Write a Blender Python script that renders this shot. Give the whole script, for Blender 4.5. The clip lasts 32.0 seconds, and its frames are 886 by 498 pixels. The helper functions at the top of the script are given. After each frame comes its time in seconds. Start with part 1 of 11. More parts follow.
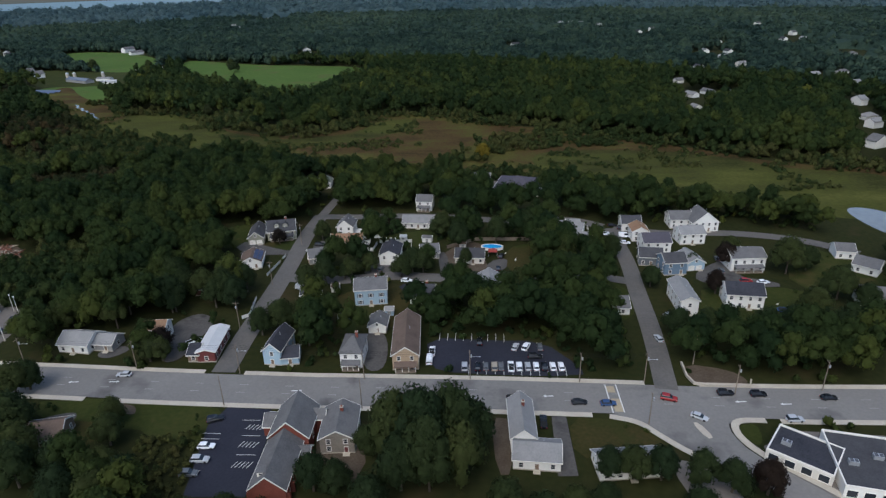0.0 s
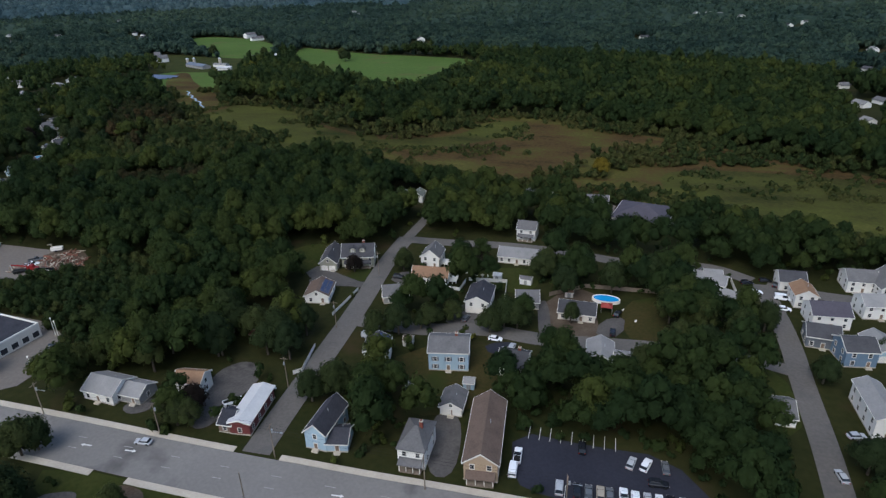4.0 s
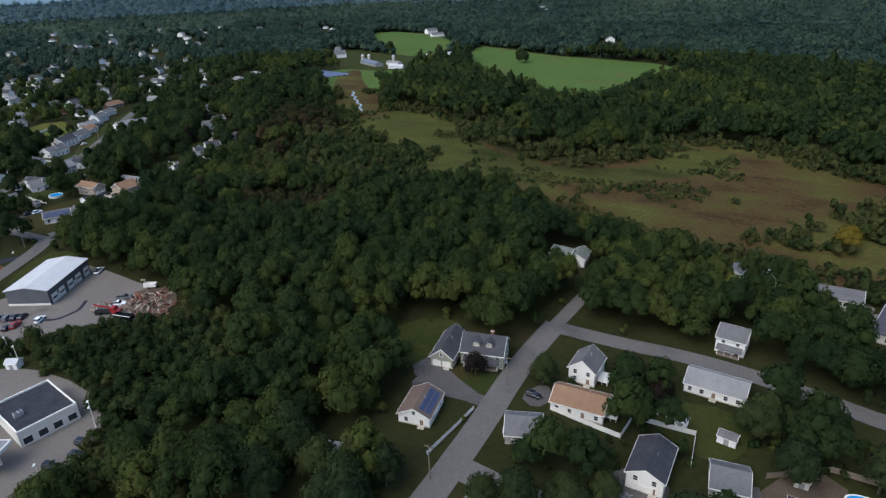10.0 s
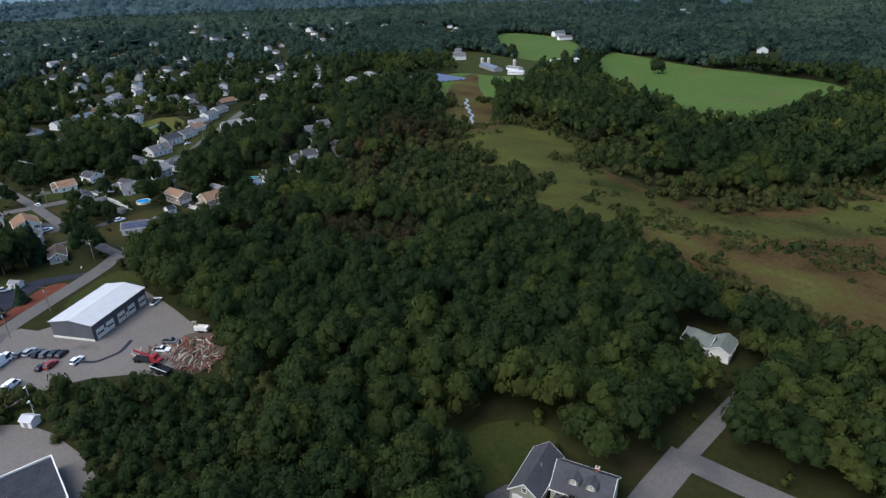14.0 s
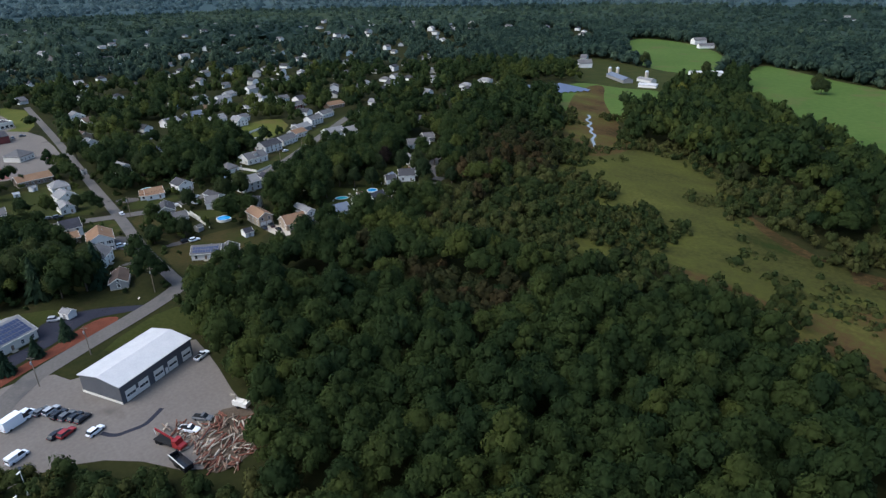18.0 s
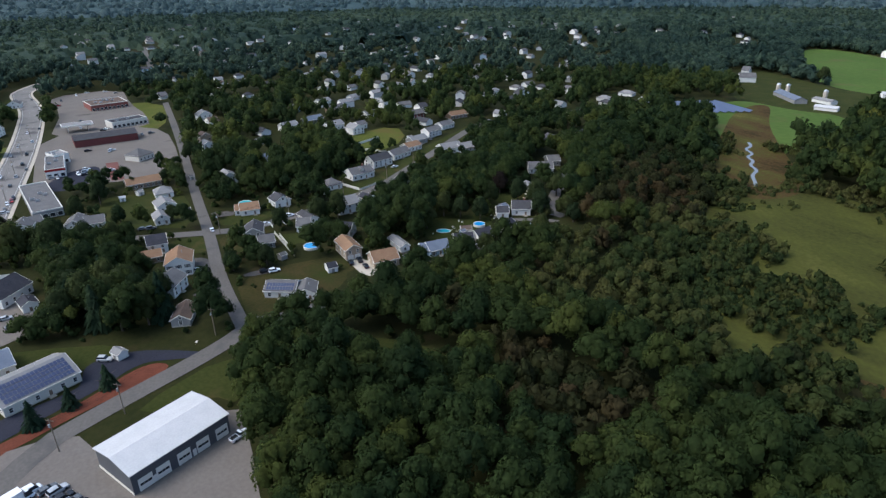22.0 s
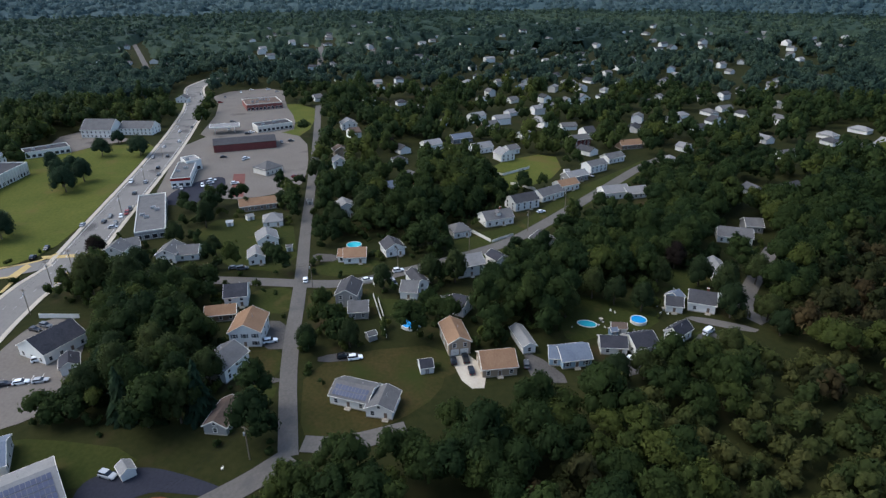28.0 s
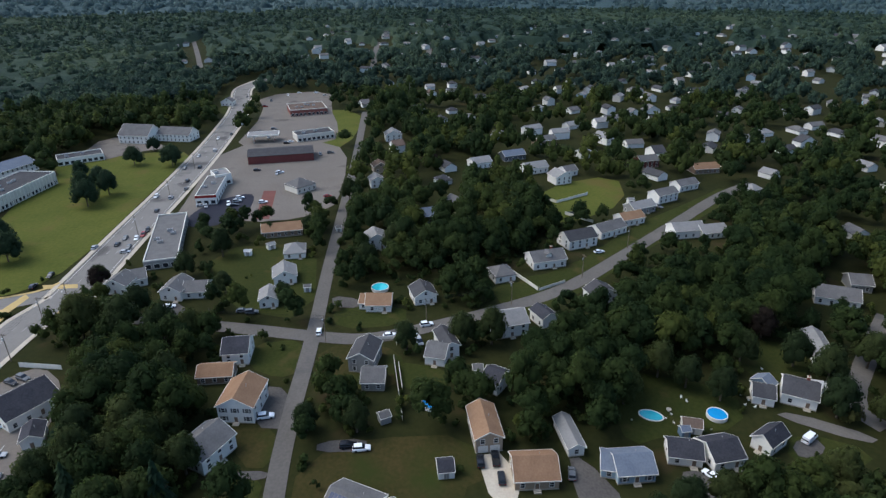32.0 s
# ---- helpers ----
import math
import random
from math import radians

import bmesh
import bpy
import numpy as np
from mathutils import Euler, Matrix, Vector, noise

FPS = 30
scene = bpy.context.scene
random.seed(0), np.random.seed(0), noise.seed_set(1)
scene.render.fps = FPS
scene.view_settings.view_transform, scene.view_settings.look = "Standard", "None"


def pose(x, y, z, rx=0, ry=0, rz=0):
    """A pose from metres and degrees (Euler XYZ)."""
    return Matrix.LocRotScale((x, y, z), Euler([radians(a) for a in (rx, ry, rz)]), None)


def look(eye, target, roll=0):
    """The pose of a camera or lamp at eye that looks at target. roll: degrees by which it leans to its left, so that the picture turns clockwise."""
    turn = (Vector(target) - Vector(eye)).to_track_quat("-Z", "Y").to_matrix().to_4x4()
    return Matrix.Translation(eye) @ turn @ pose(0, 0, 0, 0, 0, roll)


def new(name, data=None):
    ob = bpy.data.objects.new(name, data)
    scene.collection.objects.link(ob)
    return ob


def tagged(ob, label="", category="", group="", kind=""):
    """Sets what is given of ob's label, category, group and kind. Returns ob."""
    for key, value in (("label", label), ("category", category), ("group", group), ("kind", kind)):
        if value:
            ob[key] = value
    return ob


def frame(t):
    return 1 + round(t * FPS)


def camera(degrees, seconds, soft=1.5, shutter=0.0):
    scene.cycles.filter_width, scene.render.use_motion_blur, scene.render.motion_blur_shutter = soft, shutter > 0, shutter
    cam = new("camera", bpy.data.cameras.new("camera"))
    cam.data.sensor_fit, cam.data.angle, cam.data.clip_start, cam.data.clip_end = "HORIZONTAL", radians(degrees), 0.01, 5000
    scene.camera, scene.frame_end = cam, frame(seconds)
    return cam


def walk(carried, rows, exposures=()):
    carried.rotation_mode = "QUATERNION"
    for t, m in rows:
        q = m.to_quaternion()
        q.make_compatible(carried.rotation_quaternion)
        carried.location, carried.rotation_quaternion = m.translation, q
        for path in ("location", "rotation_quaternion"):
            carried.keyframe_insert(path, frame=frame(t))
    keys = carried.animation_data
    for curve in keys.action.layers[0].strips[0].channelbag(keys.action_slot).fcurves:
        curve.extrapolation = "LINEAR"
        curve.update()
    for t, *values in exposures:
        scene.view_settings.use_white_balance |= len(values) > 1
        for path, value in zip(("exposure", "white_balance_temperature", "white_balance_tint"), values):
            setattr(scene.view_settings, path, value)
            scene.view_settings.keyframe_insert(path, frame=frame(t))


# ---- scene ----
cam = camera(71.2, 32.0, 1.35)
PATH = [
    (0, (2.582, 0.865, 108.948), (2.56, 2.697, 108.144), -1.6),
    (0.5, (3.049, 7.472, 108.824), (2.999, 9.302, 108.02), -1.8),
    (1, (3.241, 13.952, 108.736), (3.163, 15.782, 107.933), -1.8),
    (1.5, (3.372, 19.924, 108.869), (3.267, 21.754, 108.068), -1.7),
    (2, (3.276, 26.877, 108.658), (3.127, 28.704, 107.858), -1.7),
    (2.5, (2.973, 33.42, 108.532), (2.771, 35.243, 107.734), -1.7),
    (3, (3.018, 39.944, 108.417), (2.767, 41.761, 107.618), -1.7),
    (3.5, (2.717, 46.619, 108.091), (2.415, 48.421, 107.276), -1.6),
    (5.5, (0.721, 72.685, 107.986), (0.234, 74.433, 107.145), -2.0),
    (6, (-0.426, 78.73, 107.8), (-0.944, 80.471, 106.962), -2.0),
    (6.5, (-1.634, 85.165, 107.699), (-2.191, 86.894, 106.862), -2.0),
    (7, (-3.186, 91.257, 107.495), (-3.782, 92.974, 106.659), -2.0),
    (7.5, (-4.212, 97.502, 107.483), (-4.857, 99.202, 106.649), -2.1),
    (8, (-5.739, 103.918, 107.291), (-6.429, 105.601, 106.459), -2.1),
    (8.5, (-7.186, 110.053, 107.243), (-7.921, 111.718, 106.412), -2.2),
    (9, (-8.736, 116.273, 107.264), (-9.512, 117.919, 106.435), -2.2),
    (9.5, (-10.55, 122.904, 107.152), (-11.366, 124.531, 106.324), -2.2),
    (10, (-12.918, 128.985, 107.269), (-13.77, 130.594, 106.441), -2.2),
    (10.5, (-14.943, 135.211, 107.2), (-15.834, 136.8, 106.374), -2.2),
    (11, (-17.258, 141.397, 107.101), (-18.187, 142.965, 106.276), -2.2),
    (11.5, (-19.8, 147.252, 107.389), (-20.767, 148.797, 106.565), -2.1),
    (12, (-22.707, 152.963, 107.43), (-23.712, 154.484, 106.607), -2.0),
    (12.5, (-25.859, 158.511, 107.895), (-26.897, 160.009, 107.07), -1.9),
    (13, (-28.837, 164.155, 107.848), (-29.911, 165.628, 107.025), -1.8),
    (13.5, (-32.176, 169.735, 108.022), (-33.285, 171.181, 107.198), -1.7),
    (14, (-35.385, 175.01, 108.035), (-36.529, 176.429, 107.212), -1.6),
    (14.5, (-38.954, 180.371, 108.215), (-40.132, 181.761, 107.391), -1.6),
    (16.5, (-54.803, 201.035, 108.28), (-56.099, 202.319, 107.461), -1.4),
    (17, (-59.145, 206.068, 108.022), (-60.473, 207.32, 107.204), -1.3),
    (17.5, (-63.008, 210.941, 108.78), (-64.368, 212.158, 107.96), -1.2),
    (18, (-67.411, 215.718, 109.769), (-68.8, 216.898, 108.947), -1.0),
    (18.5, (-71.613, 220.343, 110.482), (-73.031, 221.487, 109.657), -0.8),
    (19, (-75.929, 225.032, 110.605), (-77.379, 226.136, 109.78), -0.8),
    (19.5, (-80.16, 229.591, 110.667), (-81.639, 230.655, 109.844), -0.8),
    (20, (-83.994, 234.266, 110.879), (-85.504, 235.287, 110.055), -0.8),
    (20.5, (-88.164, 238.956, 110.889), (-89.703, 239.934, 110.068), -0.9),
    (21, (-93.31, 243.282, 110.911), (-94.874, 244.219, 110.089), -0.8),
    (21.5, (-98.034, 247.66, 110.894), (-99.624, 248.552, 110.074), -0.9),
    (22, (-103.044, 251.772, 110.764), (-104.658, 252.623, 109.945), -0.9),
    (22.5, (-108.182, 256.066, 110.854), (-109.818, 256.874, 110.035), -1.0),
    (23, (-113.928, 259.834, 110.663), (-115.585, 260.598, 109.845), -0.8),
    (23.5, (-119.013, 263.437, 110.602), (-120.69, 264.157, 109.785), -0.9),
    (24, (-124.369, 267.015, 110.675), (-126.062, 267.697, 109.858), -0.9),
    (24.5, (-129.708, 270.479, 111.09), (-131.414, 271.127, 110.27), -0.9),
    (25, (-135.239, 273.628, 111.508), (-136.952, 274.253, 110.687), -0.7),
    (25.5, (-140.97, 277.18, 111.154), (-142.699, 277.764, 110.335), -0.8),
    (27.5, (-163.433, 287.444, 111.268), (-165.209, 287.865, 110.451), -0.5),
    (28, (-169.13, 289.92, 111.471), (-170.915, 290.299, 110.654), -0.5),
    (28.5, (-174.972, 292.323, 111.556), (-176.766, 292.662, 110.739), -0.4),
    (29, (-180.543, 294.757, 111.764), (-182.345, 295.053, 110.947), -0.3),
    (29.5, (-186.153, 296.81, 112.224), (-187.96, 297.065, 111.405), -0.3),
    (30, (-192.283, 299.106, 112.46), (-194.095, 299.317, 111.64), -0.5),
    (30.5, (-198.04, 300.726, 112.455), (-199.852, 300.929, 111.635), -0.4),
    (31, (-202.792, 302.018, 113.081), (-204.603, 302.223, 112.257), -0.5),
    (31.5, (-206.378, 303.054, 113.414), (-208.189, 303.259, 112.59), -0.4),
    (32, (-208.997, 304.164, 114.006), (-210.807, 304.368, 113.179), -0.5),
]
walk(cam, [(t, look(eye, target, roll)) for t, eye, target, roll in PATH], exposures=[(0.0, 0.78, 5700, 6), (9.0, 1.05, 5680, 7), (14.0, 1.27, 5700, 7), (24.0, 1.29, 5800, 7), (32.0, 1.15, 5820, 6)])

# ---------------------------------------------------------------- light
world = bpy.data.worlds.new("overcast_sky")
scene.world = world
world.use_nodes = True
wn = world.node_tree.nodes
wl = world.node_tree.links
sky = wn.new("ShaderNodeTexSky")
sky.sky_type, sky.sun_disc = "NISHITA", False
sky.sun_elevation, sky.sun_rotation = radians(48), radians(200)
sky.air_density, sky.dust_density, sky.ozone_density = 1.0, 3.0, 1.0
wn["Background"].inputs[1].default_value = 0.12
wl.new(sky.outputs[0], wn["Background"].inputs[0])
sun_data = bpy.data.lights.new("sun", "SUN")
sun_data.energy, sun_data.angle, sun_data.color = 0.8, radians(40), (1.0, 0.96, 0.9)
sun = new("sun", sun_data)
sun.matrix_world = look((0, 0, 300), (0 + 60, 165, 0))

# ---------------------------------------------------------------- materials
def ground_z(x, y=0.0):
    """The land falls gently to the east."""
    return -4.5 * min(1.0, max(0.0, (x + 200.0) / 160.0))


def material(name, dark, light, rough=0.8, metal=0.0, fine=3.0, coarse=0.15, bump=0.2, random_amount=0.0, stain=None):
    """Colour between two tones by two sizes of noise, with fine relief."""
    m = bpy.data.materials.new(name)
    m.use_nodes = True
    n, l = m.node_tree.nodes, m.node_tree.links
    b = n["Principled BSDF"]
    b.inputs["Roughness"].default_value, b.inputs["Metallic"].default_value = rough, metal
    b.inputs["Specular IOR Level"].default_value = 0.03 if rough > 0.8 else 0.4
    g = n.new("ShaderNodeNewGeometry")
    a1, a2 = n.new("ShaderNodeTexNoise"), n.new("ShaderNodeTexNoise")
    a1.inputs["Scale"].default_value, a1.inputs["Detail"].default_value = fine, 3
    a2.inputs["Scale"].default_value, a2.inputs["Detail"].default_value = coarse, 4
    for a in (a1, a2):
        l.new(g.outputs["Position"], a.inputs["Vector"])
    mix = n.new("ShaderNodeMath")
    mix.operation = "MULTIPLY_ADD"
    l.new(a1.outputs[0], mix.inputs[0])
    mix.inputs[1].default_value = 0.5
    half = n.new("ShaderNodeMath")
    half.operation = "MULTIPLY"
    l.new(a2.outputs[0], half.inputs[0])
    half.inputs[1].default_value = 0.5
    l.new(half.outputs[0], mix.inputs[2])
    out = mix.outputs[0]
    if random_amount:
        info = n.new("ShaderNodeObjectInfo")
        r = n.new("ShaderNodeMath")
        r.operation = "MULTIPLY_ADD"
        l.new(info.outputs["Random"], r.inputs[0])
        r.inputs[1].default_value = random_amount
        off = n.new("ShaderNodeMath")
        off.operation = "SUBTRACT"
        l.new(out, off.inputs[0])
        off.inputs[1].default_value = random_amount / 2
        l.new(off.outputs[0], r.inputs[2])
        out = r.outputs[0]
    ramp = n.new("ShaderNodeValToRGB")
    ramp.color_ramp.elements[0].position, ramp.color_ramp.elements[1].position = 0.3, 0.7
    ramp.color_ramp.elements[0].color, ramp.color_ramp.elements[1].color = (*dark, 1), (*light, 1)
    l.new(out, ramp.inputs[0])
    col = ramp.outputs[0]
    if stain:
        s = n.new("ShaderNodeTexNoise")
        s.inputs["Scale"].default_value, s.inputs["Detail"].default_value = stain[1], 5
        l.new(g.outputs["Position"], s.inputs["Vector"])
        sr = n.new("ShaderNodeValToRGB")
        sr.color_ramp.elements[0].position, sr.color_ramp.elements[1].position = stain[2], stain[2] + 0.12
        l.new(s.outputs[0], sr.inputs[0])
        mx = n.new("ShaderNodeMix")
        mx.data_type = "RGBA"
        l.new(sr.outputs[0], mx.inputs["Factor"])
        l.new(col, mx.inputs["A"])
        mx.inputs["B"].default_value = (*stain[0], 1)
        col = mx.outputs["Result"]
    l.new(col, b.inputs["Base Color"])
    if bump:
        bp = n.new("ShaderNodeBump")
        bp.inputs["Strength"].default_value, bp.inputs["Distance"].default_value = bump, 0.1
        l.new(a1.outputs[0], bp.inputs["Height"])
        l.new(bp.outputs[0], b.inputs["Normal"])
    return m


def foliage(name, stops, by_tree, leaf=0.16, through_leaf=0.5):
    """Leaf colours: one tone for each tree, and a little for each spray of leaves; some light passes through the leaves."""
    m = bpy.data.materials.new(name)
    m.use_nodes = True
    n, l = m.node_tree.nodes, m.node_tree.links
    b = n["Principled BSDF"]
    b.inputs["Roughness"].default_value = 0.7
    b.inputs["Specular IOR Level"].default_value = 0.05
    if by_tree:
        src = n.new("ShaderNodeObjectInfo").outputs["Random"]
    else:
        at = n.new("ShaderNodeAttribute")
        at.attribute_name = "tint"
        src = at.outputs["Fac"]
    ramp = n.new("ShaderNodeValToRGB")
    el = ramp.color_ramp.elements
    while len(el) < len(stops):
        el.new(0.5)
    for e, (p, c) in zip(el, stops):
        e.position, e.color = p, (*c, 1)
    l.new(src, ramp.inputs[0])
    g = n.new("ShaderNodeNewGeometry")
    hsv = n.new("ShaderNodeHueSaturation")
    mr = n.new("ShaderNodeMapRange")
    mr.inputs["To Min"].default_value, mr.inputs["To Max"].default_value = 1 - leaf, 1 + leaf
    l.new(g.outputs["Random Per Island"], mr.inputs["Value"])
    fine = n.new("ShaderNodeTexNoise")
    fine.inputs["Scale"].default_value, fine.inputs["Detail"].default_value = 0.6, 4
    l.new(g.outputs["Position"], fine.inputs["Vector"])
    fr = n.new("ShaderNodeMapRange")
    fr.inputs["From Min"].default_value, fr.inputs["From Max"].default_value = 0.3, 0.7
    fr.inputs["To Min"].default_value, fr.inputs["To Max"].default_value = 0.78, 1.22
    l.new(fine.outputs[0], fr.inputs["Value"])
    both = n.new("ShaderNodeMath")
    both.operation = "MULTIPLY"
    l.new(mr.outputs[0], both.inputs[0])
    l.new(fr.outputs[0], both.inputs[1])
    l.new(both.outputs[0], hsv.inputs["Value"])
    l.new(ramp.outputs[0], hsv.inputs["Color"])
    l.new(hsv.outputs[0], b.inputs["Base Color"])
    tr = n.new("ShaderNodeBsdfTranslucent")
    l.new(hsv.outputs[0], tr.inputs["Color"])
    mix = n.new("ShaderNodeMixShader")
    mix.inputs[0].default_value = through_leaf
    l.new(b.outputs[0], mix.inputs[1])
    l.new(tr.outputs[0], mix.inputs[2])
    l.new(mix.outputs[0], n["Material Output"].inputs["Surface"])
    return m


GREENS = [(0.0, (0.0183, 0.0320, 0.0115)), (0.3, (0.0251, 0.0399, 0.0125)), (0.55, (0.0337, 0.0490, 0.0142)),
          (0.75, (0.0468, 0.0603, 0.0158)), (0.92, (0.0694, 0.0800, 0.0176)), (1.0, (0.1246, 0.1243, 0.0244))]
M_FOREST = foliage("forest_leaves", GREENS, False)
# distance haze is painted into these leaves: bluer and paler than GREENS
M_HAZEWOOD = foliage("hazed_wood_leaves", [(0, (0.0213, 0.0381, 0.0302)), (0.35, (0.0347, 0.0571, 0.0414)), (0.7, (0.0482, 0.0739, 0.0493)), (1, (0.0694, 0.0952, 0.0560))], False)
# thicker haze painted in: blue leaf tones for the last woods
M_HAZERIDGE = foliage("hazed_ridge_leaves", [(0, (0.0527, 0.0887, 0.0967)), (1, (0.0878, 0.1261, 0.1231))], False)
M_TREE = foliage("tree_leaves", [(0, (0.0229, 0.0362, 0.0150)), (0.5, (0.0336, 0.0472, 0.0172)), (1, (0.0568, 0.0670, 0.0212))], True)
M_PINE = foliage("pine_needles", [(0, (0.0189, 0.0372, 0.0212)), (1, (0.0352, 0.0558, 0.0273))], True)
M_DARKTREE = foliage("copper_leaves", [(0, (0.0194, 0.0151, 0.0122)), (1, (0.0281, 0.0194, 0.0142))], True)
M_YELLOW = foliage("yellow_leaves", [(0, (0.1503, 0.1184, 0.0161)), (1, (0.1857, 0.1366, 0.0201))], True)
M_SHRUB = foliage("shrub_leaves", [(0, (0.0232, 0.0374, 0.0124)), (0.45, (0.0387, 0.0523, 0.0161)), (0.75, (0.0619, 0.0677, 0.0207)), (1, (0.0806, 0.0748, 0.0258))], False)
M_AUTUMN = foliage("russet_leaves", [(0, (0.0177, 0.0292, 0.0097)), (0.5, (0.0302, 0.0333, 0.0123)), (0.8, (0.0479, 0.0350, 0.0160)), (1, (0.0849, 0.0602, 0.0194))], False)
M_BARK = material("bark", (0.05, 0.04, 0.03), (0.11, 0.09, 0.07), 0.9, fine=6, coarse=1)

M_GROUND = material("ground_grass", (0.0130, 0.0168, 0.0056), (0.0290, 0.0280, 0.0100), 0.95, fine=0.5, coarse=0.03, bump=0.4, stain=((0.0341, 0.02604, 0.0124), 0.06, 0.6))
M_LAWN = material("lawn_grass", (0.0190, 0.0262, 0.0068), (0.0400, 0.0420, 0.0120), 0.95, fine=0.8, coarse=0.06, bump=0.3, stain=((0.05, 0.042, 0.015), 0.09, 0.58))
M_DRYLAWN = material("dry_lawn_grass", (0.0210, 0.0245, 0.0075), (0.0500, 0.0370, 0.0145), 0.95, fine=0.9, coarse=0.07, bump=0.3, stain=((0.0250, 0.0310, 0.0085), 0.05, 0.52))
M_GREENLAWN = material("mown_green_grass", (0.0474, 0.0608, 0.0120), (0.0874, 0.0889, 0.0204), 0.95, fine=0.6, coarse=0.05, bump=0.3, stain=((0.0824, 0.0702, 0.0216), 0.04, 0.56))
M_FIELD = material("hay_field", (0.0435, 0.0759, 0.0166), (0.0725, 0.1071, 0.0250), 0.95, fine=0.2, coarse=0.012, bump=0.2, stain=((0.0725, 0.0803, 0.0261), 0.03, 0.56))
def marsh_grass(name, stops):
    """Sedge and grass in drifts of several colours, with tussocks and streaks."""
    m = material(name, (0, 0, 0), (1, 1, 1), 0.95, fine=0.9, coarse=0.04, bump=1.0)
    n, l = m.node_tree.nodes, m.node_tree.links
    g = next(x for x in n if x.type == "NEW_GEOMETRY")
    total = None
    for scale, weight, squeeze in ((0.011, 0.50, 0.7), (0.055, 0.32, 0.4), (0.5, 0.22, 1.0)):
        t = n.new("ShaderNodeTexNoise")
        t.inputs["Scale"].default_value, t.inputs["Detail"].default_value, t.inputs["Roughness"].default_value = scale, 4, 0.6
        mp = n.new("ShaderNodeMapping")
        mp.inputs["Scale"].default_value, mp.inputs["Rotation"].default_value = (squeeze, 1.0, 1.0), (0, 0, 0.5)
        l.new(g.outputs["Position"], mp.inputs["Vector"])
        l.new(mp.outputs[0], t.inputs["Vector"])
        k = n.new("ShaderNodeMath")
        k.operation = "MULTIPLY_ADD"
        l.new(t.outputs[0], k.inputs[0])
        k.inputs[1].default_value, k.inputs[2].default_value = weight, 0.0
        if total is not None:
            l.new(total, k.inputs[2])
        total = k.outputs[0]
    ramp = n.new("ShaderNodeValToRGB")
    el = ramp.color_ramp.elements
    while len(el) < len(stops):
        el.new(0.5)
    for e, (p, c) in zip(el, stops):
        e.position, e.color = p, (*c, 1)
    l.new(total, ramp.inputs[0])
    l.new(ramp.outputs[0], n["Principled BSDF"].inputs["Base Color"])
    return m


M_MARSH = marsh_grass("marsh_grass", [(0.38, (0.0165, 0.0220, 0.0066)), (0.45, (0.0330, 0.0225, 0.0092)), (0.50, (0.0560, 0.0350, 0.0140)), (0.555, (0.0530, 0.0510, 0.0130)), (0.63, (0.0860, 0.0740, 0.0205))])
M_MARSHGREEN = marsh_grass("marsh_sedge", [(0.38, (0.0150, 0.0225, 0.0054)), (0.45, (0.0290, 0.0290, 0.0085)), (0.50, (0.0410, 0.0425, 0.0112)), (0.555, (0.0500, 0.0530, 0.0120)), (0.63, (0.0730, 0.0690, 0.0180))])
M_ROAD = material("road_asphalt", (0.1440, 0.1340, 0.1230), (0.1860, 0.1730, 0.1590), 0.9, fine=1.2, coarse=0.05, bump=0.1, stain=((0.0894, 0.0840, 0.0789), 0.06, 0.55))
M_STREET = material("street_asphalt", (0.0848, 0.0780, 0.0701), (0.1240, 0.1130, 0.1010), 0.9, fine=1.2, coarse=0.06, bump=0.1, stain=((0.0770, 0.0726, 0.0691), 0.08, 0.57))
M_BLACKTOP = material("sealed_blacktop", (0.021, 0.0217, 0.0294), (0.0315, 0.0322, 0.042), 0.85, fine=1.5, coarse=0.1, bump=0.1)
M_DRIVE = material("driveway_asphalt", (0.0559, 0.0515, 0.0480), (0.0986, 0.0899, 0.0818), 0.9, fine=1.5, coarse=0.12, bump=0.1, stain=((0.0394, 0.0372, 0.0339), 0.15, 0.6))
M_LOT = material("worn_lot_asphalt", (0.1135, 0.0990, 0.0863), (0.1570, 0.1380, 0.1193), 0.9, fine=1.0, coarse=0.05, bump=0.1, stain=((0.0735, 0.0660, 0.0584), 0.05, 0.6))
M_CONCRETE = material("pale_concrete", (0.3222, 0.2800, 0.2257), (0.4410, 0.3920, 0.3130), 0.9, fine=2, coarse=0.2, bump=0.1)
M_YELLOWPAINT = material("yellow_road_paint", (0.30, 0.21, 0.07), (0.42, 0.30, 0.11), 0.8, fine=2, coarse=0.3, bump=0.05)
M_REDLOT = material("red_asphalt", (0.11, 0.05, 0.042), (0.15, 0.066, 0.055), 0.9, fine=1.5, coarse=0.15, bump=0.1)
M_MULCH = material("red_mulch", (0.08, 0.028, 0.0176), (0.128, 0.044, 0.0264), 0.95, fine=3, coarse=0.3, bump=0.4)
M_DIRT = material("bare_dirt", (0.050, 0.036, 0.025), (0.100, 0.078, 0.056), 0.95, fine=2, coarse=0.2, bump=0.4)
M_WATER = material("pond_water", (0.13, 0.13, 0.125), (0.17, 0.17, 0.16), 0.2, fine=0.3, coarse=0.05, bump=0.02)
M_PAINT = material("white_road_paint", (0.4675, 0.459, 0.425), (0.612, 0.595, 0.561), 0.7, fine=4, coarse=0.5, bump=0)
M_WORNPAINT = material("worn_road_paint", (0.17, 0.165, 0.155), (0.36, 0.35, 0.33), 0.8, fine=3, coarse=0.3, bump=0)
M_TANPAVE = material("tan_crossing_paving", (0.26, 0.21, 0.14), (0.36, 0.30, 0.20), 0.85, fine=2, coarse=0.4, bump=0.05)

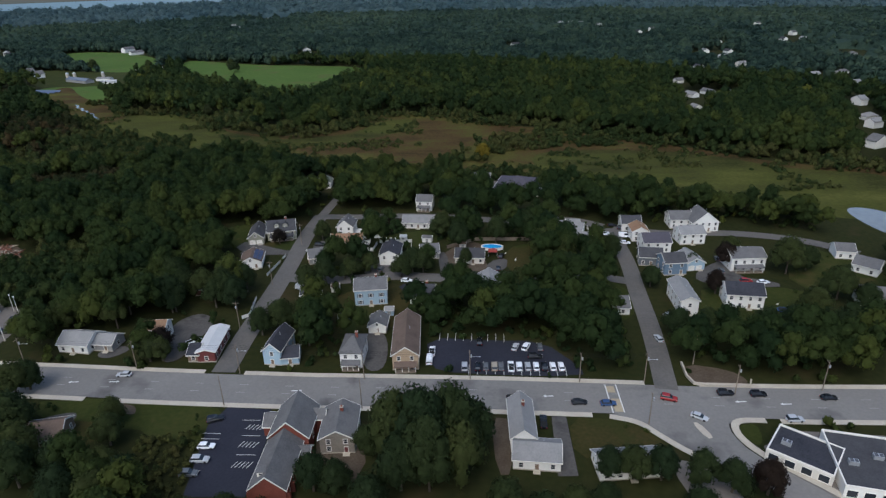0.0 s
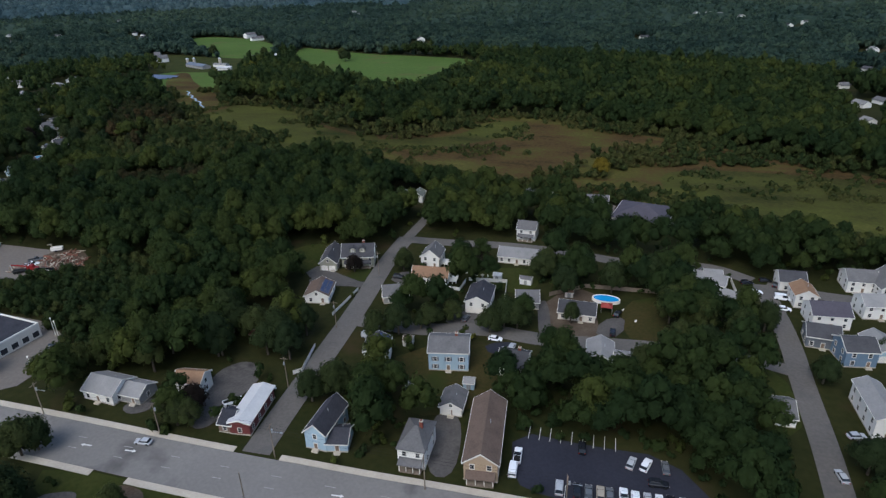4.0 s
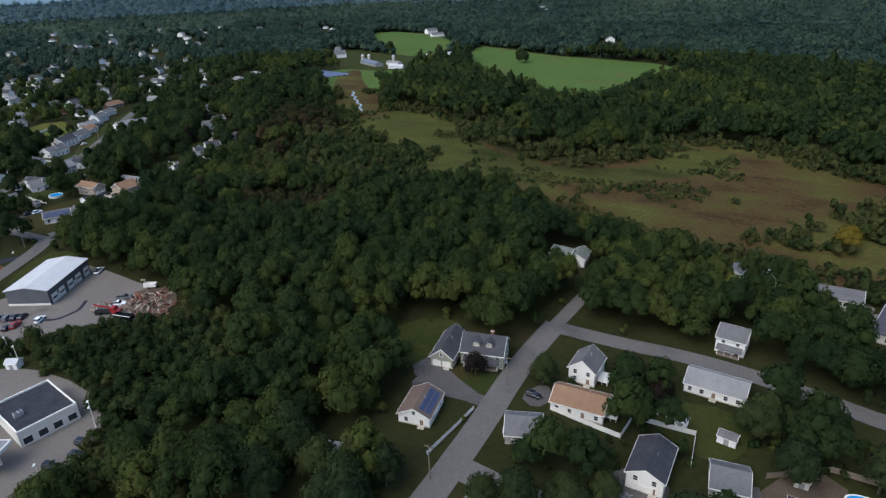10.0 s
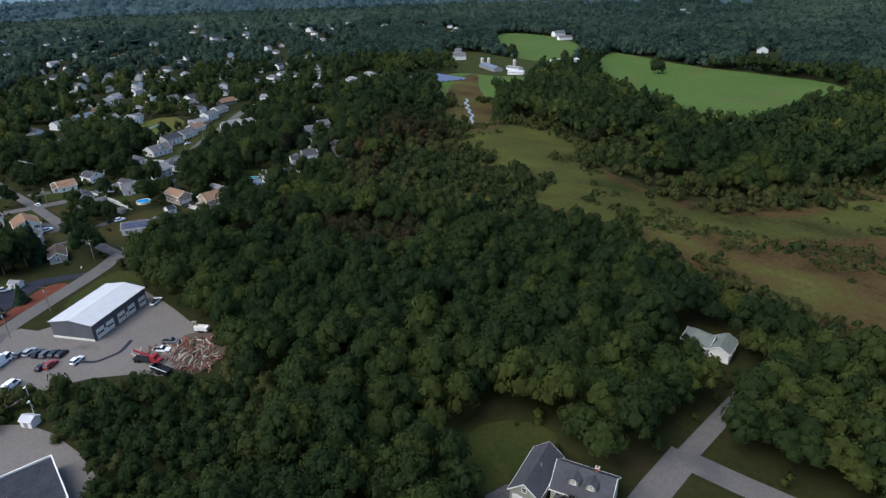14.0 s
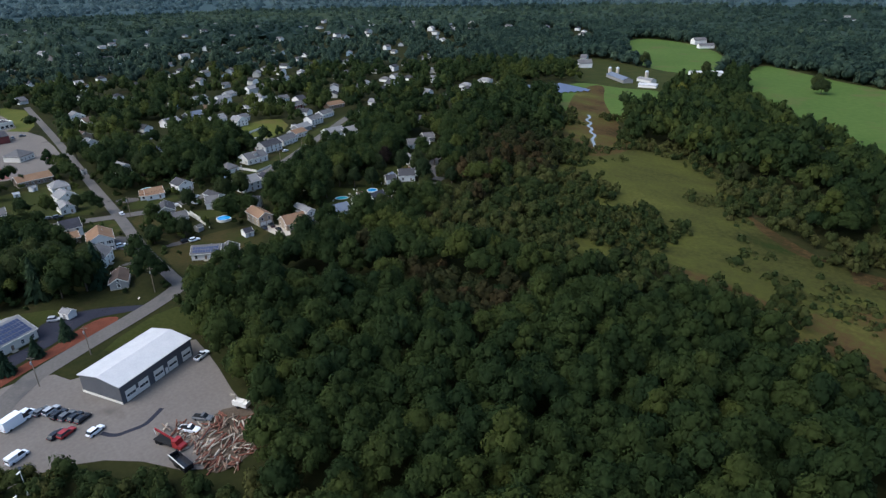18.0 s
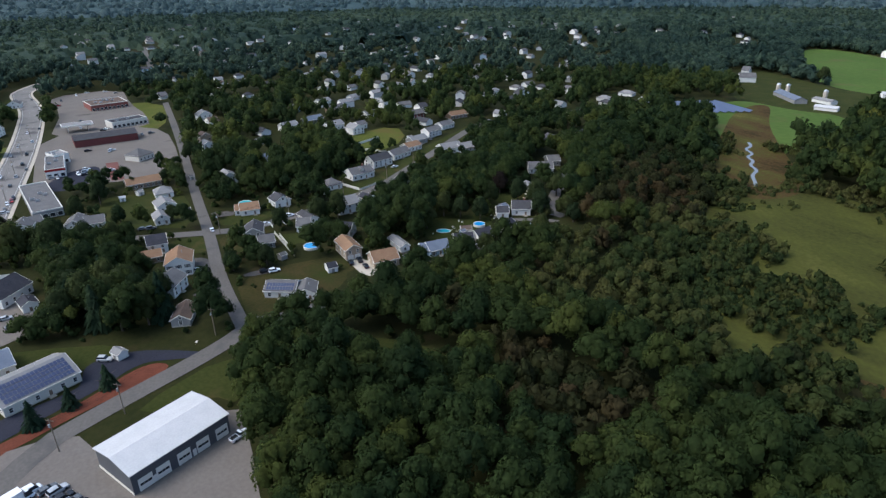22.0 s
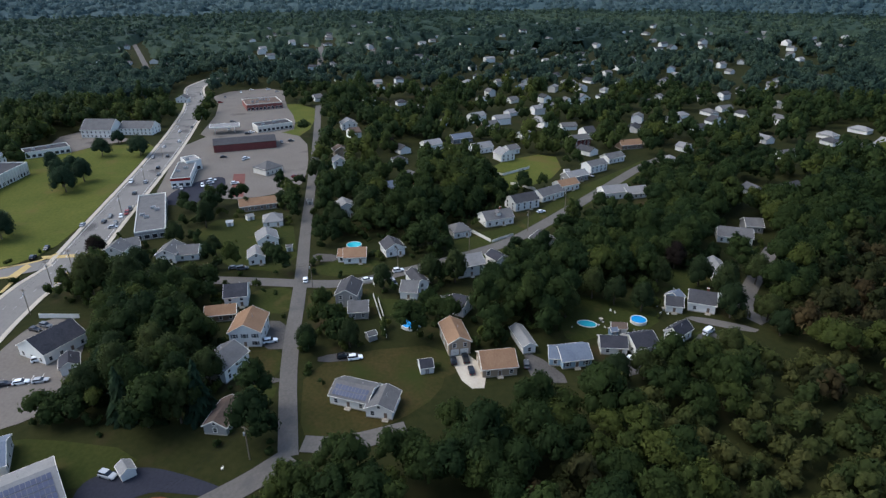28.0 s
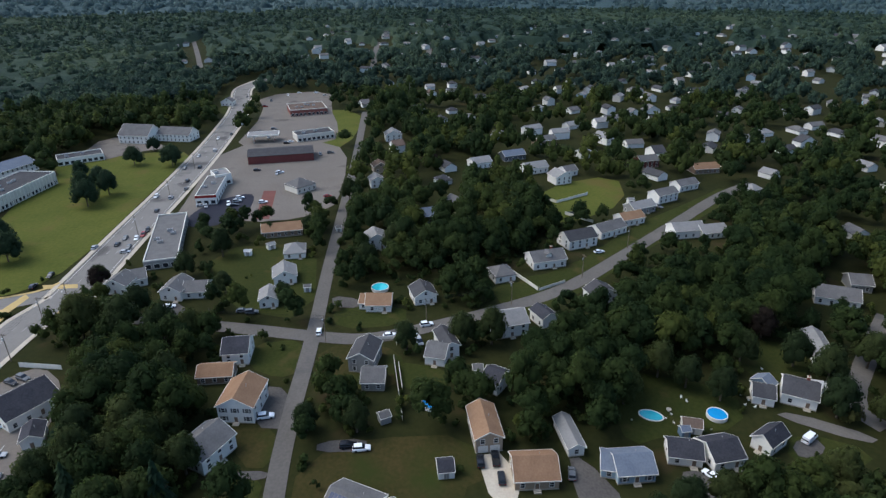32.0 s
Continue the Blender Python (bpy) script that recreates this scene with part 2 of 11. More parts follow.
WALLS = {
    "white": ((0.5940, 0.5730, 0.5265), (0.7029, 0.6780, 0.6210)), "offwhite": ((0.4950, 0.4584, 0.3960), (0.6138, 0.5730, 0.4950)),
    "beige": ((0.2574, 0.1910, 0.1305), (0.3465, 0.2674, 0.1845)), "sage": ((0.2085, 0.2011, 0.1474), (0.2625, 0.2533, 0.1895)),
    "paleblue": ((0.2548, 0.3427, 0.4072), (0.3243, 0.4097, 0.4633)), "blue": ((0.0927, 0.1415, 0.1966), (0.1313, 0.1862, 0.2457)),
    "slate": ((0.0772, 0.0857, 0.0983), (0.1158, 0.1266, 0.1404)), "gray": ((0.1930, 0.1862, 0.1755), (0.2625, 0.2533, 0.2352)),
    "darkred": ((0.1004, 0.0223, 0.0211), (0.1467, 0.0372, 0.0316)), "brown": ((0.1313, 0.0894, 0.0597), (0.1930, 0.1341, 0.0913)),
    "stone": ((0.1236, 0.1043, 0.0842), (0.2317, 0.2011, 0.1615)), "darkgray": ((0.0579, 0.0596, 0.0667), (0.0849, 0.0857, 0.0913)),
    "tan": ((0.3089, 0.2235, 0.1404), (0.3707, 0.2756, 0.1825)), "brick": ((0.1467, 0.0410, 0.0316), (0.2162, 0.0633, 0.0456)),
}
ROOFS = {
    "gray": ((0.0828, 0.0795, 0.0786), (0.1368, 0.1313, 0.1278)), "lightgray": ((0.1584, 0.1555, 0.1507), (0.2304, 0.2212, 0.2129)),
    "dark": ((0.0252, 0.0256, 0.0308), (0.0504, 0.0498, 0.0577)), "charcoal": ((0.0400, 0.0394, 0.0419), (0.0680, 0.0662, 0.0692)),
    "brown": ((0.0864, 0.0622, 0.0491), (0.1368, 0.1002, 0.0786)), "tan": ((0.1650, 0.0989, 0.0601), (0.2350, 0.1459, 0.0892)),
    "bluegray": ((0.0936, 0.1106, 0.1441), (0.1440, 0.1624, 0.1966)), "white": ((0.3700, 0.3648, 0.3640), (0.4600, 0.4512, 0.4414)),
    "purple": ((0.0520, 0.0480, 0.0582), (0.0780, 0.0710, 0.0837)), "green": ((0.1008, 0.1106, 0.0950), (0.1512, 0.1624, 0.1376)),
    "orange": ((0.2592, 0.1175, 0.0590), (0.3240, 0.1659, 0.0917)),
}
M_WALL = {k: material(k + "_siding", *v, 0.7, fine=2.5, coarse=0.25, bump=0.08) for k, v in WALLS.items()}
M_ROOF = {k: material(k + "_shingles", *v, 0.85, fine=2.2, coarse=0.3, bump=0.3, random_amount=0.1) for k, v in ROOFS.items()}
M_TRIM = material("white_trim", (0.5936, 0.5600, 0.5005), (0.7208, 0.6800, 0.6006), 0.6, fine=3, coarse=0.5, bump=0)
M_GLASS = bpy.data.materials.new("window_glass")
M_GLASS.use_nodes = True
M_GLASS.node_tree.nodes["Principled BSDF"].inputs["Base Color"].default_value = (0.02, 0.024, 0.03, 1)
M_GLASS.node_tree.nodes["Principled BSDF"].inputs["Roughness"].default_value = 0.08
M_SOLAR = material("solar_cells", (0.010, 0.020, 0.060), (0.018, 0.032, 0.085), 0.5, fine=3, coarse=0.4, bump=0)
M_BRICK = material("red_brick", (0.119, 0.0385, 0.028), (0.189, 0.063, 0.0455), 0.85, fine=6, coarse=0.5, bump=0.2)
M_METAL = material("galvanised_metal", (0.35, 0.36, 0.37), (0.5, 0.5, 0.5), 0.45, 0.6, bump=0)
M_WOOD = material("weathered_wood", (0.12, 0.095, 0.07), (0.22, 0.18, 0.14), 0.85, fine=5, coarse=0.8)
M_LOG = material("cut_logs", (0.13, 0.085, 0.06), (0.30, 0.225, 0.17), 0.85, fine=5, coarse=0.6)
M_POOL = material("pool_water", (0.02, 0.20, 0.46), (0.03, 0.27, 0.55), 0.1, fine=1.5, coarse=0.3, bump=0.1)
M_TEAL = material("turquoise_pool_water", (0.04, 0.36, 0.42), (0.07, 0.46, 0.50), 0.1, fine=1.5, coarse=0.3, bump=0.1)
M_REDCLOTH = material("red_canvas", (0.20, 0.04, 0.035), (0.28, 0.06, 0.05), 0.9)
M_TYRE = material("tyre_rubber", (0.012, 0.012, 0.012), (0.025, 0.025, 0.025), 0.9, bump=0)
CARS = {"white": (0.72, 0.73, 0.74), "silver": (0.36, 0.37, 0.38), "black": (0.012, 0.013, 0.016), "red": (0.24, 0.02, 0.02), "blue": (0.03, 0.06, 0.14), "gray": (0.10, 0.105, 0.11), "tan": (0.3, 0.26, 0.2), "yellow": (0.5, 0.33, 0.04)}
M_CAR = {k: material(k + "_car_paint", tuple(c * 0.93 for c in v), v, 0.25, fine=2, coarse=0.6, bump=0) for k, v in CARS.items()}


# ---------------------------------------------------------------- mesh helpers
def solid(verts, faces, name="mesh", mats=(), index=None, smooth=False):
    me = bpy.data.meshes.new(name)
    me.from_pydata([tuple(v) for v in verts], [], faces)
    for m in mats:
        me.materials.append(m)
    if index:
        me.polygons.foreach_set("material_index", index)
    if smooth:
        me.polygons.foreach_set("use_smooth", [True] * len(me.polygons))
    me.update()
    return me


class Shape:
    """Gathers boxes, prisms and rings into one mesh."""
    def __init__(self):
        self.v, self.f, self.i = [], [], []

    def add(self, verts, faces, k=0):
        n = len(self.v)
        self.v += [tuple(v) for v in verts]
        self.f += [tuple(a + n for a in f) for f in faces]
        self.i += [k] * len(faces)
        return self

    def box(self, x0, y0, z0, x1, y1, z1, k=0):
        v = [(x, y, z) for z in (z0, z1) for x, y in ((x0, y0), (x1, y0), (x1, y1), (x0, y1))]
        return self.add(v, [(3, 2, 1, 0), (4, 5, 6, 7), (0, 1, 5, 4), (1, 2, 6, 5), (2, 3, 7, 6), (3, 0, 4, 7)], k)

    def slab(self, quad, t, k=0):
        """A flat four-cornered board of thickness t below the given corners."""
        v = list(quad) + [(x, y, z - t) for x, y, z in quad]
        return self.add(v, [(0, 1, 2, 3), (7, 6, 5, 4), (0, 4, 5, 1), (1, 5, 6, 2), (2, 6, 7, 3), (3, 7, 4, 0)], k)

    def ring(self, cx, cy, z0, z1, r0, r1, n=12, k=0, sx=1.0, sy=1.0):
        a = [(math.cos(2 * math.pi * j / n) * sx, math.sin(2 * math.pi * j / n) * sy) for j in range(n)]
        v = [(cx + r0 * c, cy + r0 * s, z0) for c, s in a] + [(cx + r1 * c, cy + r1 * s, z1) for c, s in a]
        f = [(j, (j + 1) % n, n + (j + 1) % n, n + j) for j in range(n)] + [tuple(range(n, 2 * n)), tuple(range(n))[::-1]]
        return self.add(v, f, k)

    def mesh(self, name, *mats, smooth=False):
        return solid(self.v, self.f, name, mats, self.i, smooth)


def part(name, me, parent, label="", at=None):
    ob = new(name, me)
    ob.parent = parent
    if at is not None:
        ob.matrix_local = at
    return tagged(ob, label=label) if label else ob


def thing(name, x, y, yaw, label, category, group="", kind="", me=None, z=None):
    ob = new(name, me)
    ob.matrix_world = pose(x, y, ground_z(x, y) if z is None else z, 0, 0, yaw)
    return tagged(ob, label, category, group, kind)


CACHE = {}


def cached(key, make):
    if key not in CACHE:
        CACHE[key] = make()
    return CACHE[key]


# ---------------------------------------------------------------- plan of cleared land
X0, Y0, NX, NY = -2200, 0, 2900, 2200
CLEAR = np.zeros((NY, NX), bool)
LAWNS = np.zeros((NY, NX), bool)
MARSH = np.zeros((NY, NX), bool)


def clear_poly(pts, grow=0.0, plan=None):
    p = np.array(pts, float)
    if grow:
        c = p.mean(0)
        d = p - c
        p = c + d * (1 + grow / np.maximum(1e-6, np.linalg.norm(d, axis=1, keepdims=True)))
    x0, y0 = np.maximum(np.floor(p.min(0)).astype(int), (X0, Y0))
    x1, y1 = np.minimum(np.ceil(p.max(0)).astype(int), (X0 + NX - 1, Y0 + NY - 1))
    if x1 <= x0 or y1 <= y0:
        return
    gx, gy = np.meshgrid(np.arange(x0, x1) + 0.5, np.arange(y0, y1) + 0.5)
    inside = np.zeros(gx.shape, bool)
    for (ax, ay), (bx, by) in zip(p, np.roll(p, -1, 0)):
        if ay != by:
            inside ^= ((ay > gy) != (by > gy)) & (gx < (bx - ax) * (gy - ay) / (by - ay) + ax)
    (CLEAR if plan is None else plan)[y0 - Y0:y1 - Y0, x0 - X0:x1 - X0][inside] = True


def clear_rect(x, y, yaw, w, d, grow):
    c, s = math.cos(radians(yaw)), math.sin(radians(yaw))
    a, b = w / 2 + grow, d / 2 + grow
    clear_poly([(x + c * u - s * v, y + s * u + c * v) for u, v in ((-a, -b), (a, -b), (a, b), (-a, b))])


def clear_line(pts, half):
    for (ax, ay), (bx, by) in zip(pts, pts[1:]):
        L = math.hypot(bx - ax, by - ay)
        clear_rect((ax + bx) / 2, (ay + by) / 2, math.degrees(math.atan2(by - ay, bx - ax)), L, 0, half)


# ---------------------------------------------------------------- ground, patches, roads
LIFT = [0.02]
ROAD_LIFT = [0.15]


def drape(bm, lift):
    """Splits a flat sheet where the land bends and lays it on the land."""
    for x in (-200, -40):
        bmesh.ops.bisect_plane(bm, geom=bm.verts[:] + bm.edges[:] + bm.faces[:], plane_co=(x, 0, 0), plane_no=(1, 0, 0))
    for v in bm.verts:
        v.co.z = ground_z(v.co.x) + lift


def patch(name, pts, mat, label, category="ground", grow=0.0, lift=None, rounded=2, kind="structure", clear=True):
    """A piece of ground with a rounded outline, a little above the land."""
    p = [Vector((x, y)) for x, y in pts]
    for _ in range(rounded):
        p = [q for a, b in zip(p, p[1:] + p[:1]) for q in (a.lerp(b, 0.25), a.lerp(b, 0.75))]
    bm = bmesh.new()
    f = bm.faces.new([bm.verts.new((*q, 0)) for q in p])
    bmesh.ops.triangulate(bm, faces=[f])
    if lift is None:
        LIFT[0] += 0.0015
        lift = LIFT[0]
    bmesh.ops.recalc_face_normals(bm, faces=bm.faces)
    drape(bm, lift)
    for f in bm.faces:
        if f.normal.z < 0:
            f.normal_flip()
    me = bpy.data.meshes.new(name)
    bm.to_mesh(me)
    bm.free()
    me.materials.append(mat)
    ob = new(name, me)
    if clear:
        clear_poly([tuple(q) for q in p], grow, LAWNS if name == "lawn" else None)
        if name == "marsh":
            clear_poly([tuple(q) for q in p], grow, MARSH)
    return tagged(ob, label, category, kind=kind)


def smooth_line(pts, n=2):
    p = [Vector(q) for q in pts]
    for _ in range(n):
        p = [p[0]] + [q for a, b in zip(p, p[1:]) for q in (a.lerp(b, 0.25), a.lerp(b, 0.75))] + [p[-1]]
    return p


def ribbon(pts, off0, off1, lift, thick=0.0):
    """A strip along a line between two sideways offsets (positive: to its left)."""
    rows = []
    for j, q in enumerate(pts):
        d = (pts[min(j + 1, len(pts) - 1)] - pts[max(j - 1, 0)]).normalized()
        side = Vector((-d.y, d.x))
        rows.append((q + side * off0, q + side * off1))
    bm = bmesh.new()
    vs = [(bm.verts.new((*a, 0)), bm.verts.new((*b, 0))) for a, b in rows]
    for (a, b), (c, d) in zip(vs, vs[1:]):
        bm.faces.new((a, c, d, b))
    bmesh.ops.recalc_face_normals(bm, faces=bm.faces)
    drape(bm, lift)
    bm.normal_update()
    for f in bm.faces:
        if f.normal.z < 0:
            f.normal_flip()
    if thick:
        r = bmesh.ops.extrude_face_region(bm, geom=bm.faces[:])
        for g in r["geom"]:
            if isinstance(g, bmesh.types.BMVert):
                g.co.z += thick
        bm.normal_update()
    return bm


def sheet(name, bm, mat, label, category, kind="structure", parent=None):
    me = bpy.data.meshes.new(name)
    bm.to_mesh(me)
    bm.free()
    me.materials.append(mat)
    ob = new(name, me)
    if parent:
        ob.parent = parent
    return tagged(ob, label, category, kind=kind) if label else ob


def road(name, pts, width, mat, label, clear=0.8, smooth=2):
    p = smooth_line(pts, smooth)
    ROAD_LIFT[0] += 0.003
    clear_line([tuple(q) for q in p], width / 2 + clear)
    return sheet(name, ribbon(p, -width / 2, width / 2, ROAD_LIFT[0]), mat, label, "road"), p


def pavement(pts, off, width, label="pale concrete pavement along the road", smooth=2):
    p = smooth_line(pts, smooth)
    return sheet("pavement", ribbon(p, off - width / 2, off + width / 2, 0.10, 0.14), M_CONCRETE, label, "pavement")


# ---------------------------------------------------------------- buildings
def window_mesh(w, h):
    def make():
        s = Shape()
        t = 0.14
        s.box(-w / 2 - t, -0.07, -h / 2 - t, -w / 2, 0.02, h / 2 + t).box(w / 2, -0.07, -h / 2 - t, w / 2 + t, 0.02, h / 2 + t)
        s.box(-w / 2, -0.07, h / 2, w / 2, 0.02, h / 2 + t).box(-w / 2, -0.1, -h / 2 - t, w / 2, 0.02, -h / 2)
        s.box(-w / 2, -0.05, -0.04, w / 2, 0.02, 0.04)
        g = Shape().box(-w / 2, -0.03, -h / 2, w / 2, 0.015, h / 2)
        return s.mesh("window_frame", M_TRIM), g.mesh("pane", M_GLASS)
    return cached(("win", w, h), make)


def put_window(parent, x, y, z, turn, w=1.0, h=1.35, shutters=None):
    fr, pane = window_mesh(w, h)
    win = part("window", fr, parent, at=pose(x, y, z, 0, 0, turn))
    part("pane", pane, win)
    if shutters:
        me = cached(("shut", h, shutters), lambda: Shape().box(-w / 2 - 0.62, -0.06, -h / 2, -w / 2 - 0.16, 0.01, h / 2).box(w / 2 + 0.16, -0.06, -h / 2, w / 2 + 0.62, 0.01, h / 2).mesh("shutters", M_WALL[shutters]))
        part("shutters", me, win)
    return win


def row_of_windows(parent, x0, y0, x1, y1, turn, z, gap=2.9, w=1.0, h=1.35, skip=(), shutters=None):
    L = math.hypot(x1 - x0, y1 - y0)
    n = max(1, int((L - 0.6) / gap))
    for j in range(n):
        if j in skip:
            continue
        u = (j + 0.5) / n
        put_window(parent, x0 + (x1 - x0) * u, y0 + (y1 - y0) * u, z, turn, w, h, shutters)


def put_door(parent, x, y, turn, colour="darkred", w=0.95, h=2.1):
    me = cached(("door", colour, w, h), lambda: Shape().box(-w / 2, -0.06, 0.1, w / 2, 0.02, h, 0).box(-w / 2 - 0.12, -0.09, 0, -w / 2, 0.02, h + 0.12, 1).box(w / 2, -0.09, 0, w / 2 + 0.12, 0.02, h + 0.12, 1).box(-w / 2, -0.09, h, w / 2, 0.02, h + 0.12, 1).mesh("door", M_WALL[colour], M_TRIM))
    part("door", me, parent, at=pose(x, y, 0, 0, 0, turn))
    part("doorstep", cached("step", lambda: Shape().box(-0.9, -1.3, 0, 0.9, 0, 0.22).box(-0.9, -0.8, 0.22, 0.9, 0, 0.4).mesh("doorstep", M_CONCRETE)), parent, at=pose(x, y, 0, 0, 0, turn))


def garage_door(parent, x, y, turn, w=2.6, h=2.2, mat=None):
    def make():
        s = Shape()
        for j in range(4):
            s.box(-w / 2, -0.05 - 0.01 * (j % 2), 0.02 + j * h / 4, w / 2, 0.02, (j + 1) * h / 4 - 0.03)
        return s.mesh("garage_door", mat or M_TRIM)
    part("garage_door", cached(("gd", w, h, mat and mat.name), make), parent, at=pose(x, y, 0, 0, 0, turn))


def solar_panels(parent, origin, ux, uy, n, m, w=1.05, l=1.7, name="solar_panel"):
    """n by m panels from a corner of the roof, along its eave (ux) and up its slope (uy)."""
    ux, uy = Vector(ux).normalized(), Vector(uy).normalized()
    nz = ux.cross(uy)
    me = cached(("sol", w, l), lambda: Shape().box(0.02, 0.03, 0, w - 0.02, l - 0.03, 0.05, 0).box(0.055, 0.065, 0.05, w - 0.055, l - 0.065, 0.056, 1).mesh("solar_panel", M_ROOF["lightgray"], M_SOLAR))
    for i in range(n):
        for j in range(m):
            p = Vector(origin) + ux * (i * w) + uy * (j * (l + 0.12)) + nz * 0.1
            part(name, me, parent, at=Matrix(((ux.x, uy.x, nz.x, p.x), (ux.y, uy.y, nz.y, p.y), (ux.z, uy.z, nz.z, p.z), (0, 0, 0, 1))))


def roof_shape(w, d, h, kind, pitch, over=0.45, t=0.22):
    """Roof boards, and the body of walls with gables, for a plan w by d centred on the origin."""
    s, b, trim = Shape(), Shape(), Shape()
    a, c = w / 2, d / 2
    if kind == "flat":
        b.box(-a, -c, -0.5, a, c, h)
        s.box(-a + 0.3, -c + 0.3, h, a - 0.3, c - 0.3, h + 0.06)
        for q in ((-a, -c, a, -c + 0.3), (-a, c - 0.3, a, c), (-a, -c + 0.3, -a + 0.3, c - 0.3), (a - 0.3, -c + 0.3, a, c - 0.3)):
            trim.box(q[0], q[1], h, q[2], q[3], h + 0.55)
        return s, b, trim, h
    swap = kind == "y"
    if swap:
        a, c = c, a
    rise = c * pitch
    oa, oc = a + over * 0.7, c + over
    ez = h - over * pitch
    m = (lambda p: (p[1], -p[0], p[2])) if swap else (lambda p: p)
    if kind == "hip":
        k = max(0.4, a - c)
        r = [(-oa, -oc, ez), (oa, -oc, ez), (oa, oc, ez), (-oa, oc, ez), (-k, 0, h + rise), (k, 0, h + rise)]
        b.box(-a, -c, -0.5, a, c, h)
        v = r + [(x, y, z - t) for x, y, z in r[:4]]
        s.add(v, [(0, 1, 5, 4), (1, 2, 5), (2, 3, 4, 5), (3, 0, 4), (0, 6, 7, 1), (1, 7, 8, 2), (2, 8, 9, 3), (3, 9, 6, 0), (9, 8, 7, 6)])
    else:
        top = h + rise
        body = [(-a, -c, -0.5), (a, -c, -0.5), (a, c, -0.5), (-a, c, -0.5), (-a, -c, h), (a, -c, h), (a, c, h), (-a, c, h), (-a, 0, top), (a, 0, top)]
        b.add([m(p) for p in body], [(3, 2, 1, 0), (0, 1, 5, 4), (2, 3, 7, 6), (1, 2, 6, 9, 5), (3, 0, 4, 8, 7), (4, 5, 9, 8), (6, 7, 8, 9)])
        up = 0.04 + t
        for sg in (-1, 1):
            q = [(-oa * sg, sg * oc, ez + up), (oa * sg, sg * oc, ez + up), (oa * sg, 0, top + up), (-oa * sg, 0, top + up)]
            if sg > 0:
                q = [(oa, oc, ez + up), (-oa, oc, ez + up), (-oa, 0, top + up), (oa, 0, top + up)]
            else:
                q = [(-oa, -oc, ez + up), (oa, -oc, ez + up), (oa, 0, top + up), (-oa, 0, top + up)]
            s.slab([m(p) for p in q], t)
            for e in (-1, 1):
                x = e * (oa + 0.04)
                trim.slab([m(p) for p in ([(x - 0.05, sg * oc, ez + up), (x + 0.05, sg * oc, ez + up), (x + 0.05, 0, top + up), (x - 0.05, 0, top + up)][::(1 if sg < 0 else -1)])], t + 0.12)
            trim.add([m(p) for p in [(-oa, sg * oc, ez + up), (oa, sg * oc, ez + up), (oa, sg * (oc + 0.08), ez + up), (-oa, sg * (oc + 0.08), ez + up),
                                     (-oa, sg * oc, ez + up - t - 0.06), (oa, sg * oc, ez + up - t - 0.06), (oa, sg * (oc + 0.08), ez + up - t - 0.06), (-oa, sg * (oc + 0.08), ez + up - t - 0.06)]],
                     [(0, 1, 2, 3), (7, 6, 5, 4), (0, 4, 5, 1), (1, 5, 6, 2), (2, 6, 7, 3), (3, 7, 4, 0)])
    return s, b, trim, h + rise


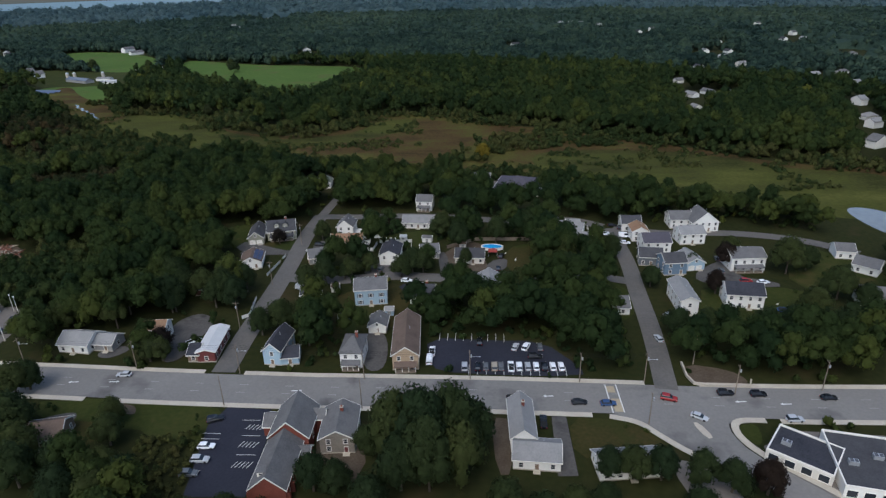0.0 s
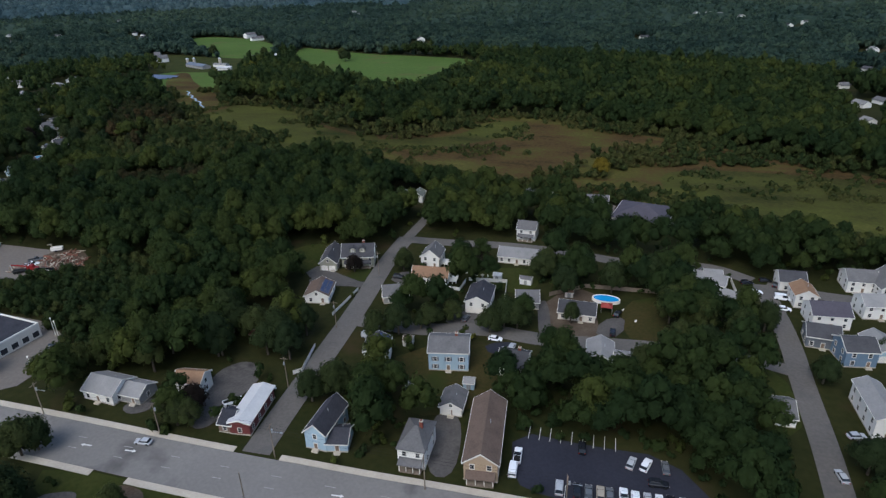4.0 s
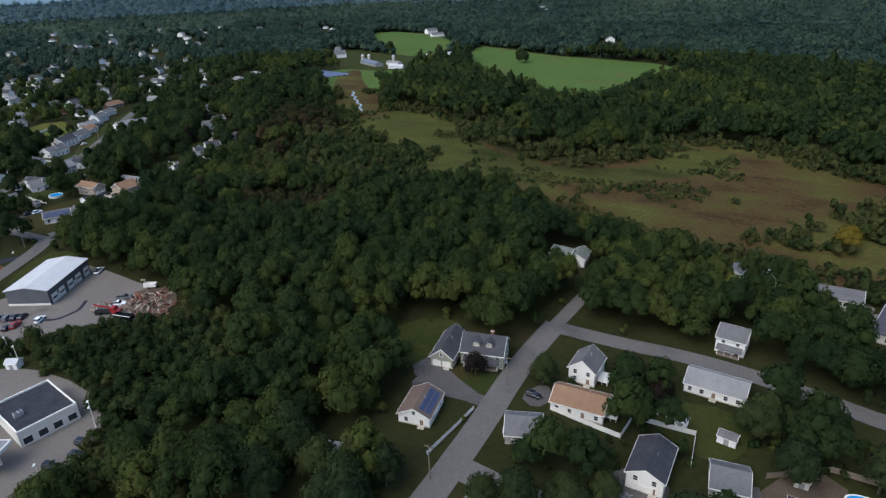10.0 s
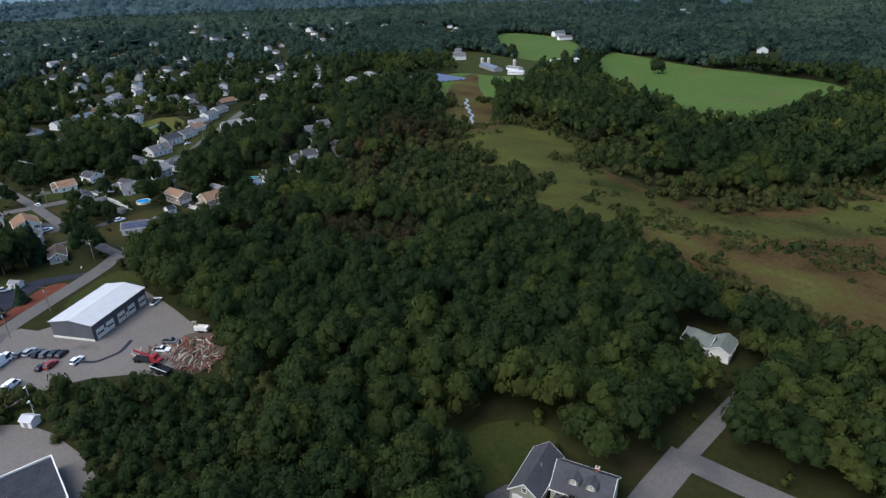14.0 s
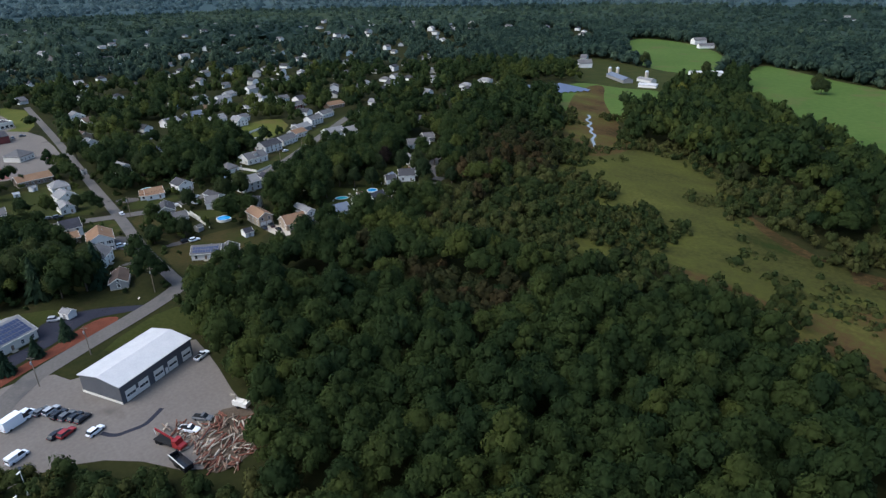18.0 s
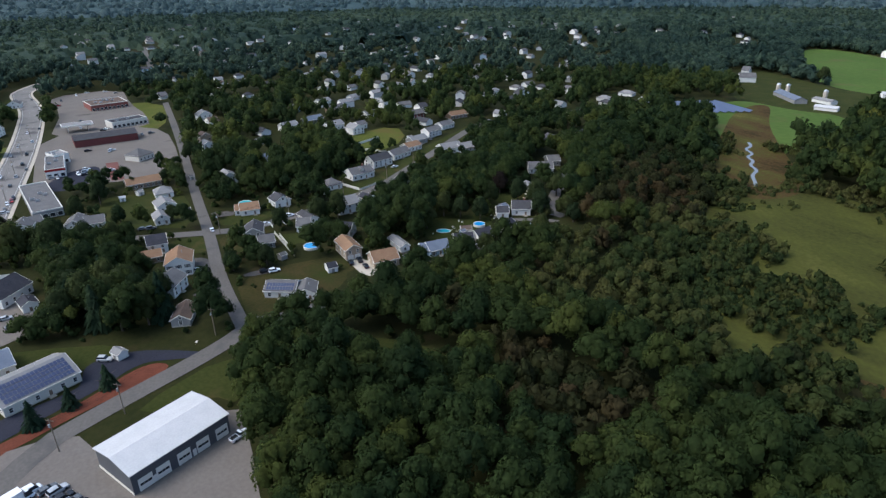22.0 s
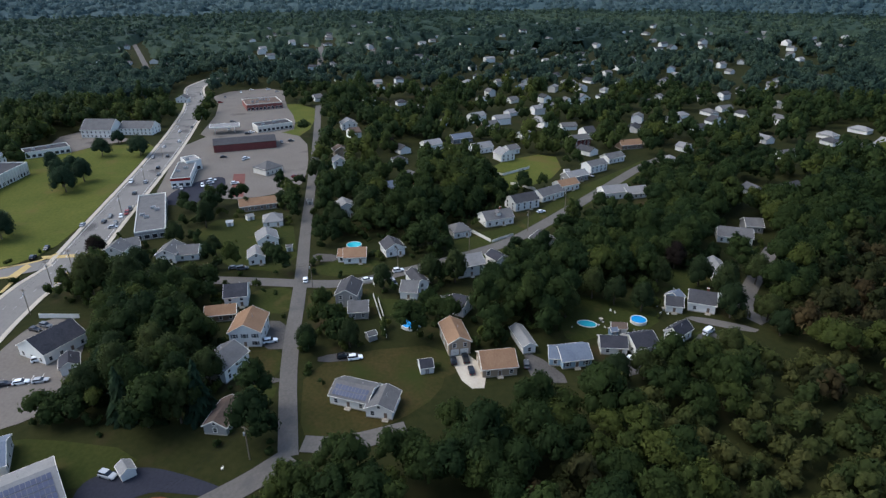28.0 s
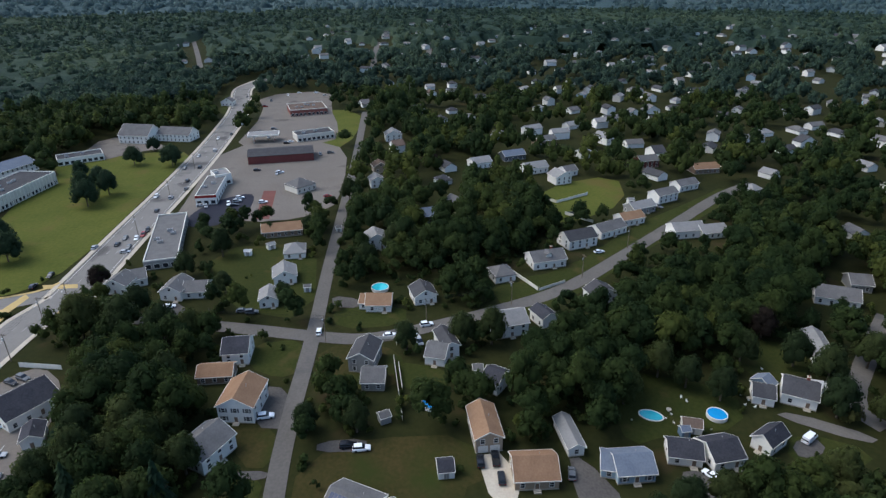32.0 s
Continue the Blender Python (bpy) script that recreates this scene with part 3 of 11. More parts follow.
def house(x, y, yaw, w, d, h, kind="x", wall="white", roof="gray", label="", name="house", category="house", group="houses of the suburb",
          pitch=0.55, detail=2, chimney=0, solar=0, dormer=0, garage=0, porch=0, deck=0, shutters=None, yard=2.5, door="brown", steps=None):
    """A house with its front along local x at y = -d/2."""
    words = {1: "one-storey", 2: "two-storey"}
    storeys = 2 if h > 4.3 else 1
    rk = {"x": "gabled", "y": "gabled", "hip": "hipped", "flat": "flat"}[kind]
    wc = {"offwhite": "cream", "paleblue": "pale blue", "sage": "sage-beige", "darkred": "dark red", "darkgray": "dark grey", "gray": "grey", "slate": "slate-blue", "stone": "grey stone", "brick": "red brick"}.get(wall, wall)
    rc = {"gray": "grey", "lightgray": "light grey", "dark": "nearly black", "bluegray": "blue-grey", "purple": "purplish grey", "green": "grey-green"}.get(roof, roof)
    ob = thing(name, x, y, yaw, label or f"{words[storeys]} {wc} {category} with a {rk} {rc} roof", category, group)
    s, b, trim, top = roof_shape(w, d, h, kind, pitch)
    part("wall", b.mesh("wall", M_WALL[wall]), ob)
    rf = part("roof", s.mesh("roof", M_ROOF[roof]), ob)
    if detail or kind == "flat":
        part("trim", trim.mesh("trim", M_TRIM), ob)
    clear_rect(x, y, yaw, w, d, yard)
    a, c = w / 2, d / 2
    if detail >= 1 and kind != "flat":
        for k in range(storeys):
            z = 1.55 if k == 0 else min(4.25, h - 0.95)
            mid = max(1, int((w - 0.6) / 2.9)) // 2
            row_of_windows(ob, -a, -c, a, -c, 0, z, skip=(mid,) if k == 0 and detail > 1 else (), shutters=shutters)
            row_of_windows(ob, a, -c, a, c, 90, z, gap=3.6)
            if detail > 1:
                row_of_windows(ob, -a, c, -a, -c, -90, z, gap=3.6)
        if kind == "y" and storeys == 1 and w > 6:
            put_window(ob, 0, -c, h + 0.9, 0, 0.9, 1.1)
        if detail > 1:
            n = max(1, int((w - 0.6) / 2.9))
            put_door(ob, -a + w * (n // 2 + 0.5) / n, -c, 0, door)
    if detail:
        part("foundation", Shape().box(-a - 0.06, -c - 0.06, -0.6, a + 0.06, c + 0.06, 0.32).mesh("foundation", M_CONCRETE), ob)
    if chimney:
        cx, cy = (a * 0.35, 0.5) if kind != "y" else (0.5, c * 0.3)
        part("chimney", cached("chim", lambda: Shape().box(-0.4, -0.4, -2.0, 0.4, 0.4, 1.1, 0).box(-0.5, -0.5, 1.1, 0.5, 0.5, 1.25, 1).box(-0.18, -0.18, 1.25, 0.18, 0.18, 1.55, 0).mesh("chimney", M_BRICK, M_CONCRETE)), ob, "brick chimney", pose(cx, cy, top))
    elif kind != "flat" and detail > 1:
        part("vent_pipe", cached("vent", lambda: Shape().ring(0, 0, -0.6, 0.5, 0.07, 0.07, 6).mesh("vent_pipe", M_METAL)), rf, at=pose(a * 0.3, c * 0.35 if kind != "y" else 0, top - c * 0.3 * pitch if kind != "y" else top))
    if solar and kind == "x":
        run = math.hypot(c, c * pitch)
        n, m = int((w - 1.0) / 1.05), max(1, int((run - 0.4) / 1.85))
        solar_panels(rf, (-n * 0.525, -c + 0.15, h + 0.33), (1, 0, 0), (0, 1, pitch), n, m)
    if solar and kind == "y":
        run = math.hypot(a, a * pitch)
        n, m = int((d - 1.0) / 1.05), max(1, int((run - 0.3) / 1.85))
        solar_panels(rf, (a - 0.15, -n * 0.525, h + 0.33), (0, 1, 0), (-1, 0, pitch), n, m)
    for j in range(dormer):
        u = (j + 0.5) / dormer
        dx = -a + w * (0.2 + 0.6 * u)
        dm = part("dormer", Shape().box(-1.1, -1.0, -1.5, 1.1, 1.8, 1.0, 0).slab([(-1.5, -1.4, 0.85), (0, -1.4, 1.7), (0, 2.6, 1.7), (-1.5, 2.6, 0.85)], 0.16, 1).slab([(0, -1.4, 1.7), (1.5, -1.4, 0.85), (1.5, 2.6, 0.85), (0, 2.6, 1.7)], 0.16, 1).add([(-1.1, -1.0, 1.0), (1.1, -1.0, 1.0), (0, -1.0, 1.6)], [(0, 1, 2)], 0).mesh("dormer", M_WALL[wall], M_ROOF[roof]), ob, at=pose(dx, -c * 0.5, h + c * 0.5 * pitch + 0.1))
        fr, pane = window_mesh(0.9, 1.1)
        part("window", fr, dm, at=pose(0, -1.0, 0.3))
    for j in range(garage):
        garage_door(ob, -a + 1.9 + j * 3.1, -c - 0.02, 0)
    if porch:
        pw = w * 0.8
        s2 = Shape().box(-pw / 2, -c - 2.0, 0, pw / 2, -c - 0.05, 0.4, 1)
        for j in range(4):
            px = -pw / 2 + 0.15 + (pw - 0.3) * j / 3
            s2.box(px - 0.09, -c - 1.95, 0.4, px + 0.09, -c - 1.77, 2.5, 0)
        part("porch", s2.mesh("porch", M_TRIM, M_WOOD), ob)
        part("porch_roof", Shape().slab([(-pw / 2 - 0.3, -c - 2.3, 2.55), (pw / 2 + 0.3, -c - 2.3, 2.55), (pw / 2 + 0.3, -c, 3.2), (-pw / 2 - 0.3, -c, 3.2)], 0.2).mesh("porch_roof", M_ROOF[roof]), ob)
    if deck:
        s3 = Shape().box(a + 0.05, -c * 0.5, 0.9, a + 3.2, c * 0.6, 1.05)
        for px, py in ((a + 3.0, -c * 0.45), (a + 3.0, c * 0.5), (a + 1.5, -c * 0.45)):
            s3.box(px - 0.08, py - 0.08, -0.2, px + 0.08, py + 0.08, 1.9)
        s3.box(a + 3.1, -c * 0.5, 1.85, a + 3.2, c * 0.6, 1.95).box(a + 0.1, -c * 0.5, 1.85, a + 3.1, -c * 0.5 + 0.1, 1.95)
        for j in range(12):
            yy = -c * 0.5 + 1.1 * c * j / 11
            s3.box(a + 3.13, yy, 1.05, a + 3.18, yy + 0.06, 1.85)
        part("deck", s3.mesh("deck", M_TRIM), ob, "white railed deck")
    return ob


def roof_unit(parent, x, y, z, s=1.0):
    me = cached("rtu", lambda: Shape().box(-1.1, -0.7, 0.15, 1.1, 0.7, 1.2, 0).box(-0.9, -0.5, 1.2, -0.1, 0.5, 1.32, 1).box(0.2, -0.5, 1.2, 0.9, 0.5, 1.28, 1).box(-1.2, -0.8, 0, 1.2, 0.8, 0.15, 1).mesh("roof_unit", M_METAL, M_WALL["darkgray"]))
    part("roof_unit", me, parent, "grey rooftop air unit", pose(x, y, z) @ Matrix.Diagonal((s, s, s, 1)))


# ---------------------------------------------------------------- vehicles
def loft(sections):
    """A closed skin through cross-sections of equal length."""
    n = len(sections[0])
    v = [p for s in sections for p in s]
    f = [(i * n + j, i * n + (j + 1) % n, (i + 1) * n + (j + 1) % n, (i + 1) * n + j) for i in range(len(sections) - 1) for j in range(n)]
    f += [tuple(range(n))[::-1], tuple(range((len(sections) - 1) * n, len(sections) * n))]
    return v, f


def car_meshes(colour, style):
    def make():
        L, W = {"sedan": (4.6, 1.8), "suv": (4.7, 1.9), "pickup": (5.6, 1.95), "van": (5.4, 2.0), "truck": (7.5, 2.4)}[style]
        low = {"sedan": 0.85, "suv": 1.0, "pickup": 1.0, "van": 1.1, "truck": 1.1}[style]
        top = {"sedan": 1.42, "suv": 1.72, "pickup": 1.8, "van": 2.15, "truck": 2.5}[style]
        x0, x1 = {"sedan": (-0.42, 0.22), "suv": (-0.48, 0.2), "pickup": (-0.08, 0.24), "van": (-0.49, 0.36), "truck": (0.22, 0.46)}[style]

        def sec(x, w, z0, z1, r):
            return [(x, -w / 2, z0), (x, w / 2, z0), (x, w / 2, z1 - r), (x, w / 2 - r, z1), (x, -w / 2 + r, z1), (x, -w / 2, z1 - r)]
        b = Shape()
        b.add(*loft([sec(-L / 2, W * 0.9, 0.35, low * 0.92, 0.1), sec(-L / 2 + 0.15, W, 0.28, low, 0.12), sec(-L * 0.1, W, 0.25, low, 0.1),
                     sec(L * 0.25, W, 0.25, low, 0.1), sec(L / 2 - 0.25, W * 0.97, 0.28, low * 0.86, 0.14), sec(L / 2, W * 0.85, 0.36, low * 0.7, 0.1)]))
        roof = Shape().add(*loft([sec(L * x0 + 0.35, W * 0.78, top - 0.09, top - 0.03, 0.04), sec(L * (x0 + x1) / 2, W * 0.82, top - 0.09, top, 0.04), sec(L * x1 - 0.75, W * 0.78, top - 0.09, top - 0.03, 0.04)]))
        g = Shape().add(*loft([sec(L * x0, W * 0.9, low - 0.05, low + 0.02, 0.02), sec(L * x0 + 0.3, W * 0.85, low - 0.05, top - 0.06, 0.08), sec(L * x1 - 0.8, W * 0.85, low - 0.05, top - 0.06, 0.08), sec(L * x1, W * 0.9, low - 0.05, low + 0.02, 0.02)]))
        extra = None
        if style == "pickup":
            e = Shape().box(-L / 2 + 0.1, -W / 2 + 0.1, low - 0.02, -L * 0.1, -W / 2 + 0.18, low + 0.12).box(-L / 2 + 0.1, W / 2 - 0.18, low - 0.02, -L * 0.1, W / 2 - 0.1, low + 0.12).box(-L / 2 + 0.18, -W / 2 + 0.18, low - 0.06, -L * 0.1, W / 2 - 0.18, low + 0.015, 1)
            extra = ("cargo_bed", e.mesh("cargo_bed", M_CAR[colour], M_TYRE))
        if style == "truck":
            extra = ("cargo_box", Shape().box(-L / 2, -1.2, 0.9, L * 0.2, 1.2, 3.4).mesh("cargo_box", M_CAR["white"]))
        if style == "van":
            roof.box(L * x0 + 0.1, -W * 0.44, low, L * x0 + 2.6, W * 0.44, top - 0.02)
        wheel = Shape()
        n = 12
        a = [(math.cos(2 * math.pi * j / n) * 0.33, math.sin(2 * math.pi * j / n) * 0.33 + 0.33) for j in range(n)]
        wheel.add([(p, -0.11, q) for p, q in a] + [(p, 0.11, q) for p, q in a], [(j, (j + 1) % n, n + (j + 1) % n, n + j) for j in range(n)] + [tuple(range(n, 2 * n)), tuple(range(n))[::-1]])
        a = [(0.6 * p, 0.6 * (q - 0.33) + 0.33) for p, q in a]
        rim = Shape().add([(p, -0.12, q) for p, q in a] + [(p, 0.12, q) for p, q in a], [(j, (j + 1) % n, n + (j + 1) % n, n + j) for j in range(n)] + [tuple(range(n, 2 * n)), tuple(range(n))[::-1]])
        light = Shape().box(-0.04, -0.2, -0.08, 0.04, 0.2, 0.08)
        return (b.mesh("body", M_CAR[colour]), roof.mesh("car_roof", M_CAR[colour]), g.mesh("windows", M_GLASS), wheel.mesh("wheel", M_TYRE), rim.mesh("rim", M_METAL),
                light.mesh("headlight", M_TRIM), light.mesh("tail_light", M_CAR["red"]), extra, L, W, low)
    return cached(("car", colour, style), make)


def car(x, y, yaw, colour="white", style="sedan", where="parked on the asphalt", detail=1):
    detail = detail and x > -470
    body, roof, glass, wheel, rim, hl, tl, extra, L, W, low = car_meshes(colour, style)
    kind = {"sedan": "car", "suv": "car", "pickup": "pickup truck", "van": "van", "truck": "box truck"}[style]
    ob = thing(kind.replace(" ", "_"), x, y, yaw, f"{colour} {'saloon car' if style == 'sedan' else 'sport utility car' if style == 'suv' else kind} {where}", kind, "vehicles", z=ground_z(x) + 0.17)
    part("body", body, ob)
    part("car_roof", roof, ob)
    part("glazing", glass, ob, "dark glass")
    if extra:
        part(extra[0], extra[1], ob)
    for sx in (-0.31, 0.32):
        for sy in (-1, 1):
            wh = part("wheel", wheel, ob, at=pose(L * sx, sy * (W / 2 - 0.1), 0))
    for sy in (-1, 1) if detail else ():
        part("headlight", hl, ob, at=pose(L / 2 - 0.02, sy * W * 0.32, low * 0.62))
        part("tail_light", tl, ob, at=pose(-L / 2 + 0.0, sy * W * 0.36, low * 0.75))
    return ob


# ---------------------------------------------------------------- trees
ICO_V = np.array([(0, 0, 1)] + [(math.cos(a) * 0.894, math.sin(a) * 0.894, 0.447) for a in [2 * math.pi * j / 5 for j in range(5)]]
                 + [(math.cos(a) * 0.894, math.sin(a) * 0.894, -0.447) for a in [2 * math.pi * (j + 0.5) / 5 for j in range(5)]] + [(0, 0, -1)])
ICO_F = np.array([(0, j + 1, (j + 1) % 5 + 1) for j in range(5)] + [(j + 1, j + 6, (j + 1) % 5 + 1) for j in range(5)]
                 + [((j + 1) % 5 + 1, j + 6, (j + 1) % 5 + 6) for j in range(5)] + [(11, (j + 1) % 5 + 6, j + 6) for j in range(5)])
rng = np.random.default_rng(7)


def crown_arrays(lobes, sprays, size, seed=0, cone=0.0):
    """A crown of radius 1 round the origin: dark inner lumps, and upright sprays of leaves on them. Vertices, triangles, normals."""
    r = np.random.default_rng(seed)
    k = np.arange(lobes)
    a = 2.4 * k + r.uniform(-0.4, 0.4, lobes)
    q = np.sqrt((k + 0.3) / lobes) if lobes > 1 else np.zeros(1)
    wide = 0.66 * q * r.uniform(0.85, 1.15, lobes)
    cs = np.stack([np.cos(a) * wide, np.sin(a) * wide, (0.6 + cone) * (1 - q * q) * (1 if lobes > 1 else 0) - 0.12 + r.uniform(-0.14, 0.14, lobes) * (lobes > 1)], -1)
    rs = (0.40 if lobes > 6 else 0.52 if lobes > 1 else 0.9) * r.uniform(0.75, 1.2, lobes) * (1 - 0.35 * cone * (1 - q))
    up = np.array([0, 0, 1.0])
    V, F, N = [], [], []
    for j in range(lobes):
        d = ICO_V * r.uniform(0.78, 1.0, (12, 1))
        V.append(d * rs[j] * (0.86, 0.86, 0.92) + cs[j])
        F.append(ICO_F + 12 * j)
        N.append(0.6 * ICO_V + 0.5 * (V[-1] + (0, 0, 0.4)))
    if sprays:
        w = rs ** 2 / (rs ** 2).sum()
        k = r.choice(lobes, sprays, p=w)
        d = r.normal(size=(sprays, 3))
        d[:, 2] = np.abs(d[:, 2]) - 0.3
        d /= np.linalg.norm(d, axis=1, keepdims=True)
        p = cs[k] + d * (rs[k] * r.uniform(0.84, 1.16, sprays))[:, None]
        f = d + 0.2 * up + r.normal(scale=0.42, size=d.shape)
        e = np.cross(f, r.normal(size=d.shape))
        e /= np.linalg.norm(e, axis=1, keepdims=True)
        g = np.cross(e, f)
        g /= np.linalg.norm(g, axis=1, keepdims=True)
        s = size * r.uniform(0.6, 1.4, (sprays, 1))
        nm = 0.6 * d + 0.5 * (p + (0, 0, 0.4)) + 0.15 * up + r.normal(scale=0.12, size=d.shape)
        tri = np.stack([p + g * s, p - g * s * 0.6 - e * s * 0.7, p - g * s * 0.6 + e * s * 0.7], 1)
        back = (np.cross(tri[:, 1] - tri[:, 0], tri[:, 2] - tri[:, 0]) * nm).sum(1) < 0
        tri[back] = tri[back][:, ::-1]
        V.append(tri.reshape(-1, 3))
        F.append(np.arange(3 * sprays).reshape(-1, 3) + 12 * lobes)
        N.append(np.repeat(nm, 3, 0))
    N = np.concatenate(N)
    return np.concatenate(V), np.concatenate(F), N / np.linalg.norm(N, axis=1, keepdims=True)


def tri_mesh(name, V, F, mat, tint=None, normals=None):
    me = bpy.data.meshes.new(name)
    me.vertices.add(len(V))
    me.vertices.foreach_set("co", np.ascontiguousarray(V, np.float32).ravel())
    me.loops.add(len(F) * 3)
    me.loops.foreach_set("vertex_index", np.ascontiguousarray(F, np.int32).ravel())
    me.polygons.add(len(F))
    me.polygons.foreach_set("loop_start", np.arange(0, len(F) * 3, 3, dtype=np.int32))
    me.polygons.foreach_set("use_smooth", np.ones(len(F), bool))
    if tint is not None:
        at = me.attributes.new("tint", "FLOAT", "POINT")
        at.data.foreach_set("value", np.ascontiguousarray(tint, np.float32))
    me.materials.append(mat)
    me.update(calc_edges=True)
    if normals is not None:
        me.normals_split_custom_set_from_vertices(np.ascontiguousarray(normals, np.float32))
    return me


def stand(name, pts, radius, height_f, lod, mat, label, tint, category="woodland", base=None, upright=0.0):
    """Many trees joined into one wood. pts: n x 2; radius, tint, height_f: a value for each tree; base: lift of the crown's middle."""
    n = len(pts)
    if n == 0:
        return None
    lobes, sprays, size = lod
    kinds = [crown_arrays(lobes, sprays, size, 100 + j, 0.5 * (j % 3 == 2)) for j in range(6)]
    Vs, Fs, Ts, Ns = [], [], [], []
    off = 0
    which = rng.integers(0, 6, n)
    zg = np.array([ground_z(p[0]) for p in pts])
    for j in range(6):
        idx = np.nonzero(which == j)[0]
        if not len(idx):
            continue
        V, F, N = kinds[j]
        N = N + (0, 0, upright)
        N = N / np.linalg.norm(N, axis=1, keepdims=True)
        a = rng.uniform(0, 2 * math.pi, len(idx))
        ca, sa = np.cos(a)[:, None], np.sin(a)[:, None]
        r = radius[idx][:, None]
        X = (ca * V[:, 0] - sa * V[:, 1]) * r + pts[idx, 0][:, None]
        Y = (sa * V[:, 0] + ca * V[:, 1]) * r + pts[idx, 1][:, None]
        Z = V[:, 2] * r * height_f[idx][:, None] + (zg[idx] + base[idx])[:, None]
        Vs.append(np.stack([X, Y, Z], -1).reshape(-1, 3))
        Fs.append((F[None] + (np.arange(len(idx)) * len(V))[:, None, None] + off).reshape(-1, 3))
        Ts.append(np.repeat(tint[idx], len(V)))
        Ns.append(np.stack([ca * N[:, 0] - sa * N[:, 1], sa * N[:, 0] + ca * N[:, 1], np.repeat(N[None, :, 2], len(idx), 0)], -1).reshape(-1, 3))
        off += len(idx) * len(V)
    me = tri_mesh(name, np.concatenate(Vs), np.concatenate(Fs), mat, np.concatenate(Ts), np.concatenate(Ns))
    return tagged(new(name, me), label, category, kind="stuff")


def trunk_mesh(h, r):
    def make():
        s = Shape().ring(0, 0, -0.4, h * 0.45, r * 1.3, r * 0.85, 8).ring(0, 0, h * 0.45, h, r * 0.85, r * 0.4, 8)
        for k in range(4):
            a, z = 1.6 * k + 0.4, h * (0.42 + 0.1 * k)
            d = Vector((math.cos(a), math.sin(a), 0.9)).normalized()
            e = d.cross(Vector((0, 0, 1))).normalized()
            g = d.cross(e)
            p, q = Vector((0, 0, z)), Vector((0, 0, z)) + d * h * 0.4
            s.add([p + e * r * 0.4, p + g * r * 0.4, p - e * r * 0.4, p - g * r * 0.4, q + e * r * 0.12, q + g * r * 0.12, q - e * r * 0.12, q - g * r * 0.12],
                  [(0, 1, 5, 4), (1, 2, 6, 5), (2, 3, 7, 6), (3, 0, 4, 7), (4, 5, 6, 7)])
        return s.mesh("trunk", M_BARK)
    return cached(("trunk", h, r), make)


def leafy_crown(k, mat):
    V, F, N = crown_arrays(18, 2000, 0.062, 20 + k, 0.12 * k)
    return tri_mesh("crown", V, F, mat, None, N)


def tree(x, y, r=5.0, h=13.0, kind="leafy"):
    """A single tree: r is the crown's radius, h its full height."""
    k = int(rng.integers(0, 5))
    lab = {"leafy": "broad green leafy tree in summer leaf", "pine": "tall dark green pine tree", "copper": "round dark purple-leaved tree", "yellow": "tree turning yellow at the marsh edge", "spruce": "broad dark evergreen tree on a lawn"}[kind]
    ob = thing("pine_tree" if kind == "pine" else "tree", x, y, float(rng.uniform(0, 360)), lab, "tree", "trees")
    part("trunk", trunk_mesh(10, 0.28), ob, at=Matrix.Diagonal((1, 1, h * 0.07, 1)))
    if kind == "pine":
        def make():
            q = np.random.default_rng(50 + k)
            V, F, n = [], [], 0
            for t in range(9):
                z, rad = t / 9, (1 - t / 9) ** 0.8
                m = 34 - 3 * t
                a = q.uniform(0, 2 * math.pi, m)
                rr = rad * q.uniform(0.55, 1.08, m)
                c = np.stack([np.cos(a) * rr, np.sin(a) * rr, z - 0.16 * rr + q.uniform(-0.04, 0.04, m)], -1)
                dirv = np.stack([np.cos(a), np.sin(a), -0.35 + 0 * a], -1)
                side = np.stack([-np.sin(a), np.cos(a), q.uniform(-0.3, 0.3, m)], -1)
                s = 0.26 * (0.45 + rad * 0.7)
                tri = np.stack([c + dirv * s, c - 0.7 * dirv * s + side * s * 0.7, c - 0.7 * dirv * s - side * s * 0.7], 1)
                tri[np.cross(tri[:, 1] - tri[:, 0], tri[:, 2] - tri[:, 0])[:, 2] < 0] = tri[np.cross(tri[:, 1] - tri[:, 0], tri[:, 2] - tri[:, 0])[:, 2] < 0][:, ::-1]
                tri = tri.reshape(-1, 3)
                V.append(tri)
                F.append(np.arange(3 * m).reshape(-1, 3) + n)
                n += 3 * m
                core = ICO_V * (rad * 0.72, rad * 0.72, 0.12) + (0, 0, z)
                V.append(core)
                F.append(ICO_F + n)
                n += 12
            return tri_mesh("crown", np.concatenate(V), np.concatenate(F), M_PINE)
        part("crown", cached(("pine", k), make), ob, at=pose(0, 0, h * 0.16) @ Matrix.Diagonal((r, r, h * 0.88, 1)))
    else:
        mat = {"leafy": M_TREE, "spruce": M_PINE, "copper": M_DARKTREE, "yellow": M_YELLOW}[kind]
        part("crown", cached(("crown", k, kind), lambda: leafy_crown(k, mat)), ob, at=pose(0, 0, h * 0.42) @ Matrix.Diagonal((r, r, h * 0.56, 1)))
    return ob


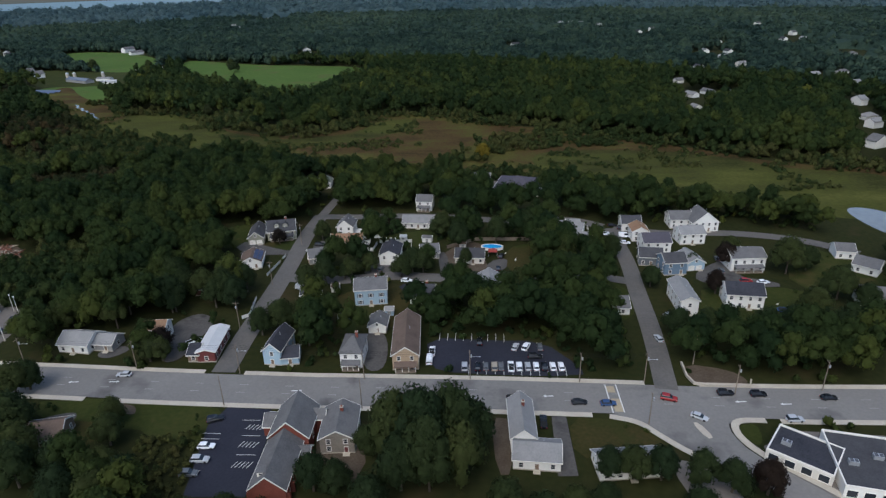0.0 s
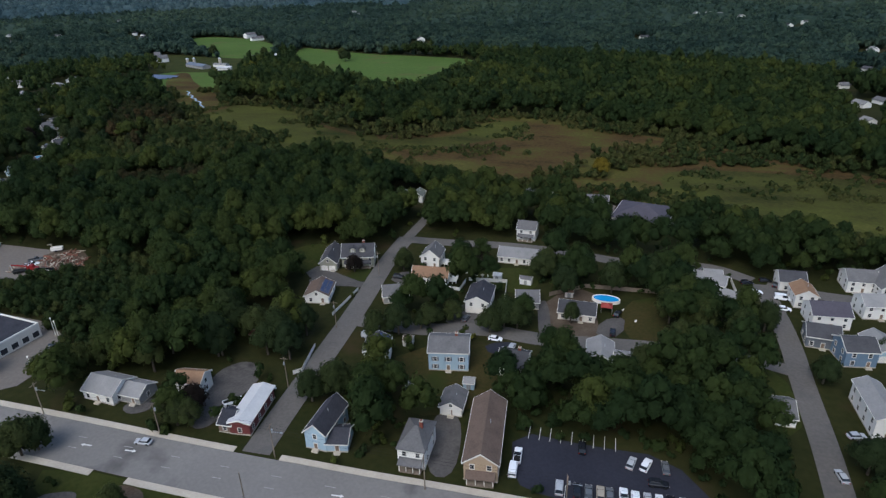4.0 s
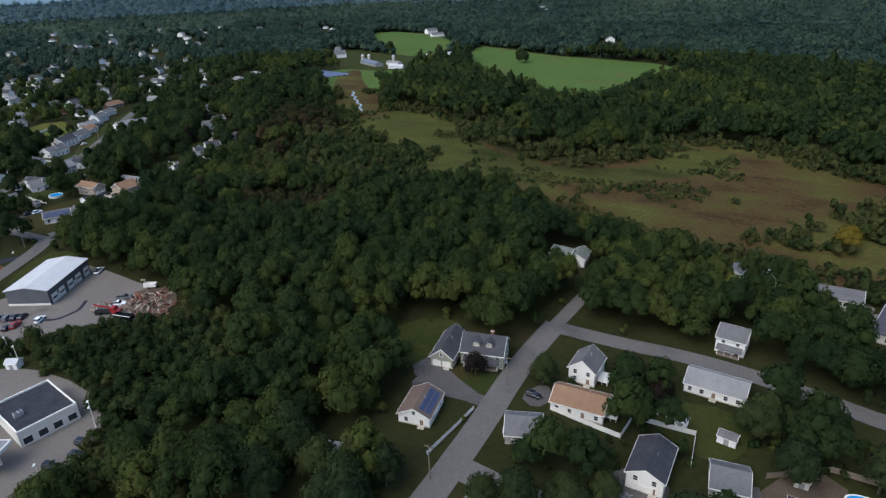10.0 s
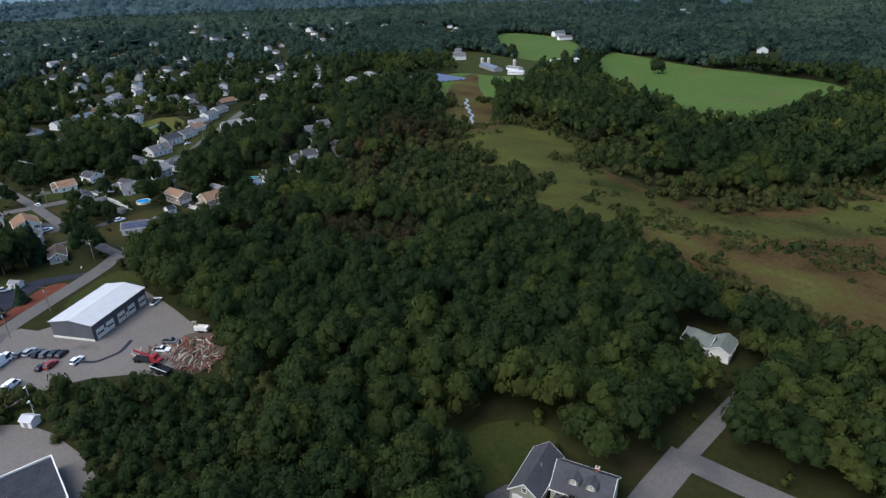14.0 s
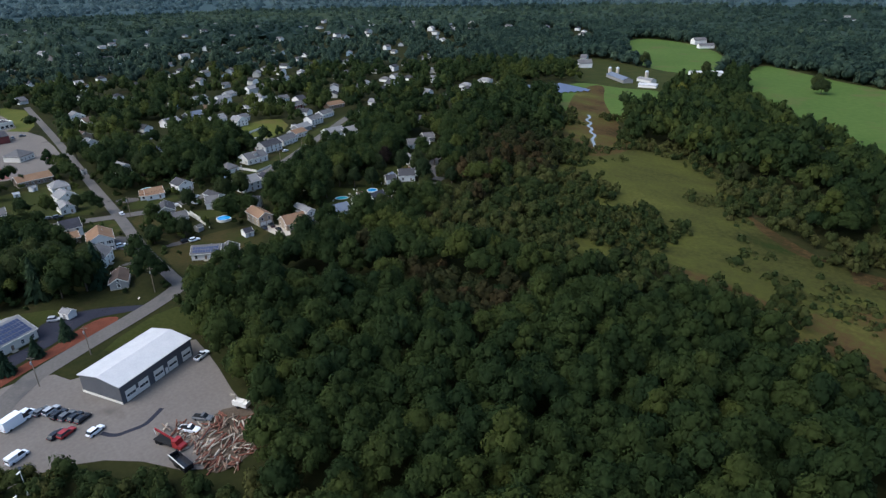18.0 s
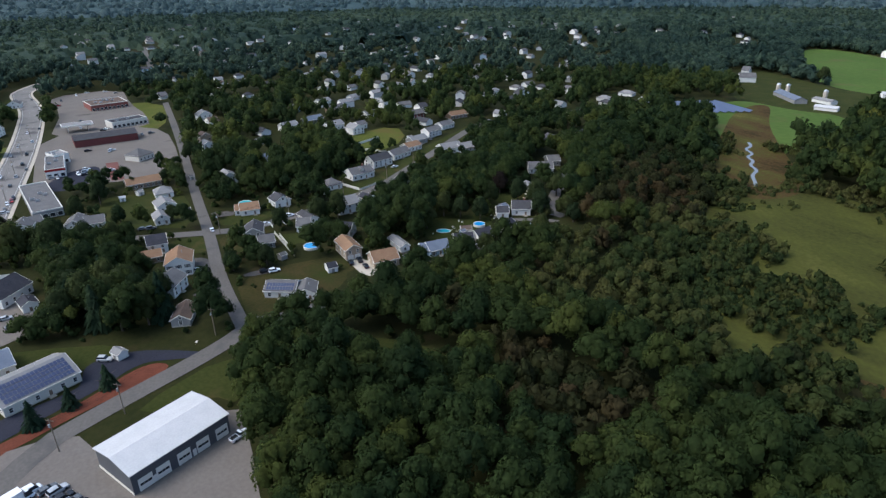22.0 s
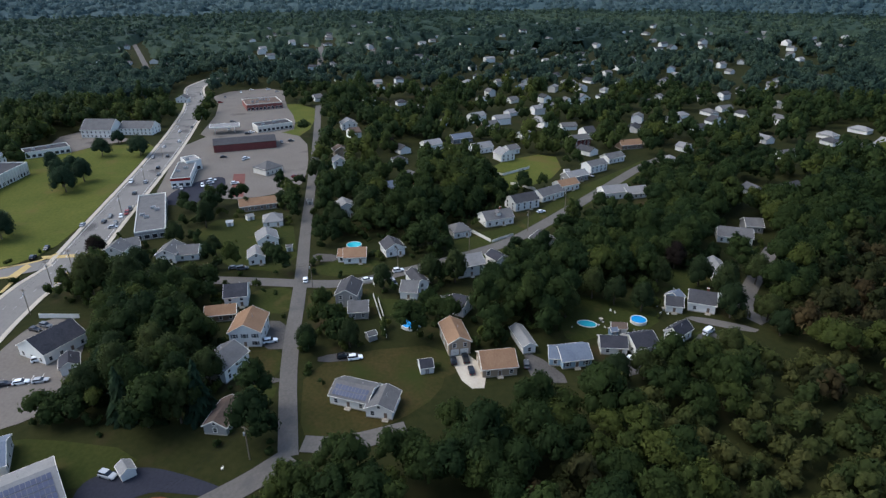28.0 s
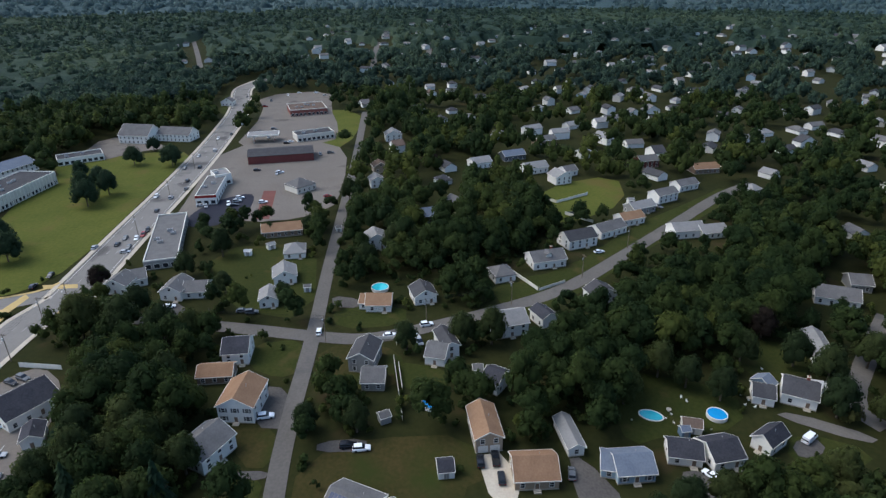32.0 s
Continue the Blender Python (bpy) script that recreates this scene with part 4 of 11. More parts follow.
# ---------------------------------------------------------------- street furniture and yard things
def utility_pole(x, y, yaw, h=10.5, arm=True, lamp=False):
    ob = thing("utility_pole", x, y, yaw, "weathered wooden utility pole with a crossarm beside the road", "utility pole", "utility poles")
    part("pole", cached(("pole", h), lambda: Shape().ring(0, 0, -0.5, h, 0.17, 0.11, 8).mesh("pole", M_WOOD)), ob)
    if arm:
        part("crossarm", cached("xarm", lambda: Shape().box(-1.2, -0.06, 0, 1.2, 0.06, 0.12).ring(-1.05, 0, 0.1, 0.34, 0.06, 0.04, 6).ring(-0.5, 0, 0.1, 0.34, 0.06, 0.04, 6).ring(0.5, 0, 0.1, 0.34, 0.06, 0.04, 6).ring(1.05, 0, 0.1, 0.34, 0.06, 0.04, 6).mesh("crossarm", M_WOOD)), ob, at=pose(0, 0.15, h - 0.8))
        part("transformer", cached("trafo", lambda: Shape().ring(0, 0, 0, 0.9, 0.24, 0.24, 10).mesh("transformer", M_METAL)), ob, at=pose(0, -0.42, h - 2.4))
    if lamp:
        part("lamp_arm", cached("larm", lambda: Shape().box(-0.04, -2.6, 0, 0.04, 0, 0.08, 0).box(-0.14, -3.2, -0.06, 0.14, -2.6, 0.1, 0).mesh("lamp_arm", M_METAL)), ob, at=pose(0, 0, h - 2.2))
    return ob


def wires(points, h=9.8, sag=0.7):
    for off in (-1.0, 0.0, 1.0):
        for (ax, ay), (bx, by) in zip(points, points[1:]):
            L = math.hypot(bx - ax, by - ay)
            ux, uy = -(by - ay) / L, (bx - ax) / L
            cu = bpy.data.curves.new("power_line", "CURVE")
            cu.dimensions, cu.bevel_depth, cu.bevel_resolution = "3D", 0.022, 0
            sp = cu.splines.new("POLY")
            sp.points.add(6)
            for j in range(7):
                u = j / 6
                x, y = ax + (bx - ax) * u + ux * off, ay + (by - ay) * u + uy * off
                sp.points[j].co = (x, y, ground_z(x) + h - 4 * sag * u * (1 - u), 1)
            cu.materials.append(M_TYRE)
            tagged(new("power_line", cu), "black overhead power line between wooden poles", "power line", "power lines")


def lot_lamp(x, y, yaw, h=7.0):
    ob = thing("lot_lamp", x, y, yaw, "white lot lamp on a slim pole", "street lamp", "lot lamps")
    part("pole", cached(("lp", h), lambda: Shape().ring(0, 0, 0, h, 0.1, 0.07, 8).mesh("pole", M_TRIM)), ob)
    part("base", cached("lb", lambda: Shape().ring(0, 0, -0.2, 0.6, 0.3, 0.3, 10).mesh("base", M_CONCRETE)), ob)
    part("lamp_head", cached("lh", lambda: Shape().box(-0.2, -0.9, 0, 0.2, 0.1, 0.14).mesh("lamp_head", M_TRIM)), ob, at=pose(0, 0, h))


def fence(pts, h=1.6, mat=None, label="white panel fence round a yard"):
    mat = mat or M_TRIM
    x, y = pts[0]
    ob = thing("fence", x, y, 0, label, "fence", "fences", z=0)
    ob.location = (0, 0, 0)
    for (ax, ay), (bx, by) in zip(pts, pts[1:]):
        L = math.hypot(bx - ax, by - ay)
        yaw = math.degrees(math.atan2(by - ay, bx - ax))
        n = max(1, round(L / 2.4))
        pl = L / n
        pm = cached(("fp", round(pl, 1), h, mat.name), lambda: Shape().box(0.06, -0.03, 0.1, round(pl, 1) - 0.06, 0.03, h).box(0, -0.05, h - 0.1, round(pl, 1), 0.05, h).mesh("panel", mat))
        po = cached(("fo", h, mat.name), lambda: Shape().box(-0.07, -0.07, -0.3, 0.07, 0.07, h + 0.12).mesh("post", mat))
        for j in range(n):
            px, py = ax + (bx - ax) * j / n, ay + (by - ay) * j / n
            part("panel", pm, ob, at=pose(px, py, ground_z(px), 0, 0, yaw))
            part("post", po, ob, at=pose(px, py, ground_z(px), 0, 0, yaw))
    return ob


def round_pool(x, y, r=3.0, mat=None, label="round above-ground pool with a white rim", z=1.2, sx=1.0, yaw=0):
    ob = thing("pool", x, y, yaw, label, "pool", "garden pools")
    n = 28
    s = Shape()
    a = [(math.cos(2 * math.pi * j / n) * sx, math.sin(2 * math.pi * j / n)) for j in range(n)]
    ro = r + 0.22
    v = [(r * c, r * q, z) for c, q in a] + [(ro * c, ro * q, z) for c, q in a] + [(ro * c, ro * q, -0.1) for c, q in a] + [(r * c, r * q, z - 0.5) for c, q in a]
    f = []
    for j in range(n):
        k = (j + 1) % n
        f += [(j, n + j, n + k, k), (n + j, 2 * n + j, 2 * n + k, n + k), (3 * n + j, j, k, 3 * n + k)]
    part("pool_wall", s.add(v, f).mesh("pool_wall", M_TRIM), ob)
    part("water", solid([(r * c, r * q, z - 0.18) for c, q in a], [tuple(range(n))], "water", [mat or M_TEAL]), ob, "clear pool water")
    clear_rect(x, y, 0, 2 * r * sx, 2 * r, 3)


def shed(x, y, yaw, w=3.0, d=2.6, h=2.2, wall="white", roof="gray", label="small garden shed with a gabled roof"):
    ob = thing("shed", x, y, yaw, label, "shed", "garden sheds")
    s, b, trim, top = roof_shape(w, d, h, "x", 0.6, 0.2, 0.1)
    part("wall", b.mesh("wall", M_WALL[wall]), ob)
    part("roof", s.mesh("roof", M_ROOF[roof]), ob)
    part("trim", trim.mesh("trim", M_TRIM), ob)
    put = cached("sheddoor", lambda: Shape().box(-0.6, -0.05, 0.05, -0.02, 0.02, 1.9).box(0.02, -0.05, 0.05, 0.6, 0.02, 1.9).mesh("door", M_WALL["gray"]))
    part("door", put, ob, at=pose(0, -d / 2, 0))
    clear_rect(x, y, yaw, w, d, 2)


def mark(name, x, y, yaw, w, d, mat, label, lift=0.0):
    """Paint on the road."""
    me = cached(("mark", w, d, mat.name), lambda: Shape().box(-w / 2, -d / 2, 0, w / 2, d / 2, 0.012).mesh(name, mat))
    return thing(name, x, y, yaw, label, "road marking", "road markings", kind="structure", me=me, z=ground_z(x) + 0.2 + lift)


def garden_chair(x, y, yaw):
    """A plain moulded chair on a lawn."""
    ob = thing("garden_chair", x, y, yaw, "white plastic garden chair on the lawn", "chair", "garden chairs")
    part("seat", cached("gseat", lambda: Shape().box(-0.26, -0.26, 0.4, 0.26, 0.26, 0.45).mesh("seat", M_TRIM)), ob)
    part("backrest", cached("gback", lambda: Shape().slab([(-0.26, 0.24, 0.45), (0.26, 0.24, 0.45), (0.24, 0.36, 0.95), (-0.24, 0.36, 0.95)], 0.04).mesh("backrest", M_TRIM)), ob)
    for sx in (-0.22, 0.22):
        for sy in (-0.22, 0.22):
            part("leg", cached("gleg", lambda: Shape().box(-0.025, -0.025, 0, 0.025, 0.025, 0.4).mesh("leg", M_TRIM)), ob, at=pose(sx, sy, 0))
    return ob


def garden_table(x, y, yaw):
    """A round table with a closed parasol."""
    ob = thing("garden_table", x, y, yaw, "pale round garden table on the lawn", "table", "garden tables")
    part("tabletop", cached("gtop", lambda: Shape().ring(0, 0, 0.7, 0.76, 0.75, 0.75, 14).mesh("tabletop", M_CONCRETE)), ob)
    part("pedestal", cached("gped", lambda: Shape().ring(0, 0, 0, 0.1, 0.4, 0.3, 10).ring(0, 0, 0.1, 0.7, 0.06, 0.06, 8).mesh("pedestal", M_METAL)), ob)
    return ob


def trampoline(x, y, r=2.1):
    """A round jumping mat on a sprung frame."""
    ob = thing("trampoline", x, y, 0, "round garden trampoline with a black mat", "trampoline")
    part("mat", Shape().ring(0, 0, 0.84, 0.88, r - 0.3, r - 0.3, 20).mesh("mat", M_TYRE), ob)
    part("rim", Shape().ring(0, 0, 0.82, 0.86, r, r, 20).mesh("rim", M_CAR["blue"]), ob)
    for k in range(5):
        a = 2 * math.pi * k / 5
        part("leg", cached("tleg", lambda: Shape().ring(0, 0, 0, 0.84, 0.03, 0.03, 6).mesh("leg", M_METAL)), ob, at=pose((r - 0.1) * math.cos(a), (r - 0.1) * math.sin(a), 0))
    return ob


def turn_arrow(x, y, yaw):
    v = [(-1.6, -0.1), (0.6, -0.1), (0.6, -0.45), (1.6, 0.1), (0.6, 0.65), (0.6, 0.3), (-1.6, 0.3)]
    me = cached("arrow", lambda: solid([(a, b, 0.012) for a, b in v], [tuple(range(7))], "turn_arrow", [M_PAINT]))
    thing("turn_arrow", x, y, yaw, "white painted turn arrow on the road", "road marking", "road markings", "structure", me, ground_z(x) + 0.21)


def crossing(x, y):
    for j in (-1, 1):
        mark("crossing_line", x + j * 1.6, y, 87, 13.0, 0.3, M_PAINT, "white painted crossing line")
    mark("crossing_band", x + 0.2, y - 3.2, 87, 6.0, 2.6, M_TANPAVE, "tan paved crossing over the main road", -0.008)
    mark("crossing_band", x - 0.2, y + 4.2, 87, 3.0, 2.6, M_TANPAVE, "tan paved crossing over the main road", -0.008)


def stall_lines(x, y, yaw, n, step=2.75, length=5.0, along=0.0):
    """White stall lines side by side in a car park."""
    c, s = math.cos(radians(yaw)), math.sin(radians(yaw))
    for j in range(n):
        mark("stall_line", x + c * j * step, y + s * j * step, yaw + 90 + along, length, 0.14, M_PAINT, "white painted stall line in the car park", -0.03)


def hatched_bay(x, y, yaw):
    c, s = math.cos(radians(yaw)), math.sin(radians(yaw))
    for j in range(5):
        mark("bay_stripe", x + c * (j - 2) * 1.0, y + s * (j - 2) * 1.0, yaw + 65, 2.4, 0.16, M_PAINT, "white hatched stripe of a reserved bay", -0.03)


def flat_building(x, y, yaw, w, d, h, kind, wall, roof, label="", name="shop", category="shop", front="", band="", fins=0, **more):
    ob = house(x, y, yaw, w, d, h, "flat", wall, roof, label=label, name=name, category=category, group="shops and halls", detail=0, yard=4)
    n = max(2, int(w / 3.2))
    gl = cached("shopglass", lambda: Shape().box(-1.1, -0.03, 0.5, 1.1, 0.02, 2.4).mesh("pane", M_GLASS))
    fr = cached("shopframe", lambda: Shape().box(-1.25, -0.06, 0.35, -1.1, 0.02, 2.55).box(1.1, -0.06, 0.35, 1.25, 0.02, 2.55).box(-1.1, -0.06, 2.4, 1.1, 0.02, 2.55).box(-1.1, -0.06, 0.35, 1.1, 0.02, 0.5).mesh("window", M_TRIM))
    for j in range(n):
        win = part("window", fr, ob, at=pose(-w / 2 + w * (j + 0.5) / n, -d / 2, 0))
        part("pane", gl, win)
    m = max(1, int(d / 5))
    for j in range(m):
        win = part("window", fr, ob, at=pose(w / 2, -d / 2 + d * (j + 0.5) / m, 0, 0, 0, 90))
        part("pane", gl, win)
    if fins:
        fm = cached(("fin", h), lambda: Shape().box(-0.15, -0.5, 0, 0.15, 0, h).mesh("fin", M_TRIM))
        for j in range(int(w / 2.6)):
            part("fin", fm, ob, "pale vertical fin", pose(-w / 2 + 1.3 + j * 2.6, -d / 2, 0))
    if band:
        part("fascia_band", Shape().box(-w / 2 - 0.12, -d / 2 - 0.12, h - 1.1, w / 2 + 0.12, -d / 2, h + 0.3).mesh("fascia_band", M_CAR[band]), ob, "red fascia band")
    for j in range(max(1, int(w * d / 160))):
        roof_unit(ob, -w / 2 + w * (0.22 + 0.56 * ((j * 0.618) % 1)), -d / 2 + d * (0.3 + 0.4 * ((j * 0.414 + 0.3) % 1)), h + 0.06, 1.0)
    return ob


def workshop(x, y, yaw, w, d, h, kind, wall, roof, label="", name="workshop", category="workshop"):
    ob = house(x, y, yaw, w, d, h, "y", wall, roof, label=label, name=name, category=category, group="work yard", detail=0, yard=6, pitch=0.16)
    for u in (0.12, 0.29, 0.50, 0.70, 0.91):
        part("roller_door", cached("roller", lambda: Shape().box(-1.8, -0.06, 0, 1.8, 0.02, 3.6).box(-1.45, -0.075, 1.5, -0.5, -0.055, 2.2, 1).box(-0.4, -0.075, 1.5, 0.4, -0.055, 2.2, 1).box(0.5, -0.075, 1.5, 1.45, -0.055, 2.2, 1).mesh("roller_door", M_TRIM, M_GLASS)), ob, "white roller door with three small panes", pose(w / 2, -d / 2 + d * u, 0, 0, 0, 90))
    for u in (0.205, 0.605):
        part("door", cached("workdoor", lambda: Shape().box(-0.5, -0.05, 0, 0.5, 0.02, 2.1).mesh("door", M_TRIM)), ob, at=pose(w / 2, -d / 2 + d * u, 0, 0, 0, 90))
    part("plinth", Shape().box(-w / 2 - 0.08, -d / 2 - 0.08, 0, w / 2 + 0.05, -d / 2, 0.9).mesh("plinth", M_WALL["offwhite"]), ob)
    return ob


def canopy(x, y, yaw, w, d, h=5.0):
    ob = thing("station_canopy", x, y, yaw, "white flat canopy over the fuel pumps", "canopy", "filling station")
    part("canopy_roof", Shape().box(-w / 2, -d / 2, h, w / 2, d / 2, h + 0.9, 0).box(-w / 2 + 0.4, -d / 2 + 0.4, h + 0.9, w / 2 - 0.4, d / 2 - 0.4, h + 0.92, 1).mesh("canopy_roof", M_TRIM, M_ROOF["lightgray"]), ob)
    for sx in (-0.32, 0.32):
        for sy in (-0.2, 0.2):
            part("column", cached(("col", h), lambda: Shape().box(-0.2, -0.2, 0, 0.2, 0.2, h).mesh("column", M_TRIM)), ob, at=pose(w * sx, d * sy, 0))
        part("fuel_pump", cached("pump", lambda: Shape().box(-0.45, -0.3, 0, 0.45, 0.3, 0.2).box(-0.35, -0.22, 0.2, 0.35, 0.22, 1.8).mesh("fuel_pump", M_CAR["red"])), ob, at=pose(w * sx, 0, 0))
    clear_rect(x, y, yaw, w, d, 6)


def silo(x, y, h=8.5):
    ob = thing("silo", x, y, 0, "tall grey farm silo with a domed cap", "silo", "farm buildings")
    part("shell", cached("siloshell", lambda: Shape().ring(0, 0, 0, h, 1.9, 1.9, 16).mesh("shell", M_CONCRETE)), ob)
    part("cap", cached("silocap", lambda: Shape().ring(0, 0, h, h + 1.0, 2.05, 1.5, 16).ring(0, 0, h + 1.0, h + 1.6, 1.5, 0.3, 16).mesh("cap", M_METAL)), ob)
    clear_rect(x, y, 0, 5, 5, 4)


def solar_field(x, y):
    me = cached("row", lambda: Shape().slab([(-24, -1.6, 0.8), (24, -1.6, 0.8), (24, 1.6, 2.2), (-24, 1.6, 2.2)], 0.06).box(-20, -0.1, 0, -19.8, 0.1, 1.5, 1).box(19.8, -0.1, 0, 20, 0.1, 1.5, 1).box(-0.1, -0.1, 0, 0.1, 0.1, 1.5, 1).mesh("solar_panel", M_SOLARFAR, M_METAL))
    for j in range(9):
        ob = thing("solar_panel", x + 3 * j - 12, y + j * 6 - 24, -12, "long row of blue-grey solar panels on posts", "solar panel", "solar field", me=me)
    clear_rect(x, y, -12, 62, 66, 6)


M_SOLARFAR = material("solar_glass", (0.05, 0.065, 0.11), (0.075, 0.09, 0.14), 0.3, fine=1, coarse=0.1, bump=0)


def church(x, y):
    """Red brick church along its car park: nave, cross gable, porch."""
    ob = thing("church", x, y, -2, "red brick church with a steep grey slate roof and white trim", "church")

    def block(cx, cy, w, d, h, kind, pitch):
        s, b, trim, top = roof_shape(w, d, h, kind, pitch, 0.35)
        m = pose(cx, cy, 0)
        part("wall", b.mesh("wall", M_BRICK), ob, at=m)
        part("roof", s.mesh("roof", M_ROOF["gray"]), ob, at=m)
        part("trim", trim.mesh("trim", M_TRIM), ob, at=m)
        return top
    block(0.4, 6.5, 10.4, 13, 5.4, "y", 0.92)
    block(-0.3, -8.4, 8.8, 17, 4.4, "y", 0.86)
    block(-6.6, 9.5, 3.6, 6, 3.4, "x", 0.7)
    block(6.4, 10.5, 3.4, 4.4, 4.6, "x", 0.8)
    block(5.4, -2.5, 2.6, 3.4, 3.4, "x", 0.8)
    bt = cached("buttress", lambda: Shape().box(0, -0.35, -0.3, 0.9, 0.35, 2.8).box(0, -0.35, 2.8, 0.5, 0.35, 4.2).mesh("buttress", M_BRICK))
    for j in range(5):
        part("buttress", bt, ob, at=pose(4.1, -16.2 + j * 3.4, 0))
        part("buttress", bt, ob, at=pose(-4.7, -16.2 + j * 3.4, 0, 0, 0, 180))
        for sx, turn in ((4.1, 90), (-4.7, -90)):
            put_window(ob, sx, -14.5 + j * 3.4, 2.5, turn, 0.9, 2.2)
    put_window(ob, 5.6, 4.5, 3.0, 90, 1.0, 2.4)
    cup = part("cupola", Shape().box(-0.9, -0.9, -2.0, 0.9, 0.9, 1.5, 0).slab([(-1.2, -1.2, 1.6), (1.2, -1.2, 1.6), (1.2, 1.2, 1.9), (-1.2, 1.2, 1.9)], 0.2, 1).mesh("cupola", M_TRIM, M_ROOF["gray"]), ob, "small white box dormer", pose(-2.0, -14.0, 6.4))
    put_window(cup, 0, -0.9, 0.5, 0, 0.8, 1.0)
    clear_rect(x, y, -2, 16, 36, 4)
    return ob


def loader_truck(x, y, yaw):
    ob = thing("loader_truck", x, y, yaw, "red timber loader truck with a folded crane", "truck", "work yard", z=ground_z(x) + 0.17)
    part("chassis", Shape().box(-4.5, -0.5, 0.6, 4.2, 0.5, 0.95).box(-4.5, -1.2, 0.95, 1.8, 1.2, 1.2).mesh("chassis", M_TYRE), ob)
    part("cab", Shape().add(*loft([[(2.0, -1.2, 0.7), (2.0, 1.2, 0.7), (2.0, 1.15, 2.9), (2.0, -1.15, 2.9)], [(3.4, -1.2, 0.7), (3.4, 1.2, 0.7), (3.2, 1.1, 2.8), (3.2, -1.1, 2.8)], [(3.7, -1.2, 0.7), (3.7, 1.2, 0.7), (3.7, 1.1, 1.7), (3.7, -1.1, 1.7)], [(4.8, -1.1, 0.7), (4.8, 1.1, 0.7), (4.8, 1.0, 1.5), (4.8, -1.0, 1.5)]])).mesh("cab", M_CAR["red"]), ob)
    part("crane_base", Shape().ring(1.2, 0, 1.2, 2.4, 0.5, 0.4, 10).mesh("crane_base", M_CAR["red"]), ob)
    part("crane_boom", Shape().slab([(1.2, -0.2, 2.6), (1.2, 0.2, 2.6), (-4.6, 0.2, 3.9), (-4.6, -0.2, 3.9)], 0.45).mesh("crane_boom", M_CAR["red"]), ob)
    part("grapple", Shape().slab([(-4.7, -0.25, 3.8), (-4.3, -0.25, 3.8), (-4.5, -0.1, 2.2), (-4.7, -0.1, 2.2)], 0.3).mesh("grapple", M_METAL), ob)
    wheel = car_meshes("red", "truck")[3]
    for wx in (-3.6, -2.5, 3.6):
        for sy in (-1, 1):
            part("wheel", wheel, ob, at=pose(wx, sy * 1.05, 0) @ Matrix.Diagonal((1.5, 2, 1.5, 1)))


def dump_trailer(x, y, yaw):
    ob = thing("dump_trailer", x, y, yaw, "black open dump trailer in the work yard", "trailer", "work yard", z=ground_z(x) + 0.17)
    s = Shape().box(-3.6, -1.2, 0.8, 3.6, 1.2, 1.0)
    for q in ((-3.6, -1.2, 3.6, -1.1), (-3.6, 1.1, 3.6, 1.2), (-3.6, -1.1, -3.5, 1.1), (3.5, -1.1, 3.6, 1.1)):
        s.box(q[0], q[1], 1.0, q[2], q[3], 2.3)
    part("bed", s.mesh("bed", M_CAR["black"]), ob)
    part("rail", Shape().box(-3.65, -1.26, 2.3, 3.65, -1.08, 2.4).mesh("rail", M_TRIM), ob, "pale top rail")
    for wx in (-1.4, -0.4):
        for sy in (-1, 1):
            part("wheel", car_meshes("red", "truck")[3], ob, at=pose(wx, sy * 1.0, 0) @ Matrix.Diagonal((1.3, 1.8, 1.3, 1)))


def wood_chipper(x, y, yaw):
    ob = thing("wood_chipper", x, y, yaw, "white wood chipper on a trailer", "machine", "work yard", z=ground_z(x) + 0.17)
    part("body", Shape().box(-1.8, -0.9, 0.6, 1.4, 0.9, 2.1).box(1.4, -1.1, 0.7, 2.8, 1.1, 1.9).mesh("body", M_TRIM), ob)
    part("chute", Shape().ring(-1.2, 0, 2.1, 3.6, 0.3, 0.22, 8).box(-2.6, -0.25, 3.3, -1.0, 0.25, 3.7).mesh("chute", M_CAR["tan"]), ob)
    for sy in (-1, 1):
        part("wheel", car_meshes("red", "truck")[3], ob, at=pose(0, sy * 1.0, 0) @ Matrix.Diagonal((1.2, 1.6, 1.2, 1)))


def log_pile(x, y, yaw, n, seed):
    r = random.Random(seed)
    ob = thing("log_pile", x, y, yaw, "heap of split logs and cut timber on bare dirt", "log pile", "work yard")
    me = [cached(("log", k), lambda: Shape().ring(0, 0, -0.5, 0.5, 0.5, 0.46, 7).mesh("log", [M_LOG, M_WOOD, M_REDWOOD, M_REDWOOD, M_CONCRETE][k])) for k in range(5)]
    for j in range(n):
        L, d = r.uniform(1.5, 4.2), r.uniform(0.25, 0.55)
        a, b = r.uniform(-3.6, 3.6), r.uniform(-2.2, 2.2)
        z = 0.2 + max(0, 1.5 - 0.45 * math.hypot(a, b * 1.5)) * r.random() * 1.2
        part("log", r.choice(me), ob, at=pose(a, b, z, 90 + r.uniform(-14, 14), 0, r.gauss(0, 26)) @ Matrix.Diagonal((d, d, L, 1)))


